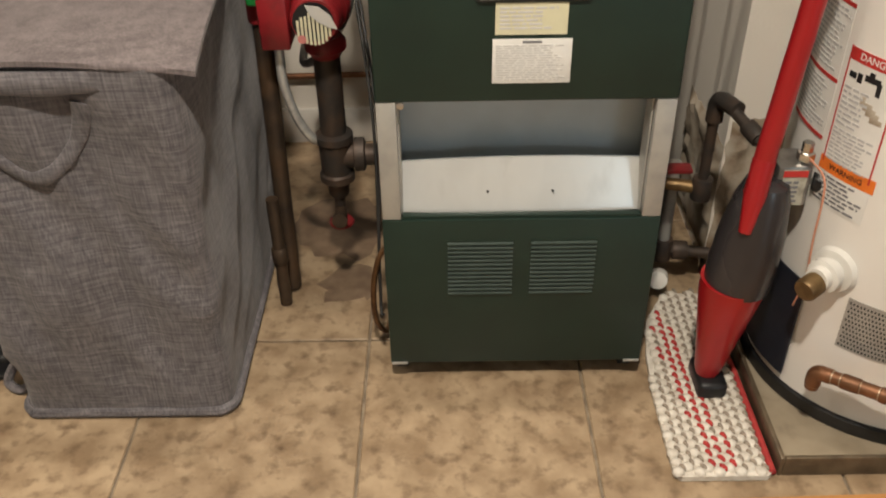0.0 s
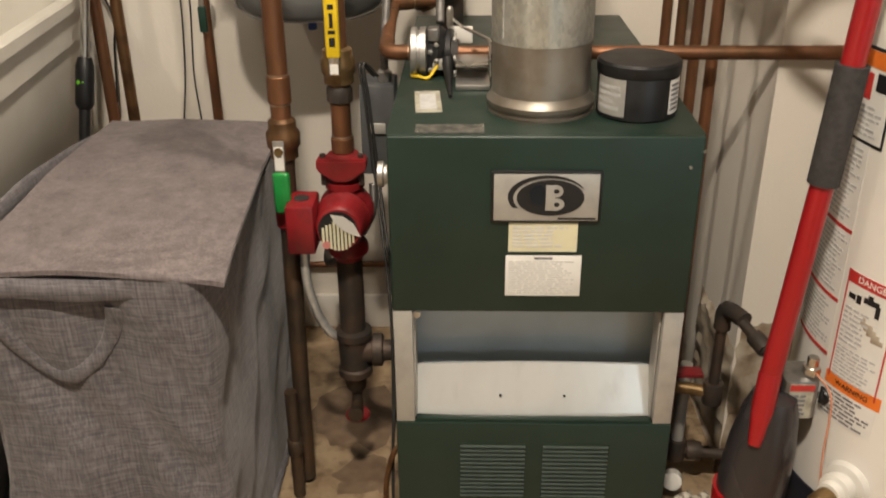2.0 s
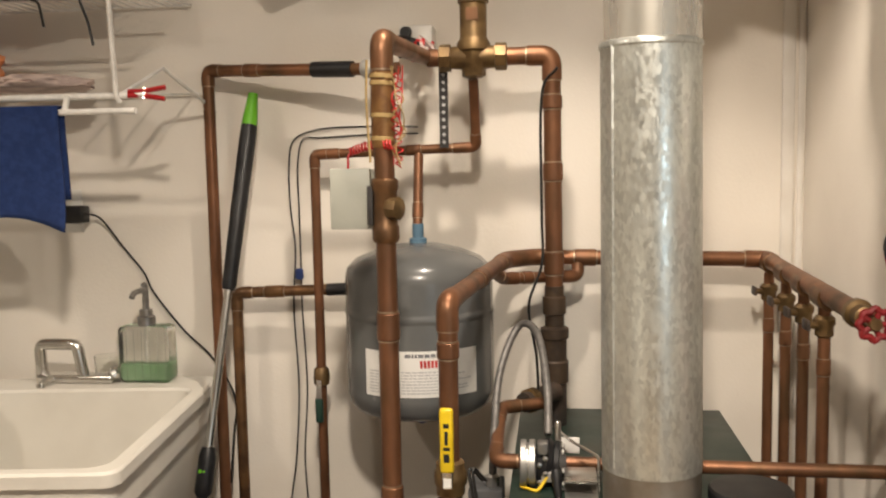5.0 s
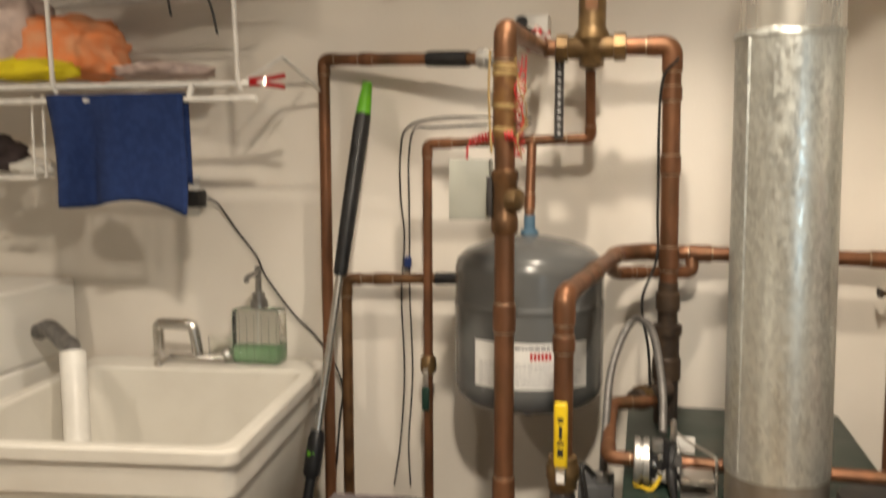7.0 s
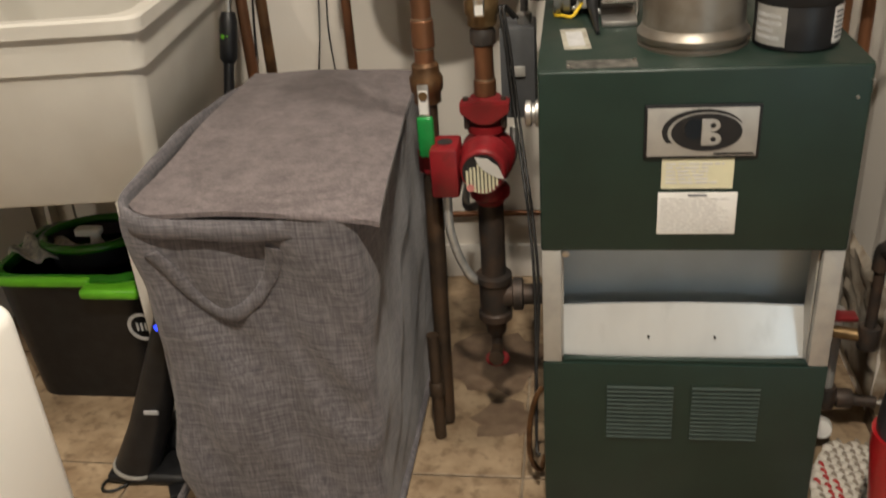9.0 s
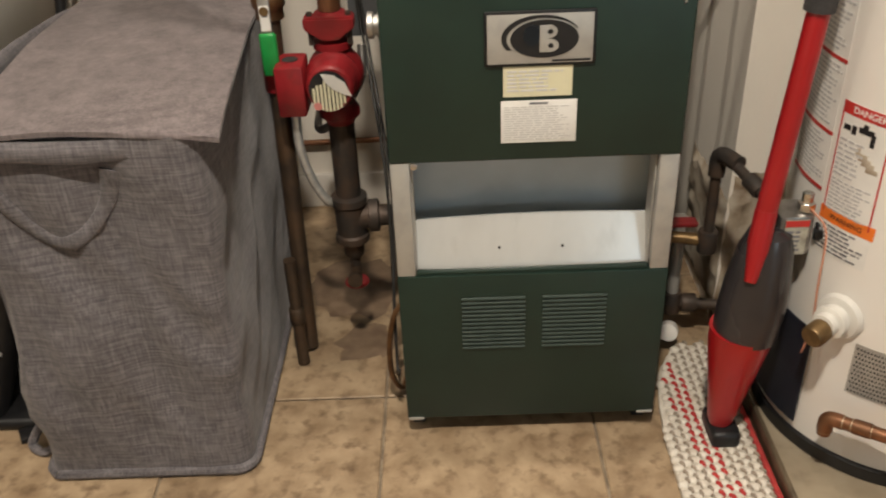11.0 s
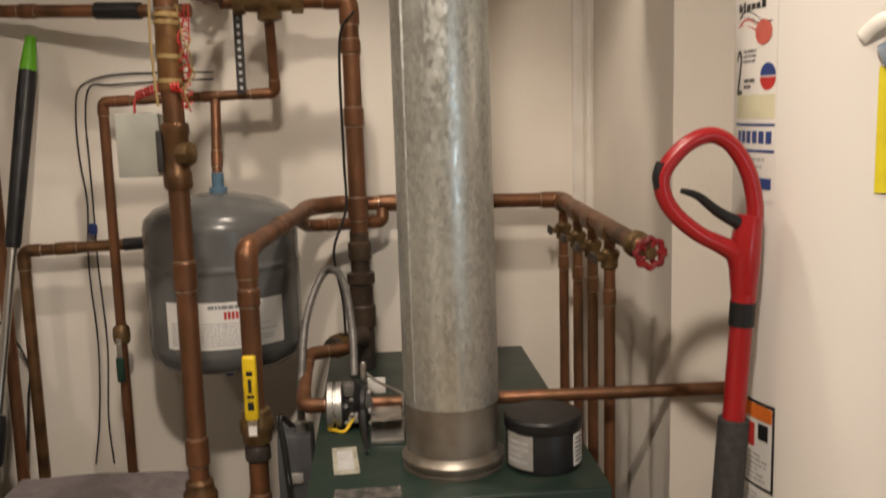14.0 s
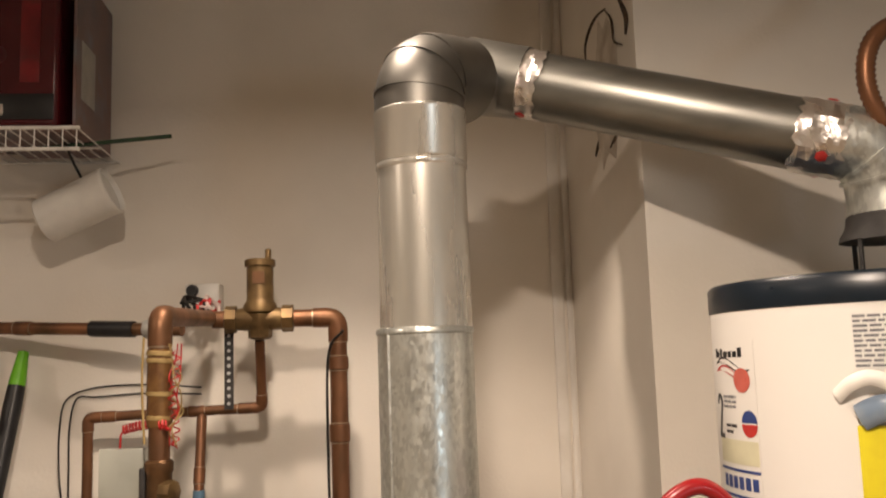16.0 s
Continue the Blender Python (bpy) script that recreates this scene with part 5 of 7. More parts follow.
part("border", sweep([(0.414, -0.24, 0.012), (0.413, -0.1, 0.013), (0.412, 0.0, 0.013), (0.403, 0.2, 0.012)], 0.006, 8), RUGRED, rug, "red edge cord")

# ---- stick vacuum ----
vac = thing("stick_vacuum", (0.345, -0.03, 0.012), "red upright stick vacuum with loop handle leaning on the water heater", "vacuum cleaner")
A0, A1 = Vector((0.345, -0.035, 0.03)), Vector((0.413, -0.035, 1.17))
ax = (A1 - A0).normalized()
at = lambda z: A0 + ax * ((z - A0.z) / ax.z)
part("nozzle", box((0.325, -0.075, 0.014), (0.378, 0.01, 0.050), 0.010, 3), BLACKRUB, vac, "black swivel nozzle")
part("motor_housing", lathe([(0.018, 0.045), (0.024, 0.06), (0.030, 0.10), (0.044, 0.18), (0.053, 0.235), (0.055, 0.262)], A0 - ax * 0.03, ax, 28), REDPLASTIC, vac)
part("dust_cup", lathe([(0.0545, 0.255), (0.0555, 0.27), (0.056, 0.30), (0.053, 0.36), (0.044, 0.425), (0.034, 0.455), (0.020, 0.462)], A0 - ax * 0.03 + Vector((0.003, 0, 0)), ax + Vector((0.012, 0, 0)), 28), SMOKED, vac, "smoked translucent dust cup")
part("cup_spine", sweep([at(0.385) + Vector((-0.022, -0.040, 0)), at(0.44) + Vector((-0.015, -0.024, 0)), at(0.50) + Vector((-0.011, -0.010, 0))], 0.018, 14, radius=lambda q: 0.010 + 0.008 * min(1, q * 2)), REDPLASTIC, vac)
part("tube", rod(at(0.44) + Vector((-0.013, -0.012, 0)), at(0.825), 0.0168, 20), REDPLASTIC, vac)
part("foam_grip", rod(at(0.815), at(0.985), 0.0225, 20), FOAM, vac, "charcoal foam grip")
part("upper_tube", rod(at(0.98), at(1.13), 0.0165, 20), REDPLASTIC, vac)
part("joint", rod(at(1.125), at(1.16), 0.0185, 20), BLACKRUB, vac)
g = Vector((0, -0.035, 0))
hd = [(0.412, 1.155), (0.416, 1.195), (0.421, 1.235), (0.426, 1.270), (0.4265, 1.300), (0.419, 1.337), (0.405, 1.367), (0.385, 1.390), (0.360, 1.400), (0.331, 1.391), (0.305, 1.368), (0.291, 1.342), (0.296, 1.313), (0.315, 1.286), (0.347, 1.260), (0.376, 1.245), (0.400, 1.230), (0.412, 1.205)]
part("loop_handle", sweep(spline([g + Vector((x, 0, z)) for x, z in hd], 6), 0.0125, 16, radius=lambda q: 0.0118 + 0.0062 * (math.exp(-(q / 0.13) ** 2) + math.exp(-((1 - q) / 0.09) ** 2))), REDPLASTIC, vac, "", 60)
part("handle_web", sweep(spline([g + Vector((0.413, 0, 1.172)), g + Vector((0.413, 0, 1.21)), g + Vector((0.415, 0, 1.245)), g + Vector((0.420, 0, 1.285))], 6), 0.020, 16, radius=lambda q: 0.018 + 0.004 * math.sin(q * 3.14)), REDPLASTIC, vac)
part("trigger", sweep(spline([g + Vector((0.318, -0.002, 1.324)), g + Vector((0.343, -0.002, 1.315)), g + Vector((0.372, -0.002, 1.292)), g + Vector((0.402, -0.002, 1.275))], 6), 0.008, 10, radius=lambda q: 0.004 + 0.006 * q), BLACKRUB, vac, "black trigger")
part("switch", sweep(spline([g + Vector((0.289, -0.003, 1.364)), g + Vector((0.283, -0.003, 1.345)), g + Vector((0.286, -0.003, 1.328))], 5), 0.007, 8), BLACKRUB, vac)

# ---- tub of filters on the boiler ----
pk = thing("black_tub", (0.147, 0.118, BT), "round black plastic tub with silver and white labels", "tub")
part("body", lathe([(0.058, 0.0), (0.061, 0.003), (0.061, 0.078), (0.060, 0.080)], (0.147, 0.118, BT), seg=36), BLACKRUB, pk)
part("lid", lathe([(0.0625, 0.066), (0.0635, 0.068), (0.0635, 0.082), (0.060, 0.086), (0.030, 0.088), (0.004, 0.088)], (0.147, 0.118, BT), seg=36), BLACKRUB, pk, "ribbed black lid")
part("silver_label", curved_patch(0.147, 0.118, 0.0612, -78, -26, BT + 0.008, BT + 0.064, 10), GREYPOST, pk, "silver printed label")
part("print", curved_bars(0.147, 0.118, 0.0618, -74, -32, BT + 0.014, BT + 0.056, 4, 21), PALEINK, pk)
part("label", curved_patch(0.147, 0.118, 0.0612, 40, 74, BT + 0.010, BT + 0.062, 8), PAPER, pk, "white printed label")
part("print", curved_bars(0.147, 0.118, 0.0618, 43, 71, BT + 0.014, BT + 0.058, 6, 22), INK, pk)

# ---- copper pipework ----
pipe_run("supply_pipe", [(-0.985, 0.88, 0.0), (-0.985, 0.88, 1.695), (-0.49, 0.74, 1.672)], 0.0143, "tall copper pipe against the back wall", COPPER, 0.024, ((1, 0.25, 0.04),))
part("insulation", rod((-0.70, 0.80, 1.682), (-0.60, 0.771, 1.677), 0.0185, 14), BLACKRUB, bpy.data.objects["supply_pipe"], "black foam sleeve")
part("clamp", lathe([(0.019, 0), (0.022, 0.004), (0.022, 0.02), (0.017, 0.024), (0.017, 0.05)], (-0.575, 0.764, 1.676), (1, -0.28, 0), 12), GREYPOST, bpy.data.objects["supply_pipe"])
pipe_run("short_branch_pipe", [(-0.932, 0.872, 0.0), (-0.932, 0.872, 1.150), (-0.60, 0.865, 1.162)], 0.0135, "copper pipe turning behind the expansion tank", COPPER_DARK, 0.03, ((1, 0.3, 0.05),))
part("sleeve", rod((-0.70, 0.868, 1.158), (-0.60, 0.865, 1.162), 0.0155, 12), BLACKRUB, bpy.data.objects["short_branch_pipe"])
CX, CY = -0.442, 0.285
mainp = pipe_run("main_riser", [(CX, CY, 0.80), (CX, CY, 1.675), (CX + 0.01, 0.74, 1.695)], 0.0178, "thick copper riser beside the hamper", COPPER, 0.034, ((0, 0.07, 0.05), (0, 0.43, 0.05)))
part("insulated_wrap", lathe([(0.0200, 0), (0.0215, 0.01), (0.0205, 0.05), (0.0220, 0.06), (0.0205, 0.10), (0.0205, 0.13)], (CX, CY, 1.49), (0, 0, 1), 14), material("amber_wrap", (0.24, 0.125, 0.045), (0.15, 0.07, 0.028), 0.4, scale=40, metal=0.4), mainp, "amber taped wrap")
for z in (1.505, 1.545, 1.600, 1.612):
    part("tape_band", lathe([(0.0212, -0.004), (0.0224, -0.003), (0.0224, 0.003), (0.0212, 0.004)], (CX, CY, z), (0.06, 0.03, 1), 14), ROSEWIRE, mainp, "tan tape band")
part("flow_valve", lathe([(0.0205, 0), (0.024, 0.006), (0.024, 0.028), (0.0215, 0.032), (0.0215, 0.090), (0.024, 0.094), (0.024, 0.108), (0.0205, 0.112)], (CX, CY, 1.325), (0, 0, 1), 14), COPPER_DARK, mainp)
part("flow_valve_boss", lathe([(0.018, 0), (0.020, 0.005), (0.020, 0.022), (0.012, 0.026)], (CX + 0.008, CY - 0.01, 1.385), (1, -0.4, 0), 8), BRASS, mainp, "brass valve boss")
part("box_bracket", box((CX - 0.031, CY - 0.01, 1.355), (CX - 0.020, CY + 0.06, 1.425), 0.003), DARK, mainp)
# red coiled wire up the riser
pts = []
for k in range(110):
    f = k / 109
    pts.append((CX + 0.026 + 0.004 * math.sin(f * 9) + 0.0055 * math.cos(k * 0.62), CY - 0.012 + 0.006 * math.sin(k * 0.62), 1.455 + 0.16 * f))
solo("red_coil_wire", sweep(pts, 0.0013, 5), REDWIRE, (CX + 0.028, CY, 1.455), "coiled red control wire up the riser", "wire", "red wires")
pts = []
for k in range(110):
    f = k / 109
    pts.append((-0.514 + (CX + 0.02 + 0.514) * f, 0.335 + (CY - 0.03 - 0.335) * f + 0.007 * math.cos(k * 0.8), 1.484 + 0.010 * f + 0.006 * math.sin(f * 3.1) + 0.007 * math.sin(k * 0.8)))
solo("red_coil_wire", sweep([(-0.519, 0.338, 1.452), (-0.518, 0.337, 1.475)] + pts, 0.0022, 5), REDWIRE, (CX - 0.085, CY, 1.455), "coiled red control wire beside the junction box", "wire", "red wires")
for k in range(4):
    rr = random.Random(40 + k)
    line = [(CX + 0.030 + rr.uniform(-0.012, 0.012), CY - 0.014 + rr.uniform(-0.01, 0.01), 1.46 + 0.028 * j) for j in range(7)]
    cord("red_wire_strand", line, 0.0012, REDWIRE if k % 2 else ROSEWIRE, "loose thin control wire along the riser", "wire", "red wires")
cord("tan_wire", [(CX - 0.024, CY - 0.012, 1.64), (CX - 0.026, CY - 0.014, 1.58), (CX - 0.024, CY - 0.016, 1.52), (CX - 0.020, CY - 0.02, 1.465)], 0.0022, ROSEWIRE, "tan thermostat wire down the riser")
# lower part with green-handled valve
lowr = thing("riser_valve", (CX - 0.008, 0.27, 0.0), "brown iron riser with brass ball valve and green lever", "valve")
part("lower_pipe", rod((CX - 0.012, CY, 0.012), (CX, CY, 0.74), 0.0175, 16), RUSTPIPE, lowr)
part("valve_body", lathe([(0.018, 0), (0.025, 0.004), (0.025, 0.022), (0.030, 0.028), (0.031, 0.050), (0.025, 0.058), (0.025, 0.072), (0.019, 0.078)], (CX, CY, 0.732), (0, 0, 1), 12), COPPER_DARK, lowr)
part("lever", box((CX - 0.010, CY - 0.048, 0.715), (CX + 0.010, CY - 0.043, 0.782), 0.002), SATIN, lowr, "flat steel lever")
part("lever_stamp", box((CX - 0.008, CY - 0.0486, 0.728), (CX + 0.008, CY - 0.048, 0.772)), PAPER, lowr)
part("print", box((CX - 0.005, CY - 0.0491, 0.752), (CX + 0.005, CY - 0.0486, 0.762)), INK, lowr)
part("stem", rod((CX, CY - 0.02, 0.762), (CX, CY - 0.05, 0.762), 0.008, 10), BRASS, lowr)
part("grip", box((CX - 0.015, CY - 0.053, 0.646), (CX + 0.015, CY - 0.039, 0.724), 0.006, 3), GREENVINYL, lowr, "green vinyl lever grip")
part("clamp", lathe([(0.022, 0), (0.026, 0.004), (0.026, 0.04), (0.022, 0.044)], (CX, CY, 0.60), (0, 0, 1), 12), RED, lowr)
stub = thing("drain_stub", (-0.462, 0.235, 0.0), "short brown iron pipe stub with coupling above the floor", "pipe")
part("pipe", rod((-0.462, 0.235, 0.004), (-0.462, 0.238, 0.26), 0.0125, 14), RUSTPIPE, stub)
part("coupling", lathe([(0.014, 0), (0.0165, 0.003), (0.0165, 0.034), (0.014, 0.037)], (-0.462, 0.236, 0.11), (0, 0, 1), 12), RUSTPIPE, stub)
# top crossing line with regulator
pipe_run("crossing_line", [(-0.425, 0.74, 1.692), (-0.152, 0.74, 1.690), (-0.150, 0.735, 1.185)], 0.0195, "thick copper line dropping to the boiler", COPPER, 0.036, ((1, 0.20, 0.03), (1, 0.50, 0.04), (1, 0.90, 0.05)))
reg = thing("air_vent_valve", (-0.322, 0.74, 1.64), "cast brass air separator valve with tall cap", "valve")
part("body", lathe([(0.030, 0.012), (0.036, 0.016), (0.037, 0.030), (0.031, 0.040), (0.0295, 0.044), (0.0295, 0.118)], (-0.322, 0.74, 1.690), (0, 0, 1), 24), BRASS, reg)
part("cross_body", lathe([(0.021, -0.070), (0.023, -0.066), (0.026, -0.024), (0.029, 0.0), (0.026, 0.024), (0.023, 0.066), (0.021, 0.070)], (-0.322, 0.74, 1.691), (1, 0, 0), 20), BRASS, reg)
part("bottom_nut", lathe([(0.018, -0.044), (0.026, -0.040), (0.027, -0.018), (0.032, -0.012), (0.034, 0.012)], (-0.322, 0.74, 1.690), (0, 0, 1), 8), BRASS, reg)
part("cap", lathe([(0.030, 0.116), (0.034, 0.118), (0.034, 0.130), (0.031, 0.133)], (-0.322, 0.74, 1.690), (0, 0, 1), 24), BRASS, reg, "flat brass cap")
part("stem", lathe([(0.007, 0.130), (0.007, 0.154), (0.005, 0.157)], (-0.304, 0.74, 1.690), (0, 0, 1), 10), BRASS, reg)
for x in (-0.385, -0.262):
    part("union_nut", lathe([(0.022, -0.014), (0.030, -0.012), (0.030, 0.012), (0.022, 0.014)], (x, 0.74, 1.691), (1, 0, 0), 8), BRASS, reg)
part("plate", box((-0.335, 0.7085, 1.768), (-0.309, 0.7125, 1.794)), COPPER, reg, "small reddish name plate shown blank")
pipe_run("feed_line", [(-0.705, 0.805, 0.30), (-0.705, 0.805, 1.486), (-0.325, 0.80, 1.496), (-0.325, 0.755, 1.645)], 0.0112, "thin copper feed line to the expansion tank", COPPER, 0.02, ((1, 0.12, 0.03), (1, 0.62, 0.035), (1, 0.90, 0.03)))
pipe_run("tank_drop", [(-0.458, 0.802, 1.486), (-0.458, 0.76, 1.31)], 0.0112, "short copper drop into the expansion tank", COPPER, 0.02, ((0, 0.75, 0.035),))
fv = thing("feed_valve", (-0.705, 0.805, 0.87), "small brass ball valve with dark green lever", "valve")
part("body", lathe([(0.012, 0), (0.018, 0.004), (0.020, 0.02), (0.018, 0.04), (0.012, 0.046)], (-0.705, 0.805, 0.935), (0, 0, 1), 10), BRASS, fv)
part("lever", box((-0.711, 0.775, 0.90), (-0.699, 0.779, 0.955), 0.001), CHROME, fv)
part("grip", box((-0.714, 0.771, 0.852), (-0.696, 0.783, 0.91), 0.004), DEEPGREEN, fv, "dark green grip")
st = thing("pipe_strap", (-0.392, 0.755, 1.49), "black perforated steel hanger strap between two pipes", "strap")
part("band", box((-0.403, 0.760, 1.495), (-0.383, 0.763, 1.685)), DARK, st)
for k in range(11):
    part("hole", lathe([(0.004, 0), (0.004, 0.001)], (-0.393, 0.7598, 1.508 + k * 0.0165), (0, -1, 0), 8), PALEINK, st)
# return pipe with pump
RX, RY = -0.337, 0.29
ret = pipe_run("return_pipe", [(RX, RY, 0.745), (RX, RY, 1.218), (-0.262, 0.80, 1.236), (-0.20, 0.862, 1.236), (0.334, 0.862, 1.228), (0.334, 0.20, 1.208)], 0.0175, "copper return main with soldered elbows", COPPER, 0.034, ((0, 0.03, 0.03), (0, 0.82, 0.03), (1, 0.5, 0.04), (3, 0.1, 0.03), (3, 0.23, 0.05)))
pipe_run("bypass_pipe", [(-0.285, 0.645, 1.230), (-0.262, 0.745, 1.200), (-0.095, 0.85, 1.192), (-0.095, 0.862, 1.235)], 0.0130, "small copper bypass loop", COPPER, 0.022, ((1, 0.3, 0.025), (1, 0.8, 0.025)))
yv = thing("isolation_valve", (RX, RY, 0.86), "brass ball valve with yellow vinyl lever", "valve")
part("body", lathe([(0.019, 0), (0.026, 0.004), (0.026, 0.018), (0.030, 0.024), (0.030, 0.044), (0.026, 0.050), (0.026, 0.062), (0.019, 0.066)], (RX, RY, 0.868), (0, 0, 1), 12), BRASS, yv)
part("lever", box((RX - 0.009, RY - 0.046, 0.895), (RX + 0.009, RY - 0.041, 0.95), 0.002), CHROME, yv)
part("grip", box((RX - 0.012, RY - 0.051, 0.925), (RX + 0.012, RY - 0.037, 1.040), 0.005, 3), YELLOW, yv, "yellow vinyl grip with dark print")
for z0, z1, w in ((0.945, 0.960, 0.005), (0.966, 0.972, 0.006), (0.976, 1.000, 0.003), (1.006, 1.014, 0.005)):
    part("print", box((RX - w, RY - 0.0514, z0), (RX + w, RY - 0.051, z1)), BLACKINK, yv)
part("lever_stamp", box((RX - 0.007, RY - 0.0465, 0.898), (RX + 0.007, RY - 0.046, 0.915)), PAPER, yv)
part("lower_nut", lathe([(0.020, 0), (0.023, 0.003), (0.023, 0.026), (0.020, 0.03)], (RX, RY, 0.836), (0, 0, 1), 8), IRON, yv)
# circulator pump
pump = thing("circulator_pump", (RX, RY, 0.53), "red cast iron circulator pump with peeling label", "pump")
part("upper_flange", lathe([(0.021, 0.200), (0.028, 0.197), (0.035, 0.180), (0.035, 0.166), (0.024, 0.162), (0.024, 0.150), (0.036, 0.147), (0.036, 0.134), (0.026, 0.128)], (RX, RY, 0.545), (0, 0, 1), 16), RED, pump)
ears = prism([(-0.044, 0.742), (0.044, 0.742), (0.044, 0.722), (0.014, 0.700), (-0.014, 0.700), (-0.044, 0.722)], -0.018, 0.018)
bmesh.ops.bevel(ears, geom=ears.edges[:], offset=0.003, segments=2, affect="EDGES")
bmesh.ops.translate(ears, verts=ears.verts[:], vec=(RX, RY - 0.022, 0))
part("flange_plate", ears, RED, pump)
for dx in (-0.034, 0.034):
    part("bolt", rod((RX + dx, RY - 0.022, 0.690), (RX + dx, RY - 0.022, 0.748), 0.0055, 6), IRON, pump)
part("volute", lathe([(0.030, -0.030), (0.046, -0.026), (0.051, -0.010), (0.051, 0.010), (0.044, 0.026), (0.02, 0.030)], (RX, RY, 0.630), (0, -1, 0), 28), RED, pump, "", 50)
part("motor_can", lathe([(0.048, 0.0), (0.049, 0.008), (0.044, 0.014), (0.043, 0.055), (0.041, 0.062), (0.038, 0.065), (0.002, 0.065)], (RX - 0.002, RY - 0.026, 0.632), (0, -1, 0), 28), RED, pump)
part("name_plate", lathe([(0.0345, 0.0), (0.0345, 0.0014)], (RX - 0.004, RY - 0.0912, 0.632), (0, -1, 0), 28), BLACKINK, pump, "black printed disc, half peeled")
bm = bmesh.new()
for k in range(9):
    x = RX - 0.032 + k * 0.0066
    h = 0.030 * math.sqrt(max(0.05, 1 - ((k - 4) / 4.6) ** 2))
    box((x, RY - 0.0938, 0.622 - h), (x + 0.004, RY - 0.0926, 0.622 + h * (0.9 - 0.07 * (k % 3))), bm=bm)
part("print", bm, CREAM, pump)
bm = bmesh.new()
cv = [(-0.014, 0.037), (0.008, 0.034), (0.026, 0.020), (0.037, -0.008), (0.022, -0.004), (0.004, 0.006), (-0.008, 0.018)]
vv = [bm.verts.new((RX + x, RY - 0.0955 - 0.006 * (k in (0, 1, 2)), 0.628 + z)) for k, (x, z) in enumerate(cv)]
bm.faces.new(vv)
r = bmesh.ops.extrude_face_region(bm, geom=bm.faces[:])
bmesh.ops.translate(bm, verts=[v for v in r["geom"] if isinstance(v, bmesh.types.BMVert)], vec=(0, -0.0008, 0))
part("peeled_corner", bm, PAPER, pump, "white peeled label corner")
part("pink_spot", lathe([(0.0075, 0), (0.0075, 0.001)], (RX - 0.025, RY - 0.0942, 0.603), (0, -1, 0), 12), material("pink_ink", (0.6, 0.22, 0.2), None, 0.5), pump)
part("wiring_box", box((RX - 0.098, RY - 0.085, 0.578), (RX - 0.047, RY - 0.005, 0.672), 0.006, 2), RED, pump, "red wiring box")
part("box_knockout", lathe([(0.014, 0), (0.014, 0.0015)], (RX - 0.073, RY - 0.045, 0.672), (0, 0, 1), 14), DARK, pump)
part("lower_flange", lathe([(0.030, 0.010), (0.038, 0.0), (0.038, -0.014), (0.030, -0.022), (0.026, -0.030)], (RX, RY, 0.562), (0, 0, 1), 16), RED, pump)
# iron tee under the pump
tee = thing("iron_tee", (RX, RY, 0.17), "black iron tee and pipe with drain cock under the pump", "pipe fitting")
part("pipe", rod((RX, RY, 0.37), (RX, RY, 0.545), 0.0245, 18), IRON, tee)
part("tee_body", lathe([(0.027, 0), (0.034, 0.004), (0.034, 0.018), (0.030, 0.022), (0.031, 0.085), (0.036, 0.090), (0.036, 0.104), (0.028, 0.108)], (RX, RY, 0.270), (0, 0, 1), 18), IRON, tee)
part("tee_branch", lathe([(0.026, 0.0), (0.026, 0.035), (0.033, 0.037), (0.033, 0.055), (0.027, 0.058)], (RX, RY, 0.326), (1, 0.05, 0), 18), IRON, tee)
part("branch_pipe", rod((RX + 0.05, RY, 0.326), (-0.232, RY + 0.005, 0.326), 0.021, 18), IRON, tee)
part("reducer", lathe([(0.014, 0), (0.020, 0.008), (0.022, 0.03), (0.029, 0.04)], (RX, RY, 0.232), (0, 0, 1), 14), IRON, tee)
part("drain_cock", rod((RX, RY, 0.20), (RX + 0.002, RY - 0.045, 0.205), 0.012, 14), RUSTPIPE, tee, "dark brown drain cock")
part("cock_mouth", lathe([(0.009, 0), (0.0155, 0.002), (0.0155, 0.012), (0.009, 0.013)], (RX + 0.002, RY - 0.042, 0.205), (0, -1, 0.1), 14), RUSTPIPE, tee)
part("cock_body", rod((RX, RY, 0.175), (RX, RY, 0.235), 0.011, 12), IRON, tee)
part("cock_wheel", lathe([(0.010, 0), (0.024, 0.001), (0.026, 0.005), (0.024, 0.009), (0.010, 0.010)], (RX, RY - 0.005, 0.168), (0, 0, 1), 14), RED, tee, "red wheel handle")
flex("pump_conduit", [(RX - 0.075, RY - 0.045, 0.578), (RX - 0.075, RY - 0.045, 0.50), (RX - 0.060, RY - 0.03, 0.42), (RX - 0.035, RY - 0.01, 0.365), (RX - 0.02, RY + 0.05, 0.35)], 0.0095, PALECOND, "silver ribbed conduit from the pump")
flex("pump_conduit", [(RX + 0.045, 0.35, 0.66), (RX + 0.04, 0.33, 0.60), (RX - 0.01, 0.34, 0.52), (RX - 0.06, 0.40, 0.47), (RX - 0.08, 0.6, 0.45)], 0.0085, STEELCOND, "grey ribbed conduit behind the pump")
rb = thing("relay_box", (-0.285, 0.45, 0.655), "dark grey metal relay box on the wall side of the boiler", "electrical box")
part("case", box((-0.318, 0.41, 0.655), (-0.252, 0.50, 0.832), 0.003), material("slate_box", (0.085, 0.088, 0.092), (0.07, 0.072, 0.075), 0.5, scale=20), rb)
part("connector", lathe([(0.012, 0), (0.014, 0.006), (0.014, 0.02), (0.010, 0.024)], (-0.272, 0.44, 0.832), (0, 0, 1), 8), SATIN, rb)
part("latch", box((-0.30, 0.402, 0.74), (-0.27, 0.41, 0.76), 0.002), GREYPOST, rb)
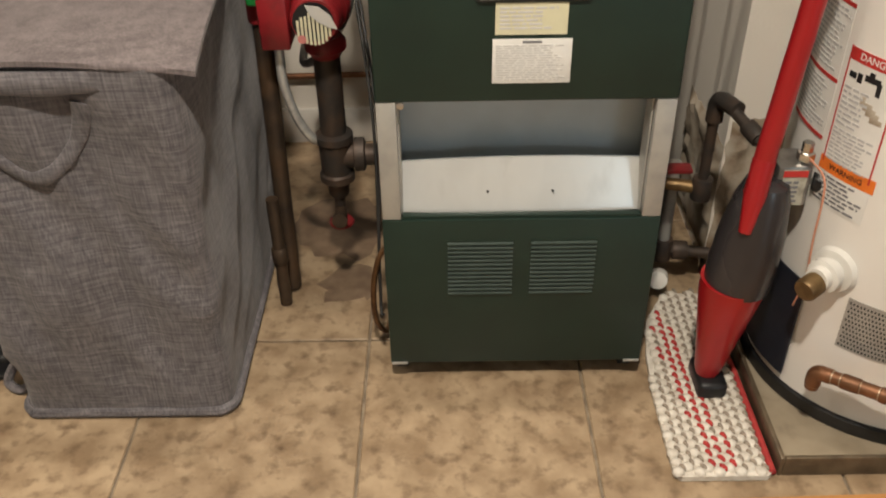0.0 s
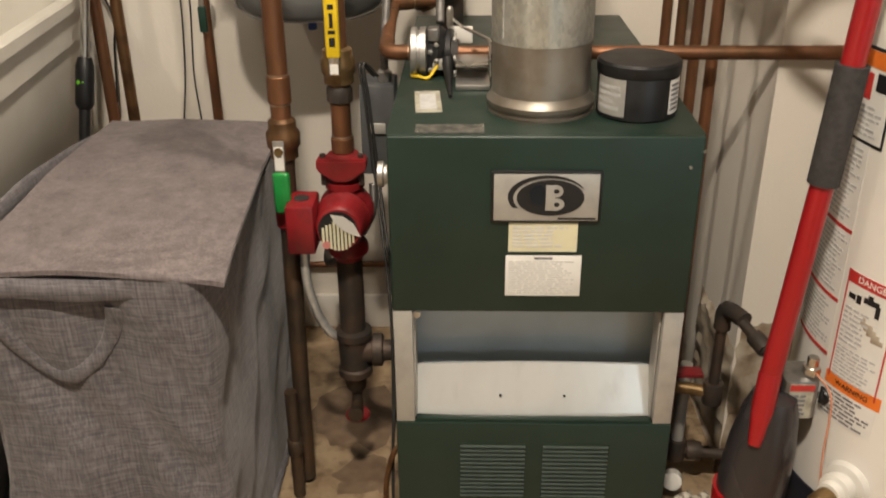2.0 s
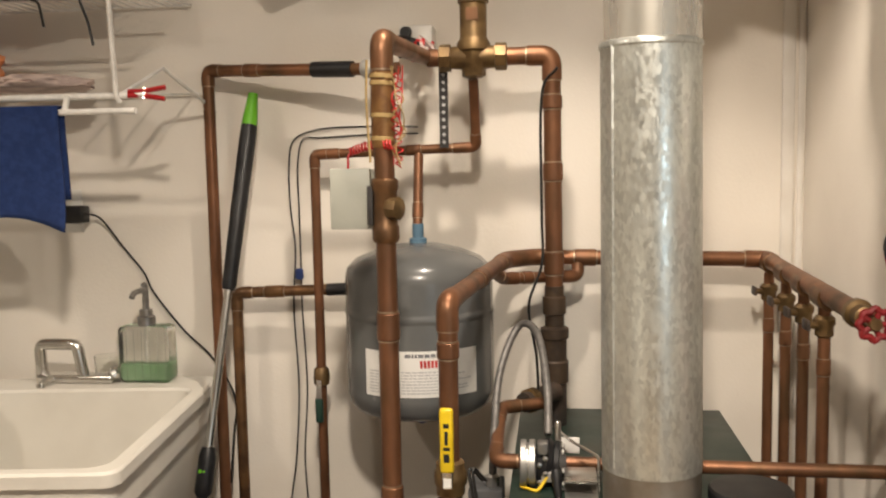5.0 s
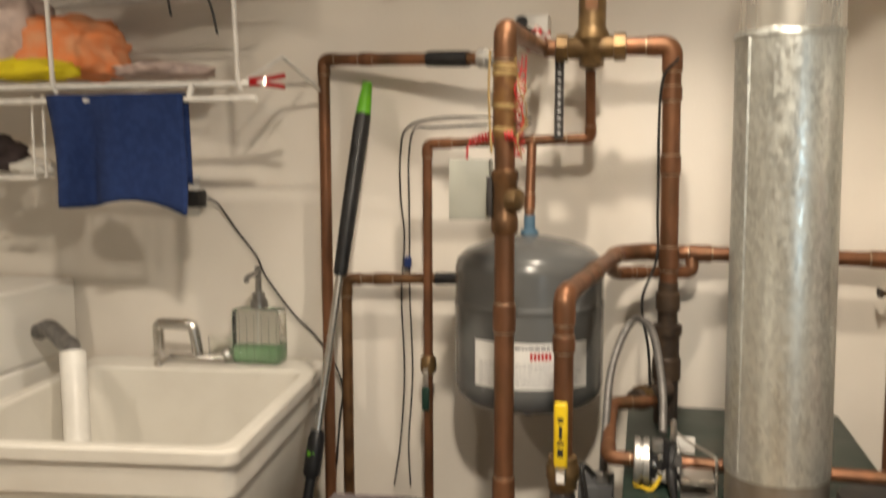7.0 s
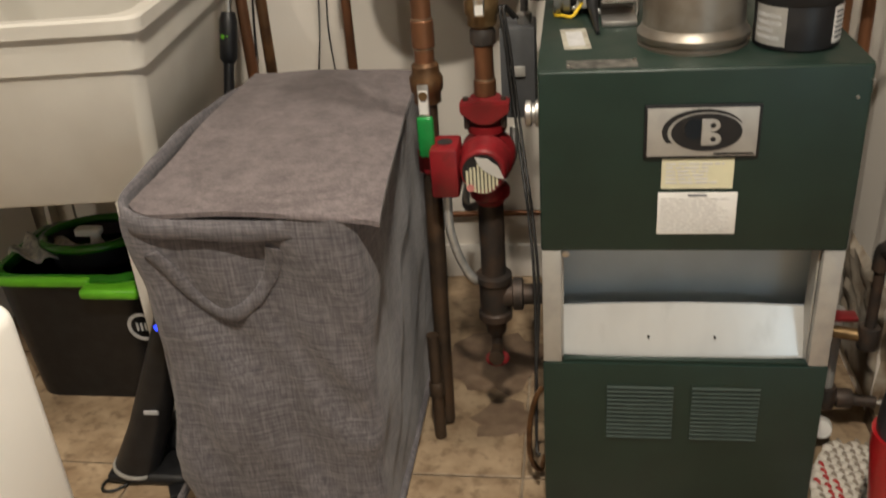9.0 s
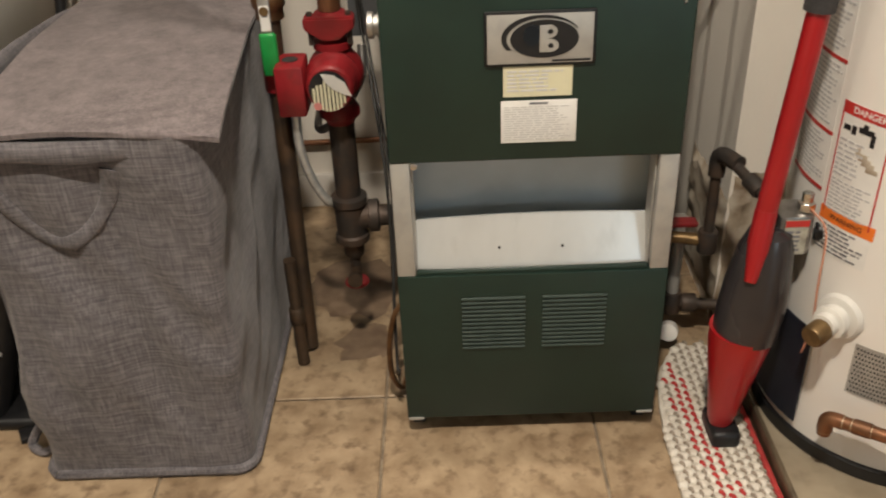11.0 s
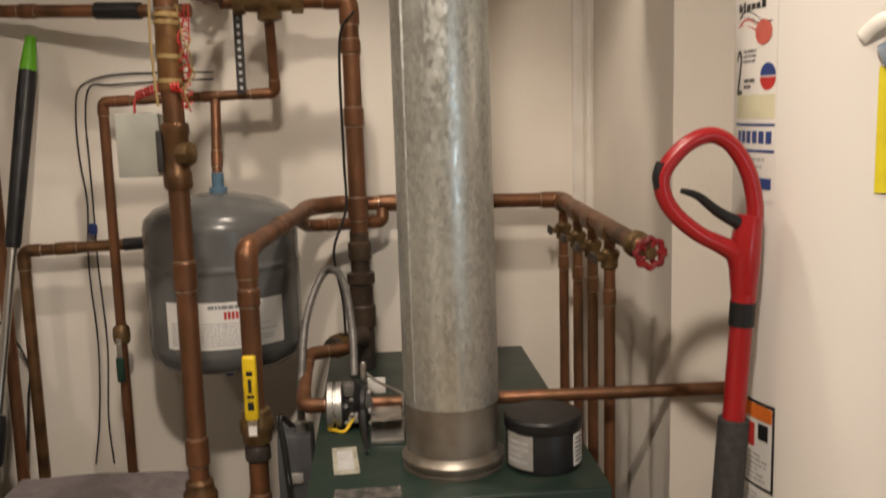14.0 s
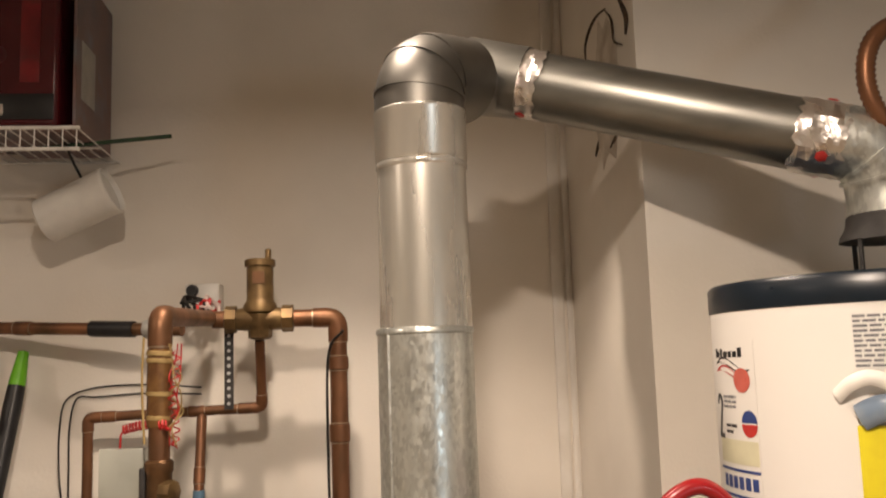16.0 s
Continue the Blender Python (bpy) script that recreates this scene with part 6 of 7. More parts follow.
flex("relay_conduit", [(-0.272, 0.44, 0.85), (-0.27, 0.46, 0.92), (-0.262, 0.56, 1.03), (-0.225, 0.62, 1.115), (-0.185, 0.56, 1.11), (-0.165, 0.44, 1.03), (-0.163, 0.38, 0.955)], 0.0085, DULLCOND, "grey flexible conduit arching over the boiler")
for k, dx in enumerate((0.0, 0.007)):
    cord("black_cable", [(-0.290 + dx, 0.43, 0.845), (-0.315 + dx, 0.42, 0.87), (-0.305 + dx, 0.40, 0.80), (-0.288 + dx, 0.36, 0.66), (-0.262 + dx, 0.26, 0.50), (-0.252 + dx, 0.20, 0.38), (-0.250, 0.12, 0.22), (-0.248, 0.06, 0.12), (-0.242, 0.03, 0.14)], 0.0030, YARN, "black cable down the boiler side", "cable", "boiler cables")
# boiler side gauge
sg = thing("side_gauge", (-0.24, 0.10, 0.76), "small chrome round fitting on the boiler side", "gauge")
part("disc", lathe([(0.022, 0), (0.022, 0.008), (0.016, 0.010), (0.016, 0.014), (0.021, 0.016), (0.021, 0.024), (0.012, 0.026)], (-0.2305, 0.10, 0.775), (-1, 0, 0), 24), SATIN, sg)
cord("copper_line", [(-0.236, 0.14, 0.04), (-0.246, 0.11, 0.03), (-0.262, 0.09, 0.08), (-0.262, 0.085, 0.16), (-0.250, 0.09, 0.22), (-0.236, 0.10, 0.24)], 0.0055, COPPER_DARK, "thin bent copper line low on the boiler side", "pipe")
pipe_run("wall_line", [(-0.62, 0.915, 0.20), (-0.24, 0.915, 0.205)], 0.008, "thin copper line above the baseboard", COPPER)
# crossing pipe over the boiler with gauge assembly
pipe_run("crossover_pipe", [(-0.175, 0.60, 0.955), (-0.262, 0.56, 0.955), (-0.262, 0.385, 0.901), (0.58, 0.325, 0.914)], 0.0125, "thin copper pipe crossing over the boiler top into the wall", COPPER, 0.03, ((3 - 1, 0.99, 0.03),))
ga = thing("damper_motor", (-0.16, 0.37, BT), "silver and black round control head with yellow wire on the boiler", "control")
part("silver_ring", lathe([(0.038, 0), (0.043, 0.002), (0.043, 0.011), (0.037, 0.012), (0.037, 0.016), (0.043, 0.017), (0.043, 0.027), (0.034, 0.029)], (-0.214, 0.345, 0.912), (1, 0, 0), 28), SATIN, ga)
part("core", rod((-0.187, 0.350, 0.908), (-0.135, 0.358, 0.905), 0.030, 20), DARK, ga)
part("dial", lathe([(0.030, 0), (0.044, 0.002), (0.047, 0.010), (0.047, 0.022), (0.040, 0.030), (0.044, 0.034), (0.042, 0.042), (0.02, 0.044)], (-0.182, 0.366, 0.905), (1, -0.12, 0), 28), BLACKRUB, ga, "black round flange")
for a in range(0, 360, 60):
    part("flange_screw", lathe([(0.005, 0), (0.005, 0.004), (0.003, 0.005)], (-0.138, 0.361 + 0.034 * math.cos(radians(a)), 0.905 + 0.034 * math.sin(radians(a))), (1, -0.12, 0), 8), GREYPOST, ga)
part("pointer", sweep([(-0.150, 0.330, 0.905), (-0.147, 0.300, 0.886), (-0.144, 0.250, 0.879), (-0.141, 0.190, 0.876)], 0.008, 10, radius=lambda q: 0.011 - 0.008 * q), BLACKRUB, ga, "black tapered arm")
part("clip", box((-0.183, 0.318, 0.935), (-0.163, 0.345, 0.958), 0.004), STEELCOND, ga)
for k, z in enumerate((0.886, 0.902, 0.918, 0.930)):
    part("terminal_screw", lathe([(0.005, 0), (0.005, 0.003), (0.003, 0.004)], (-0.179 + 0.011 * (k % 2), 0.318, z), (0, -1, 0), 8), CHROME, ga)
part("terminal", box((-0.176, 0.318, 0.885), (-0.152, 0.335, 0.905), 0.003), GREYPOST, ga)
cord("yellow_wire", [(-0.208, 0.345, 0.89), (-0.212, 0.325, 0.875), (-0.200, 0.31, 0.865 + 0.012), (-0.182, 0.305, 0.876), (-0.165, 0.32, 0.895)], 0.0028, YELLOWWIRE, "yellow wire loop on the control head")
br = thing("wire_bracket", (-0.085, 0.32, BT), "bent bright steel rod bracket on the boiler top", "bracket")
part("rod_bent", sweep(arc_points([(-0.150, 0.36, 0.975), (-0.125, 0.35, 0.955), (-0.075, 0.29, 0.945), (-0.073, 0.285, 0.878), (-0.145, 0.31, 0.877)], 0.008), 0.0028, 8), CHROME, br)
part("stud", lathe([(0.006, 0), (0.006, 0.03), (0.003, 0.034)], (-0.145, 0.355, 0.955), (0, 0, 1), 8), CHROME, br)
part("tray", box((-0.134, 0.235, BT + 0.0005), (-0.076, 0.34, BT + 0.010), 0.002), SATIN, br, "bright steel channel")
part("tray_lid", box((-0.134, 0.260, BT + 0.034), (-0.078, 0.335, BT + 0.038), 0.001), CHROME, br)
part("tray_end", box((-0.134, 0.330, BT + 0.010), (-0.078, 0.335, BT + 0.034), 0.001), GREYPOST, br)
part("tag", box((-0.150, 0.395, 0.915), (-0.105, 0.400, 0.945), 0.001), PAPER, br, "small white tag")
# dark fittings where the thick line meets the boiler
df = thing("boiler_tapping", (-0.150, 0.735, BT), "dark iron fittings at the boiler top tapping", "pipe fitting")
part("nipple", rod((-0.150, 0.735, BT), (-0.150, 0.735, 0.965), 0.026, 18), IRON, df)
part("grimy_riser", rod((-0.150, 0.735, 1.08), (-0.150, 0.735, 1.185), 0.0215, 18), RUSTPIPE, df, "grimy dark brown riser pipe")
part("riser_coupling", lathe([(0.022, 0), (0.026, 0.003), (0.026, 0.040), (0.022, 0.043)], (-0.150, 0.735, 1.120), (0, 0, 1), 16), RUSTPIPE, df)
part("union", lathe([(0.024, 0), (0.031, 0.004), (0.031, 0.05), (0.027, 0.054), (0.027, 0.10), (0.032, 0.104), (0.032, 0.125), (0.022, 0.130)], (-0.150, 0.735, 0.965), (0, 0, 1), 14), RUSTPIPE, df)
part("side_valve", rod((-0.150, 0.70, 0.955), (-0.215, 0.60, 0.955), 0.021, 16), IRON, df)
part("side_nut", lathe([(0.020, 0), (0.027, 0.002), (0.027, 0.018), (0.020, 0.02)], (-0.195, 0.63, 0.955), (-0.5, -0.8, 0), 8), BRASS, df)
cord("sensor_cable", [(-0.140, 0.70, 1.66), (-0.174, 0.715, 1.60), (-0.176, 0.714, 1.35), (-0.176, 0.70, 1.24), (-0.205, 0.68, 1.15), (-0.190, 0.66, 1.05), (-0.185, 0.62, 0.98)], 0.003, YARN, "thin black sensor cable along the copper line")
# manifold
mv = thing("manifold_valve", (0.334, 0.16, 1.17), "brass gate valve with red wheel handle", "valve")
part("body", lathe([(0.019, 0), (0.024, 0.004), (0.024, 0.02), (0.018, 0.026), (0.018, 0.05), (0.010, 0.055), (0.010, 0.075)], (0.334, 0.245, 1.2095), (0, -1, -0.03), 12), BRASS, mv)
bm = bmesh.new()
wc = Vector((0.334, 0.155, 1.205))
ring = [wc + Vector((math.cos(2 * math.pi * k / 40) * (0.0225 + 0.0025 * math.cos(k * math.pi / 2.5)), 0, math.sin(2 * math.pi * k / 40) * (0.0225 + 0.0025 * math.cos(k * math.pi / 2.5)))) for k in range(41)]
sweep(ring, 0.0055, 8, bm)
for k in range(5):
    a = 2 * math.pi * k / 5
    rod(wc, wc + Vector((math.cos(a) * 0.0215, 0, math.sin(a) * 0.0215)), 0.0048, 8, bm)
part("wheel", bm, RED, mv, "red cast wheel handle")
part("hub", lathe([(0.011, -0.008), (0.012, 0.0), (0.009, 0.008)], wc, (0, -1, 0), 12), BRASS, mv)
for k, y in enumerate((0.838, 0.685, 0.548, 0.412)):
    t = pipe_run("zone_pipe", [(0.334, y, 0.0), (0.334, y, 1.20)], 0.0112, "thin copper zone pipe dropping from the manifold", COPPER, None, ((0, 0.90, 0.03),), group="zone pipes")
    part("tee", lathe([(0.0215, -0.028), (0.0215, 0.028)], (0.334, y, 1.222 - (0.862 - y) * 0.03), (0, 1, 0.03), 14), COPPER_DARK, t)
    part("valve_body", lathe([(0.012, 0), (0.017, 0.004), (0.017, 0.02), (0.020, 0.024), (0.020, 0.034), (0.014, 0.04)], (0.334, y, 1.135), (0, 0, 1), 8), BRASS, t, "brass zone valve")
    part("valve_stem", rod((0.334, y, 1.155), (0.302, y - 0.012, 1.160), 0.007, 8), BRASS, t)
    part("valve_handle", box((0.296, y - 0.030, 1.150), (0.303, y + 0.008, 1.170), 0.003), IRON, t)

# ---- wall boxes and wires ----
jb = thing("junction_box", (-0.51, 0.34, 1.346), "grey-green painted metal junction box clamped to the copper riser", "electrical box")
part("case", box((-0.546, 0.320, 1.348), (-0.475, 0.366, 1.453), 0.003), GREYBOX, jb)
part("cover", box((-0.548, 0.315, 1.346), (-0.473, 0.320, 1.455), 0.002), GREYBOX, jb)
sb = thing("control_switch", (-0.47, 0.90, 1.715), "white metal control box with black knob and loose wires", "switch")
part("case", box((-0.510, 0.87, 1.712), (-0.430, YW, 1.785), 0.004), WHITEPLASTIC, sb)
part("knob", lathe([(0.014, 0), (0.015, 0.003), (0.012, 0.014)], (-0.492, 0.87, 1.768), (0, -1, 0), 14), BLACKRUB, sb)
part("screw", lathe([(0.004, 0), (0.003, 0.003)], (-0.452, 0.87, 1.735), (0, -1, 0), 8), BLACKRUB, sb)
for k in range(6):
    rr = random.Random(k)
    base = Vector((-0.465 + rr.uniform(-0.015, 0.02), 0.82, 1.722))
    solo("loose_wire", sweep(spline([base + Vector((rr.uniform(-0.03, 0.03), rr.uniform(-0.05, 0.03), rr.uniform(-0.03, 0.03))) for _ in range(6)], 5), 0.0042, 6), (REDWIRE, YARN, CLOTHPINK)[k % 3], base, "tangled thin wires under the control box", "wire", "loose wires")
for k, dx in enumerate((0.0, 0.022)):
    cord("wall_wire", [(-0.46, 0.80, 1.545 - 0.015 * k), (-0.60, 0.925, 1.553 - 0.02 * k), (-0.72, 0.932, 1.550 - 0.022 * k), (-0.790 + dx, 0.934, 1.525), (-0.806 + dx, 0.935, 1.46), (-0.806 + dx, 0.935, 1.36), (-0.797 + dx * 0.6, 0.935, 1.25), (-0.806 + dx, 0.935, 1.10), (-0.800 + dx, 0.935, 0.90), (-0.812 + dx, 0.935, 0.72), (-0.83 + dx * 2, 0.935, 0.60)], 0.0021, YARN, "thin black wire pinned down the wall", "cable", "wall wires")
solo("wire_clip", lathe([(0.008, -0.014), (0.010, -0.008), (0.010, 0.010), (0.006, 0.014)], (-0.786, 0.925, 1.19), (0, 0, 1), 10), BLUEINK, (-0.786, 0.925, 1.176), "small blue wire nut on the wall wires", "wire nut")

# ---- mop pole ----
pole = thing("mop_pole", (-1.0, 0.43, 0.0), "telescopic mop pole with black grip and lime green tip", "mop")
PT, PB = Vector((-0.873, 0.885, 1.645)), Vector((-0.998, 0.43, 0.0))
pp = lambda z: PB.lerp(PT, z / PT.z)
pd = (PT - PB).normalized()
part("tip", lathe([(0.019, 0), (0.018, 0.02), (0.013, 0.07), (0.012, 0.085), (0.004, 0.088)], pp(1.555), pd, 16), LIME, pole, "lime green end cap")
part("grip", lathe([(0.014, 0), (0.017, 0.01), (0.019, 0.20), (0.020, 0.36), (0.019, 0.40)], pp(1.175), pd, 16), BLACKRUB, pole, "long black grip")
part("rod", rod(pp(0.80), pp(1.185), 0.0095, 14), CHROME, pole, "bright steel tube")
part("joint", lathe([(0.014, 0), (0.020, 0.01), (0.020, 0.09), (0.015, 0.11)], pp(0.72), pd, 14), BLACKRUB, pole)
part("button", box((-0.952, 0.625, 0.735), (-0.930, 0.645, 0.785), 0.006), LIME, pole, "lime green lock button")
part("lower_rod", rod(pp(0.0), pp(0.73), 0.012, 12), BLACKRUB, pole)

# ---- things on the sink ----
SZ = 0.932
fa = thing("faucet", (-1.367, 0.825, SZ), "worn chrome two-handle laundry faucet on the tub deck", "faucet")
part("base", box((-1.437, 0.8, SZ), (-1.237, 0.85, SZ + 0.022), 0.008, 3), CHROME, fa)
part("spout", sweep(arc_points([(-1.430, 0.825, SZ + 0.015), (-1.427, 0.815, SZ + 0.098), (-1.325, 0.81, SZ + 0.098), (-1.315, 0.815, SZ + 0.02)], 0.018), 0.014, 12), CHROME, fa)
part("outlet", sweep([(-1.397, 0.805, SZ + 0.012), (-1.4, 0.765, SZ + 0.005), (-1.402, 0.75, SZ - 0.06)], 0.011, 12), CHROME, fa)
part("handle", lathe([(0.010, 0), (0.016, 0.01), (0.018, 0.025), (0.010, 0.032)], (-1.247, 0.825, SZ + 0.015), (0.7, -0.3, 0.5), 12), CHROME, fa)
soap = thing("soap_dispenser", (-1.159, 0.847, SZ), "clear ribbed glass soap bottle with steel pump and green soap", "soap dispenser")
bm = box((-1.226, 0.814, SZ), (-1.094, 0.882, SZ + 0.142), 0.014, 3)
bt = part("bottle", bm, GLASS, soap)
part("soap_fill", box((-1.22, 0.82, SZ + 0.006), (-1.1, 0.876, SZ + 0.050), 0.010, 2), SOAP, soap, "green liquid soap")
for k in range(7):
    part("rib", rod((-1.220 + k * 0.020, 0.814, SZ + 0.01), (-1.220 + k * 0.020, 0.814, SZ + 0.13), 0.0014, 6), GLASS, bt)
part("collar", lathe([(0.022, 0), (0.022, 0.022), (0.016, 0.026), (0.016, 0.04)], (-1.159, 0.848, SZ + 0.140), (0, 0, 1), 16), STEELCOND, soap)
part("pump", sweep([(-1.159, 0.848, SZ + 0.175), (-1.159, 0.848, SZ + 0.235), (-1.159, 0.842, SZ + 0.245)], 0.008, 10), STEELCOND, soap, "steel pump neck")
part("nozzle", sweep([(-1.159, 0.85, SZ + 0.232), (-1.164, 0.797, SZ + 0.228), (-1.165, 0.787, SZ + 0.218)], 0.007, 8), STEELCOND, soap)
part("dip_tube", rod((-1.159, 0.848, SZ + 0.012), (-1.159, 0.848, SZ + 0.145), 0.003, 8), WHITEPLASTIC, soap)
cup = thing("glass_cup", (-1.273, 0.85, SZ), "small ribbed clear glass jar on the tub deck", "cup")
part("jar", lathe([(0.026, 0), (0.032, 0.004), (0.034, 0.06), (0.031, 0.06), (0.028, 0.008), (0.002, 0.007)], (-1.273, 0.86, SZ), (0, 0, 1), 16), GLASS, cup)
pv = thing("drain_hose_pipe", (-1.46, 0.52, 0.62), "white plastic drain pipe standing in the tub", "pipe")
part("tube", rod((-1.425, 0.46, 0.62), (-1.517, 0.585, 1.0), 0.030, 20), WHITEPLASTIC, pv)
part("hose", sweep(spline([(-1.517, 0.585, 0.990), (-1.540, 0.61, 1.008), (-1.575, 0.635, 1.012), (-1.610, 0.655, 1.028), (-1.645, 0.675, 1.035), (-1.69, 0.70, 1.02)], 6), 0.022, 12), DULLCOND, pv, "dark grey drain hose")
plug = thing("wall_plug", (-1.372, 0.92, 1.33), "black plug in a wall outlet with a long cord", "plug")
part("adapter", box((-1.41, 0.885, 1.325), (-1.335, 0.930, 1.370), 0.006), BLACKRUB, plug)
part("outlet_plate", box((-1.43, 0.932, 1.30), (-1.36, YW, 1.41), 0.002), WHITEPLASTIC, plug)
cord("plug_cord", [(-1.335, 0.90, 1.35), (-1.30, 0.915, 1.335), (-1.252, 0.93, 1.262), (-1.20, 0.932, 1.195), (-1.175, 0.932, 1.142), (-1.10, 0.932, 1.045), (-1.037, 0.932, 0.985), (-0.985, 0.91, 0.93), (-0.955, 0.90, 0.86), (-0.965, 0.90, 0.78), (-0.97, 0.88, 0.66)], 0.0028, YARN, "black power cord hanging along the wall")

# ---- washing machine beside the tub ----
wm = thing("washing_machine", (-1.92, 0.60, 0), "white enamelled washing machine beside the tub", "washing machine")
part("cabinet", box((-2.35, 0.22, 0.0), (-1.72, 0.90, 0.93), 0.012, 3), APPLIANCE, wm)
part("console", box((-2.35, 0.48, 0.93), (-1.72, 0.90, 1.13), 0.012, 3), APPLIANCE, wm)

# ---- dryer with open door ----
dr = thing("clothes_dryer", (-1.05, -1.5, 0), "white enamelled clothes dryer with its door standing open", "dryer")
part("cabinet", box((-1.40, -1.75, 0.0), (-0.735, -1.06, 0.90), 0.014, 3), APPLIANCE, dr)
part("door", box((-0.80, -1.055, 0.578), (-0.708, -0.588, 0.850), 0.022, 4), APPLIANCE, dr, "white door with rounded corners")

# ---- bucket under the sink ----
bk = thing("mop_bucket", (-1.33, 0.43, 0), "black spin-mop bucket with lime green rim and foot pedal", "bucket")
def rrect(bm, cx, cy, hx, hy, r, z, n=6):
    pts = []
    for sx, sy, s in ((1, -1, -90), (1, 1, 0), (-1, 1, 90), (-1, -1, 180)):
        for k in range(n):
            a = radians(s + 90 * k / (n - 1))
            pts.append(bm.verts.new((cx + sx * (hx - r) + r * math.cos(a), cy + sy * (hy - r) + r * math.sin(a), z)))
    return pts
def rloft(rings):
    bm = bmesh.new()
    rs = [rrect(bm, *r) for r in rings]
    n = len(rs[0])
    for a, b in zip(rs, rs[1:]):
        for k in range(n):
            bm.faces.new((a[k], a[(k + 1) % n], b[(k + 1) % n], b[k]))
    bm.faces.new(rs[0])
    bm.faces.new(rs[-1])
    return bm
bcx, bcy = -1.300, 0.475
part("tub", rloft([(bcx, bcy, 0.165, 0.130, 0.06, 0.0), (bcx, bcy, 0.182, 0.142, 0.06, 0.30), (bcx, bcy, 0.186, 0.146, 0.06, 0.315), (bcx, bcy, 0.176, 0.136, 0.06, 0.315), (bcx, bcy, 0.166, 0.128, 0.06, 0.17)]), BLACKRUB, bk)
part("rim", rloft([(bcx, bcy, 0.190, 0.150, 0.07, 0.312), (bcx, bcy, 0.192, 0.152, 0.07, 0.332), (bcx, bcy, 0.172, 0.132, 0.06, 0.336), (bcx, bcy, 0.170, 0.130, 0.06, 0.312)]), RIMGREEN, bk, "green rim")
part("front_strip", box((bcx - 0.160, bcy - 0.158, 0.316), (bcx + 0.070, bcy - 0.138, 0.337), 0.007, 3), LIME, bk, "lime green front edge")
part("pedal", box((bcx + 0.055, bcy - 0.185, 0.300), (bcx + 0.190, bcy - 0.13, 0.325), 0.010, 3), LIME, bk, "lime green pedal")
part("basket", lathe([(0.100, 0.0), (0.112, 0.06), (0.108, 0.06), (0.094, 0.01), (0.002, 0.008)], (bcx + 0.01, bcy + 0.015, 0.30), (0, 0.12, 1), 30), BLACKRUB, bk, "dark wringer basket")
hoop = [Vector((bcx + 0.01 + 0.118 * math.cos(a), bcy + 0.02 + 0.112 * math.sin(a), 0.362 - 0.014 * math.sin(a))) for a in (2 * math.pi * k / 40 for k in range(41))]
part("basket_hoop", sweep(hoop, 0.011, 10), RIMGREEN, bk, "glossy green wringer hoop")
o1 = [(bcx + 0.160 + 0.036 * math.cos(radians(a)), 0.205 + 0.036 * math.sin(radians(a))) for a in range(40, 340, 12)]
o2 = [(bcx + 0.160 + 0.028 * math.cos(radians(a)), 0.205 + 0.028 * math.sin(radians(a))) for a in range(40, 340, 12)]
part("emblem", prism(o1 + o2[::-1], bcy - 0.1395, bcy - 0.1375), PALEINK, bk, "pale ring emblem")
for k in range(3):
    part("emblem_bar", box((bcx + 0.145 + k * 0.010, bcy - 0.1395, 0.195), (bcx + 0.150 + k * 0.010, bcy - 0.1375, 0.215)), PALEINK, bk)
bl = thing("spray_bottle", (-1.26, 0.45, 0.32), "white trigger spray head in the bucket", "spray bottle")
part("neck", lathe([(0.022, 0), (0.020, 0.03), (0.012, 0.045), (0.012, 0.06)], (-1.262, 0.445, 0.325), (0, 0, 1), 14), WHITEPLASTIC, bl)
part("head", box((-1.305, 0.43, 0.383), (-1.245, 0.46, 0.402), 0.006), WHITEPLASTIC, bl)
rg = bmesh.new()
for j in range(9):
    for i in range(13):
        rg.verts.new((-1.46 + i * 0.0125, 0.40 + j * 0.011, 0.352 + 0.012 * math.sin(i * 0.9 + j) + 0.010 * noise.noise(Vector((i * 0.5, j * 0.5, 0))) - 0.0016 * i))
rg.verts.ensure_lookup_table()
for j in range(8):
    for i in range(12):
        a = j * 13 + i
        rg.faces.new([rg.verts[q] for q in (a, a + 1, a + 14, a + 13)])
ex = bmesh.ops.extrude_face_region(rg, geom=rg.faces[:])
bmesh.ops.translate(rg, verts=[v for v in ex["geom"] if isinstance(v, bmesh.types.BMVert)], vec=(0, 0, 0.006))
solo("cleaning_rag", rg, material("plaid_rag", (0.55, 0.53, 0.48), (0.30, 0.30, 0.30), 0.95, scale=60), (-1.40, 0.44, 0.34), "crumpled pale checked rag in the bucket", "rag", angle=80)

# ---- black hand vacuum by the hamper ----
hv = thing("hand_vacuum", (-1.09, 0.11, 0), "black cordless hand vacuum leaning in its charging foot", "vacuum cleaner")
part("foot", box((-1.175, 0.05, 0.0), (-0.985, 0.20, 0.026), 0.012, 3), BLACKRUB, hv)
part("foot_back", box((-1.08, 0.13, 0.02), (-0.96, 0.22, 0.085), 0.02, 3), BLACKRUB, hv)
part("body", sweep([(-1.120, 0.085, 0.02), (-1.075, 0.10, 0.12), (-1.040, 0.113, 0.22), (-0.988, 0.122, 0.356), (-0.978, 0.126, 0.406)], 0.045, 16, radius=lambda q: 0.046 - 0.018 * q), BLACKRUB, hv)
part("led", lathe([(0.006, 0), (0.006, 0.002)], (-1.0, 0.090, 0.366), (-0.3, -1, 0.2), 10), BLUELED, hv, "small blue light")
part("marking", box((-1.060, 0.066, 0.175), (-1.030, 0.070, 0.183)), PALEINK, hv)
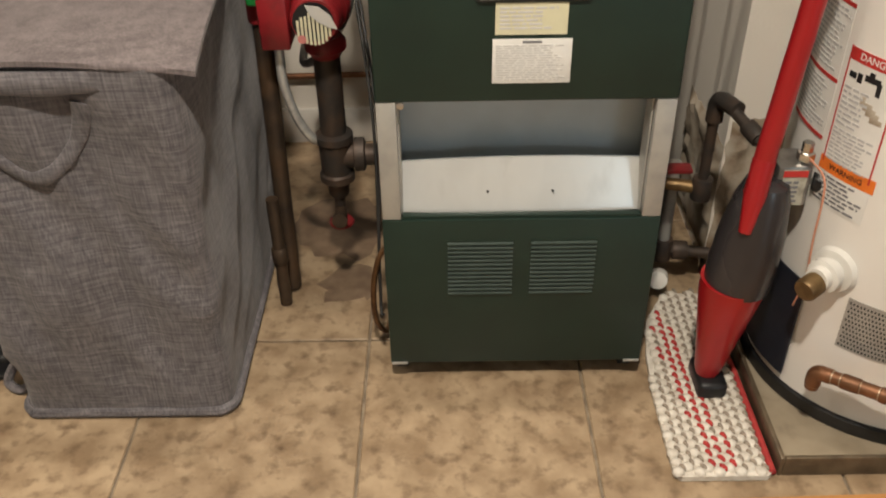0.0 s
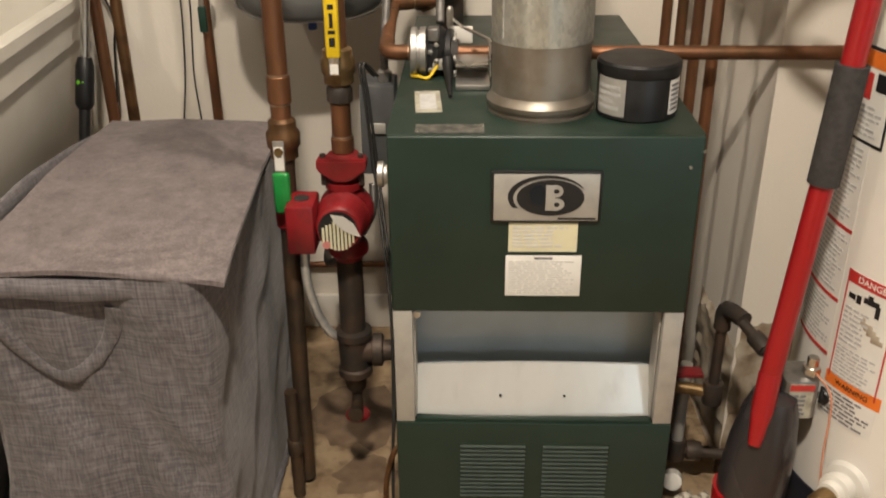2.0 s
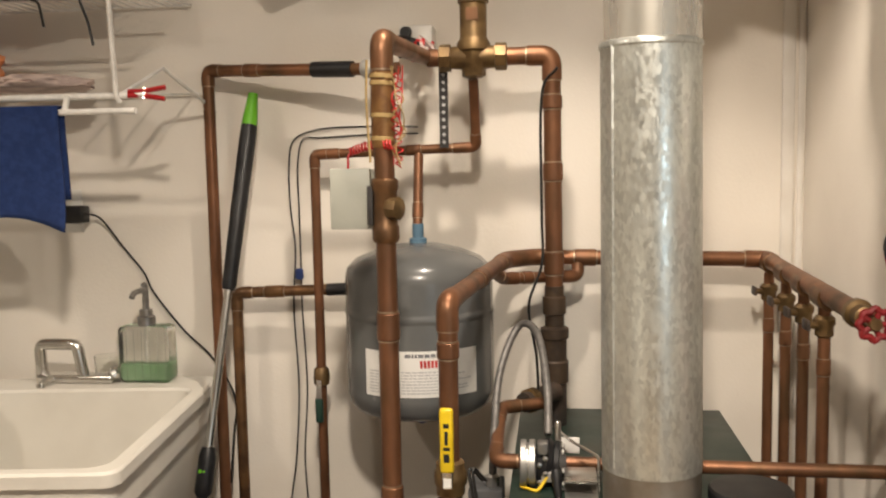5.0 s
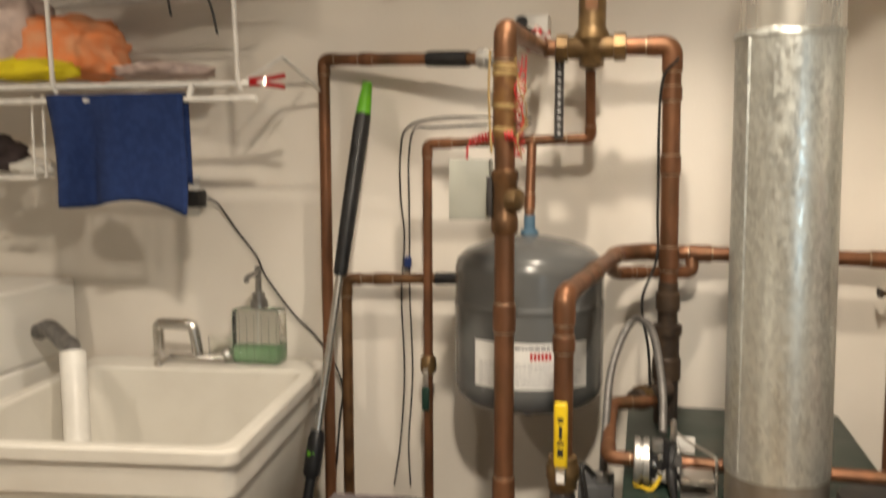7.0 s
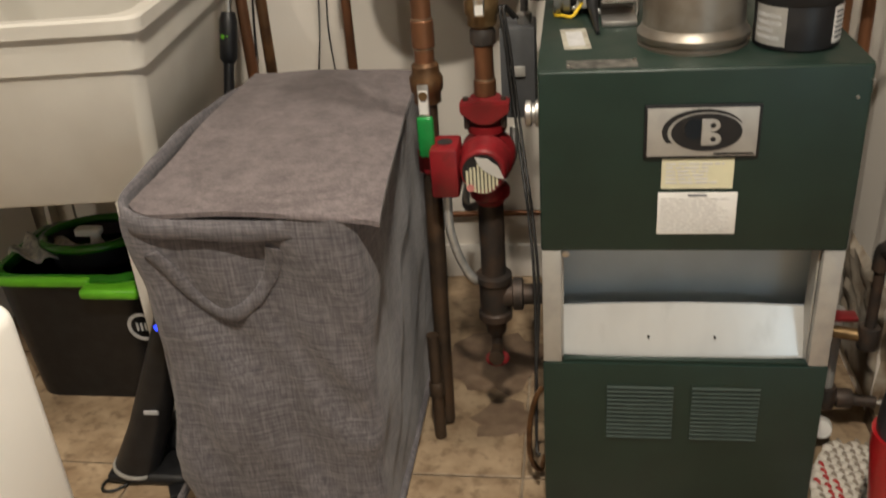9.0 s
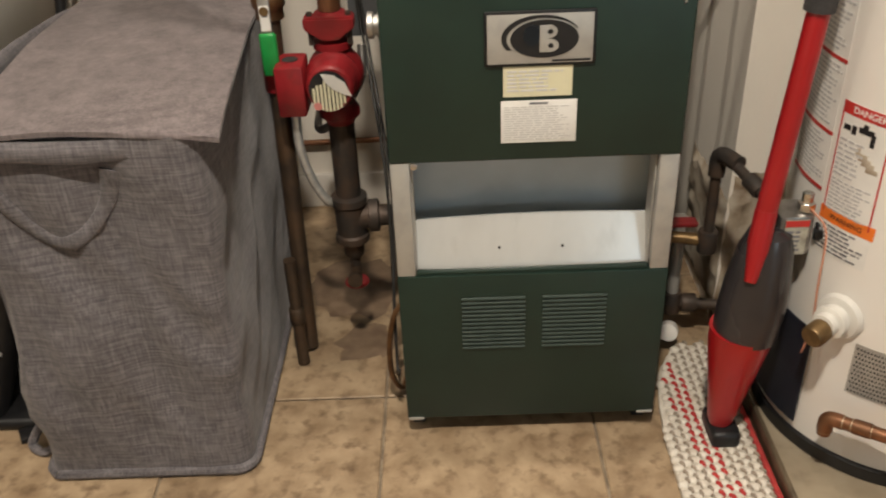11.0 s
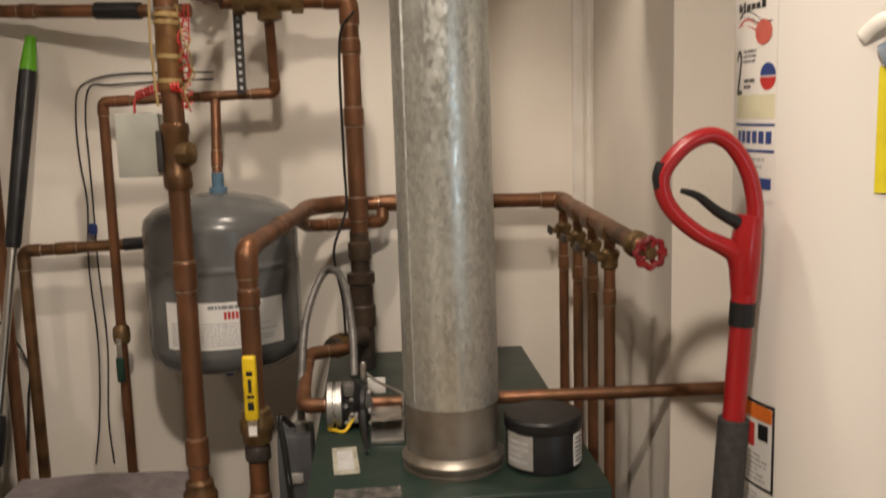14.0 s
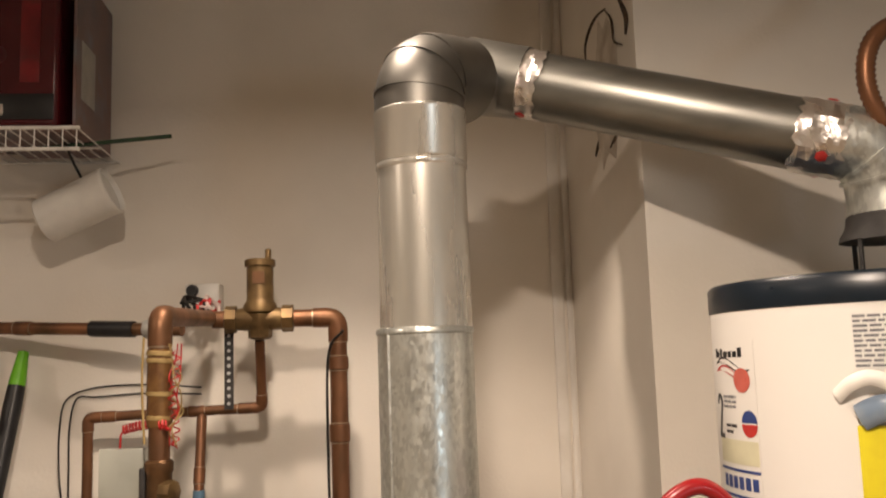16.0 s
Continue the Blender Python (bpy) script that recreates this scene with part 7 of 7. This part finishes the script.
part("lip", lathe([(0.047, 0.0), (0.049, 0.004), (0.047, 0.01)], (-1.120, 0.085, 0.022), (0.25, 0.1, 1), 16), GREYPOST, hv)
hv.location.x += 0.035
cord("charger_cord", [(-1.09, 0.055, 0.006), (-1.115, 0.03, 0.005), (-1.14, 0.03, 0.005), (-1.145, 0.055, 0.005), (-1.125, 0.075, 0.005)], 0.003, YARN, "thin black loop of charger cord on the floor")
cord("hamper_strap", [(-0.90, 0.02, 0.085), (-0.935, 0.01, 0.05), (-0.955, 0.0, 0.012), (-0.925, -0.02, 0.010), (-0.90, -0.01, 0.02)], 0.009, LINEN, "grey cloth strap trailing from the hamper", "strap")
solo("buckle", box((-0.995, 0.015, 0.001), (-0.965, 0.055, 0.012), 0.003, turn=pose(0, 0, 0, 0, 0, 30)), BLACKRUB, (-0.98, 0.035, 0.0), "small black plastic buckle on the floor", "buckle")

# ---- wire shelves ----
def wire_shelf(x0, x1, y0, y1, z, lip, label, step=0.028):
    t = thing("wire_shelf", ((x0 + x1) / 2, y1, z - lip), label, "shelf", "wire shelves")
    n = int((x1 - x0) / step)
    for k in range(n + 1):
        x = x0 + (x1 - x0) * k / n
        part("cross_wire", sweep(arc_points([(x, y1, z), (x, y0, z), (x, y0, z - lip)], 0.006, 3), 0.0016, 5), WIREWHITE, t)
    for y, zz, r in ((y0, z, 0.0042), (y0, z - lip, 0.0042), ((y0 + y1) / 2, z - 0.004, 0.003), (y1, z, 0.0035)):
        part("rail", rod((x0 - 0.006, y, zz), (x1 + 0.006, y, zz), r, 8), WIREWHITE, t)
    return t
wire_shelf(-2.2, -0.68, 0.60, 0.925, 2.09, 0.045, "white vinyl-coated wire shelf high on the back wall")
us = wire_shelf(-2.2, -1.045, 0.60, 0.925, 1.862, 0.018, "white vinyl-coated wire shelf with hanging rack")
for x in (-1.545, -1.085):
    part("hanger", sweep(arc_points([(x - 0.03, 0.595, 1.868), (x, 0.59, 1.835), (x + 0.005, 0.592, 1.62), (x + 0.008, 0.60, 1.605)], 0.02), 0.0055, 8), WIREWHITE, us, "white shelf hanger bar")
lr = thing("drying_rack", (-1.5, 0.6, 1.58), "white wire drying rack hung below the shelf", "rack")
part("front_bar", rod((-2.2, 0.60, 1.622), (-1.02, 0.60, 1.618), 0.0075, 10), WIREWHITE, lr)
part("lower_bar", rod((-2.2, 0.575, 1.588), (-1.03, 0.575, 1.584), 0.007, 10), WIREWHITE, lr)
part("link", rod((-1.19, 0.59, 1.62), (-1.19, 0.575, 1.585), 0.007, 10), WIREWHITE, lr)
for k in range(14):
    x = -2.15 + k * 0.085
    part("cross_wire", rod((x, 0.60, 1.62), (x, 0.925, 1.645), 0.0018, 5), WIREWHITE, lr)
part("back_bar", rod((-2.2, 0.925, 1.645), (-1.02, 0.925, 1.645), 0.003, 8), WIREWHITE, lr)
part("end_brace", sweep([(-1.075, 0.60, 1.62), (-1.02, 0.70, 1.685), (-0.985, 0.92, 1.60)], 0.0045, 8), WIREWHITE, lr)
def clothespin(p, d, label):
    t = thing("clothespin", p, label, "clothespin")
    p, d = Vector(p), Vector(d).normalized()
    up = Vector((0, 0.2, 1)).normalized()
    for s in (-1, 1):
        part("jaw", sweep([p - d * 0.035 + up * s * 0.004, p + up * s * 0.005, p + d * 0.045 + up * s * 0.013], 0.006, 6), REDPLASTIC, t)
    part("spring", rod(p - up * 0.012, p + up * 0.012, 0.005, 8), CHROME, t)
clothespin((-1.02, 0.60, 1.622), (1, 0.1, 0.0), "red plastic clothespin on the drying rack")
# towel
bm = bmesh.new()
NU, NV = 26, 20
def towel_at(u, v):
    x = -1.535 + 0.345 * u + 0.010 * math.sin(v * 3 + u * 5)
    drop = 0.250 + 0.012 * u ** 3 + 0.008 * math.sin(u * 7.5) - 0.010 * math.sin(u * 3.1)
    fold = (0.034 * math.exp(-((u - 0.07) / 0.07) ** 2) - 0.022 * math.exp(-((u - 0.24) / 0.08) ** 2) + 0.016 * math.exp(-((u - 0.44) / 0.10) ** 2)) * (0.4 + 0.6 * v) + 0.008 * math.sin(u * 11 + v * 2) * v
    return Vector((x + 0.05 * v * (0.75 - u), 0.564 - fold - 0.01 * v, 1.597 - drop * v))
f = [[bm.verts.new(towel_at(i / NU, j / NV)) for i in range(NU + 1)] for j in range(NV + 1)]
for j in range(NV):
    for i in range(NU):
        bm.faces.new((f[j][i], f[j][i + 1], f[j + 1][i + 1], f[j + 1][i]))
b_ = [[bm.verts.new(Vector((towel_at(i / NU, 0).x, 0.588 + 0.01 * (j / 8), 1.597 - 0.20 * j / 8))) for i in range(NU + 1)] for j in range(9)]
for j in range(8):
    for i in range(NU):
        bm.faces.new((b_[j][i], b_[j + 1][i], b_[j + 1][i + 1], b_[j][i + 1]))
for i in range(NU):
    bm.faces.new((f[0][i], b_[0][i], b_[0][i + 1], f[0][i + 1]))
tw = solo("hand_towel", bm, NAVYCLOTH, (-1.36, 0.575, 1.33), "navy blue terry towel hung over the drying rack", "towel", angle=80)
md = tw.modifiers.new("thick", "SOLIDIFY")
md.thickness, md.offset = 0.006, 0
# clothes piled on the rack
def heap(name, at, size, mat, label, seed, category="clothes", group=""):
    """A crumpled soft heap."""
    bm = bmesh.new()
    bmesh.ops.create_icosphere(bm, subdivisions=4, radius=1)
    for v in bm.verts:
        n = v.co.copy()
        q = 1 + 0.26 * noise.noise(n * 1.7 + Vector((seed, 0, 0))) + 0.30 * abs(noise.noise(Vector((n.x * 2.2, n.y * 4.5, n.z * 6.5)) + Vector((0, seed, 0)))) + 0.05 * noise.noise(n * 9 + Vector((0, 0, seed)))
        v.co = Vector((n.x * size[0] * q, n.y * size[1] * q, max(n.z, -0.55) * size[2] * q))
    low = min(v.co.z for v in bm.verts)
    bmesh.ops.translate(bm, verts=bm.verts[:], vec=Vector(at) - Vector((0, 0, low)))
    return solo(name, bm, mat, at, label, category, group, angle=80)
heap("folded_clothes", (-1.62, 0.76, 1.648), (0.16, 0.11, 0.085), BULB, "crumpled orange and pink clothes on the rack", 3, group="clothes on the rack")
heap("folded_clothes", (-1.80, 0.74, 1.648), (0.15, 0.12, 0.14), CLOTHPINK, "crumpled grey-rose clothes on the rack", 5, group="clothes on the rack")
heap("folded_clothes", (-1.66, 0.66, 1.640), (0.13, 0.06, 0.030), CLOTHYELLOW, "bright yellow cloth on the rack", 7, group="clothes on the rack")
heap("folded_clothes", (-1.36, 0.78, 1.648), (0.12, 0.09, 0.022), CLOTHPINK, "flat pale cloth on the rack", 8, group="clothes on the rack")
heap("folded_clothes", (-1.49, 0.74, 1.865), (0.13, 0.10, 0.035), CAMO, "olive patterned cloth on the shelf", 9, group="clothes on the rack")
heap("dark_bag", (-1.32, 0.74, 1.865), (0.075, 0.08, 0.045), CLOTHDARK, "small black pouch on the shelf", 11, "bag")
tub2 = thing("cyan_pot", (-1.205, 0.72, 1.865), "bright blue round plastic pot lying on the shelf", "pot")
part("shell", lathe([(0.030, 0), (0.036, 0.004), (0.052, 0.08), (0.055, 0.084), (0.050, 0.084), (0.034, 0.01), (0.002, 0.008)], (-1.245, 0.72, 1.919), (1, 0.1, 0), 24), CYAN, tub2)
for p in ((-1.27, 0.60, 1.80), (-1.17, 0.62, 1.76)):
    cord("hanging_cord", [(p[0], p[1], 1.87), (p[0] + 0.008, p[1] - 0.01, 1.83), (p[0] + 0.02, p[1], p[2] + 0.02), (p[0] + 0.03, p[1], p[2] - 0.03)], 0.003, YARN, "short black cord hanging from the shelf", "cord", "hanging cords")
# iron and lower shelf goods at the far end
heap("dark_bag", (-1.86, 0.72, 1.42), (0.11, 0.09, 0.06), CLOTHDARK, "dark clothing on the low rack", 15, "bag")
lo2 = thing("low_rack", (-1.9, 0.8, 1.40), "white wire lower rack beside the towel", "rack")
part("front_rail", rod((-2.2, 0.60, 1.41), (-1.60, 0.60, 1.41), 0.006, 8), WIREWHITE, lo2)
part("back_rail", rod((-2.2, 0.925, 1.41), (-1.60, 0.925, 1.41), 0.004, 8), WIREWHITE, lo2)
for k in range(12):
    part("cross_wire", rod((-2.18 + k * 0.052, 0.60, 1.412), (-2.18 + k * 0.052, 0.925, 1.412), 0.002, 5), WIREWHITE, lo2)
for x in (-1.605, -1.575):
    part("upright", rod((x, 0.60, 1.41), (x, 0.60, 1.60), 0.003, 8), WIREWHITE, lo2)
heap("cotton_bundle", (-1.66, 0.68, 1.416), (0.055, 0.05, 0.022), WHITEPLASTIC, "small bundle of white cord on the rack", 16, "cord")

# high shelf goods
ct = thing("carton", (-0.75, 0.76, 2.095), "dark printed cardboard carton on the high shelf", "box")
part("side_wall", box((-0.712, 0.625, 2.096), (-0.706, 0.90, 2.452)), CARTON, ct)
part("back_wall", box((-0.90, 0.894, 2.096), (-0.712, 0.90, 2.452)), CARTON, ct)
part("bottom", box((-0.90, 0.625, 2.094), (-0.712, 0.894, 2.098)), CARTON, ct)
part("silver_patch", box((-0.7058, 0.66, 2.17), (-0.7048, 0.76, 2.30)), GREYPOST, ct, "silver printed patch")
ct.location.x += 0.015
mb = thing("maroon_case", (-0.86, 0.70, 2.098), "glossy dark red plastic case on the high shelf", "case")
part("shell", box((-0.99, 0.61, 2.098), (-0.722, 0.88, 2.50), 0.012, 3), MAROON, mb)
part("window", box((-0.86, 0.606, 2.11), (-0.73, 0.609, 2.165), 0.001), BLACKRUB, mb)
# small chrome slab imitating a highlight on the black window
part("glint", box((-0.845, 0.604, 2.118), (-0.830, 0.6065, 2.142), 0.001), CHROME, mb)
part("stripe", box((-0.80, 0.607, 2.19), (-0.76, 0.6095, 2.48), 0.001), RED, mb)
wt = thing("white_tub", (-0.75, 0.85, 1.90), "white plastic tub hung at a slant below the high shelf", "tub")
tubc, tubd = Vector((-0.733, 0.80, 1.962)), Vector((0.82, -0.10, 0.36))
part("shell", lathe([(0.002, -0.084), (0.047, -0.085), (0.052, -0.081), (0.054, 0.070), (0.056, 0.073), (0.056, 0.082), (0.053, 0.085), (0.049, 0.074), (0.002, 0.070)], tubc, tubd, 36), WHITEPLASTIC, wt)
cord("hanging_cord", [(-0.742, 0.72, 2.09), (-0.733, 0.76, 2.05), (-0.723, 0.795, 2.018)], 0.003, YARN, "short black cord holding the tub", "cord", "hanging cords")
solo("garden_stake", rod((-0.80, 0.72, 2.075), (-0.528, 0.80, 2.122), 0.0050, 8), GREENROD, (-0.80, 0.72, 2.094), "dark green stake sticking out of the high shelf", "stake")
# oak threshold
structure("threshold", box((0.12, -0.42, 0.0005), (1.7, -0.275, 0.008), 0.003, turn=pose(0, 0, 0, 0, 0, 1.2)), WOOD, "varnished oak threshold strip at the doorway")

# rust-dark damp stain under the drain cock; the larger patch also paints floor shade
rs = random.Random(12)
bm = bmesh.new()
for cx, cy, r0 in ((-0.330, 0.30, 0.07), (-0.375, 0.52, 0.13)):
    ring = [bm.verts.new((cx + math.cos(a) * r0 * rs.uniform(0.7, 1.2), cy + math.sin(a) * r0 * rs.uniform(0.7, 1.2), 0.0008 + 0.0004 * (r0 > 0.1))) for a in (2 * math.pi * k / 22 for k in range(22))]
    bm.faces.new(ring)
tagged(part("floor_stain", bm, material("damp_stain_and_shade", (0.15, 0.10, 0.066), (0.21, 0.148, 0.098), 0.45, scale=25), None), "dark rusty damp stain and painted shade on the tiles", "stain", "", "structure")

# ---- floor tiles ----
tp, ox, oy = 0.408, 0.127, 0.118
tb = bmesh.new()
box((0.0025, 0.0025, -0.006), (tp - 0.0025, tp - 0.0025, 0.0), 0.0022, 1, tb)
tile_mesh = finish("tile", tb, TILE, 30)
for i in range(-9, 7):
    for j in range(-11, 3):
        x, y = ox + i * tp, oy + j * tp
        if x < -3.3 or x > 2.2 or y < -4.3 or y > 0.80:
            continue
        o = new("tile", tile_mesh)
        o.location = (x, y, 0)
        o.parent = floor
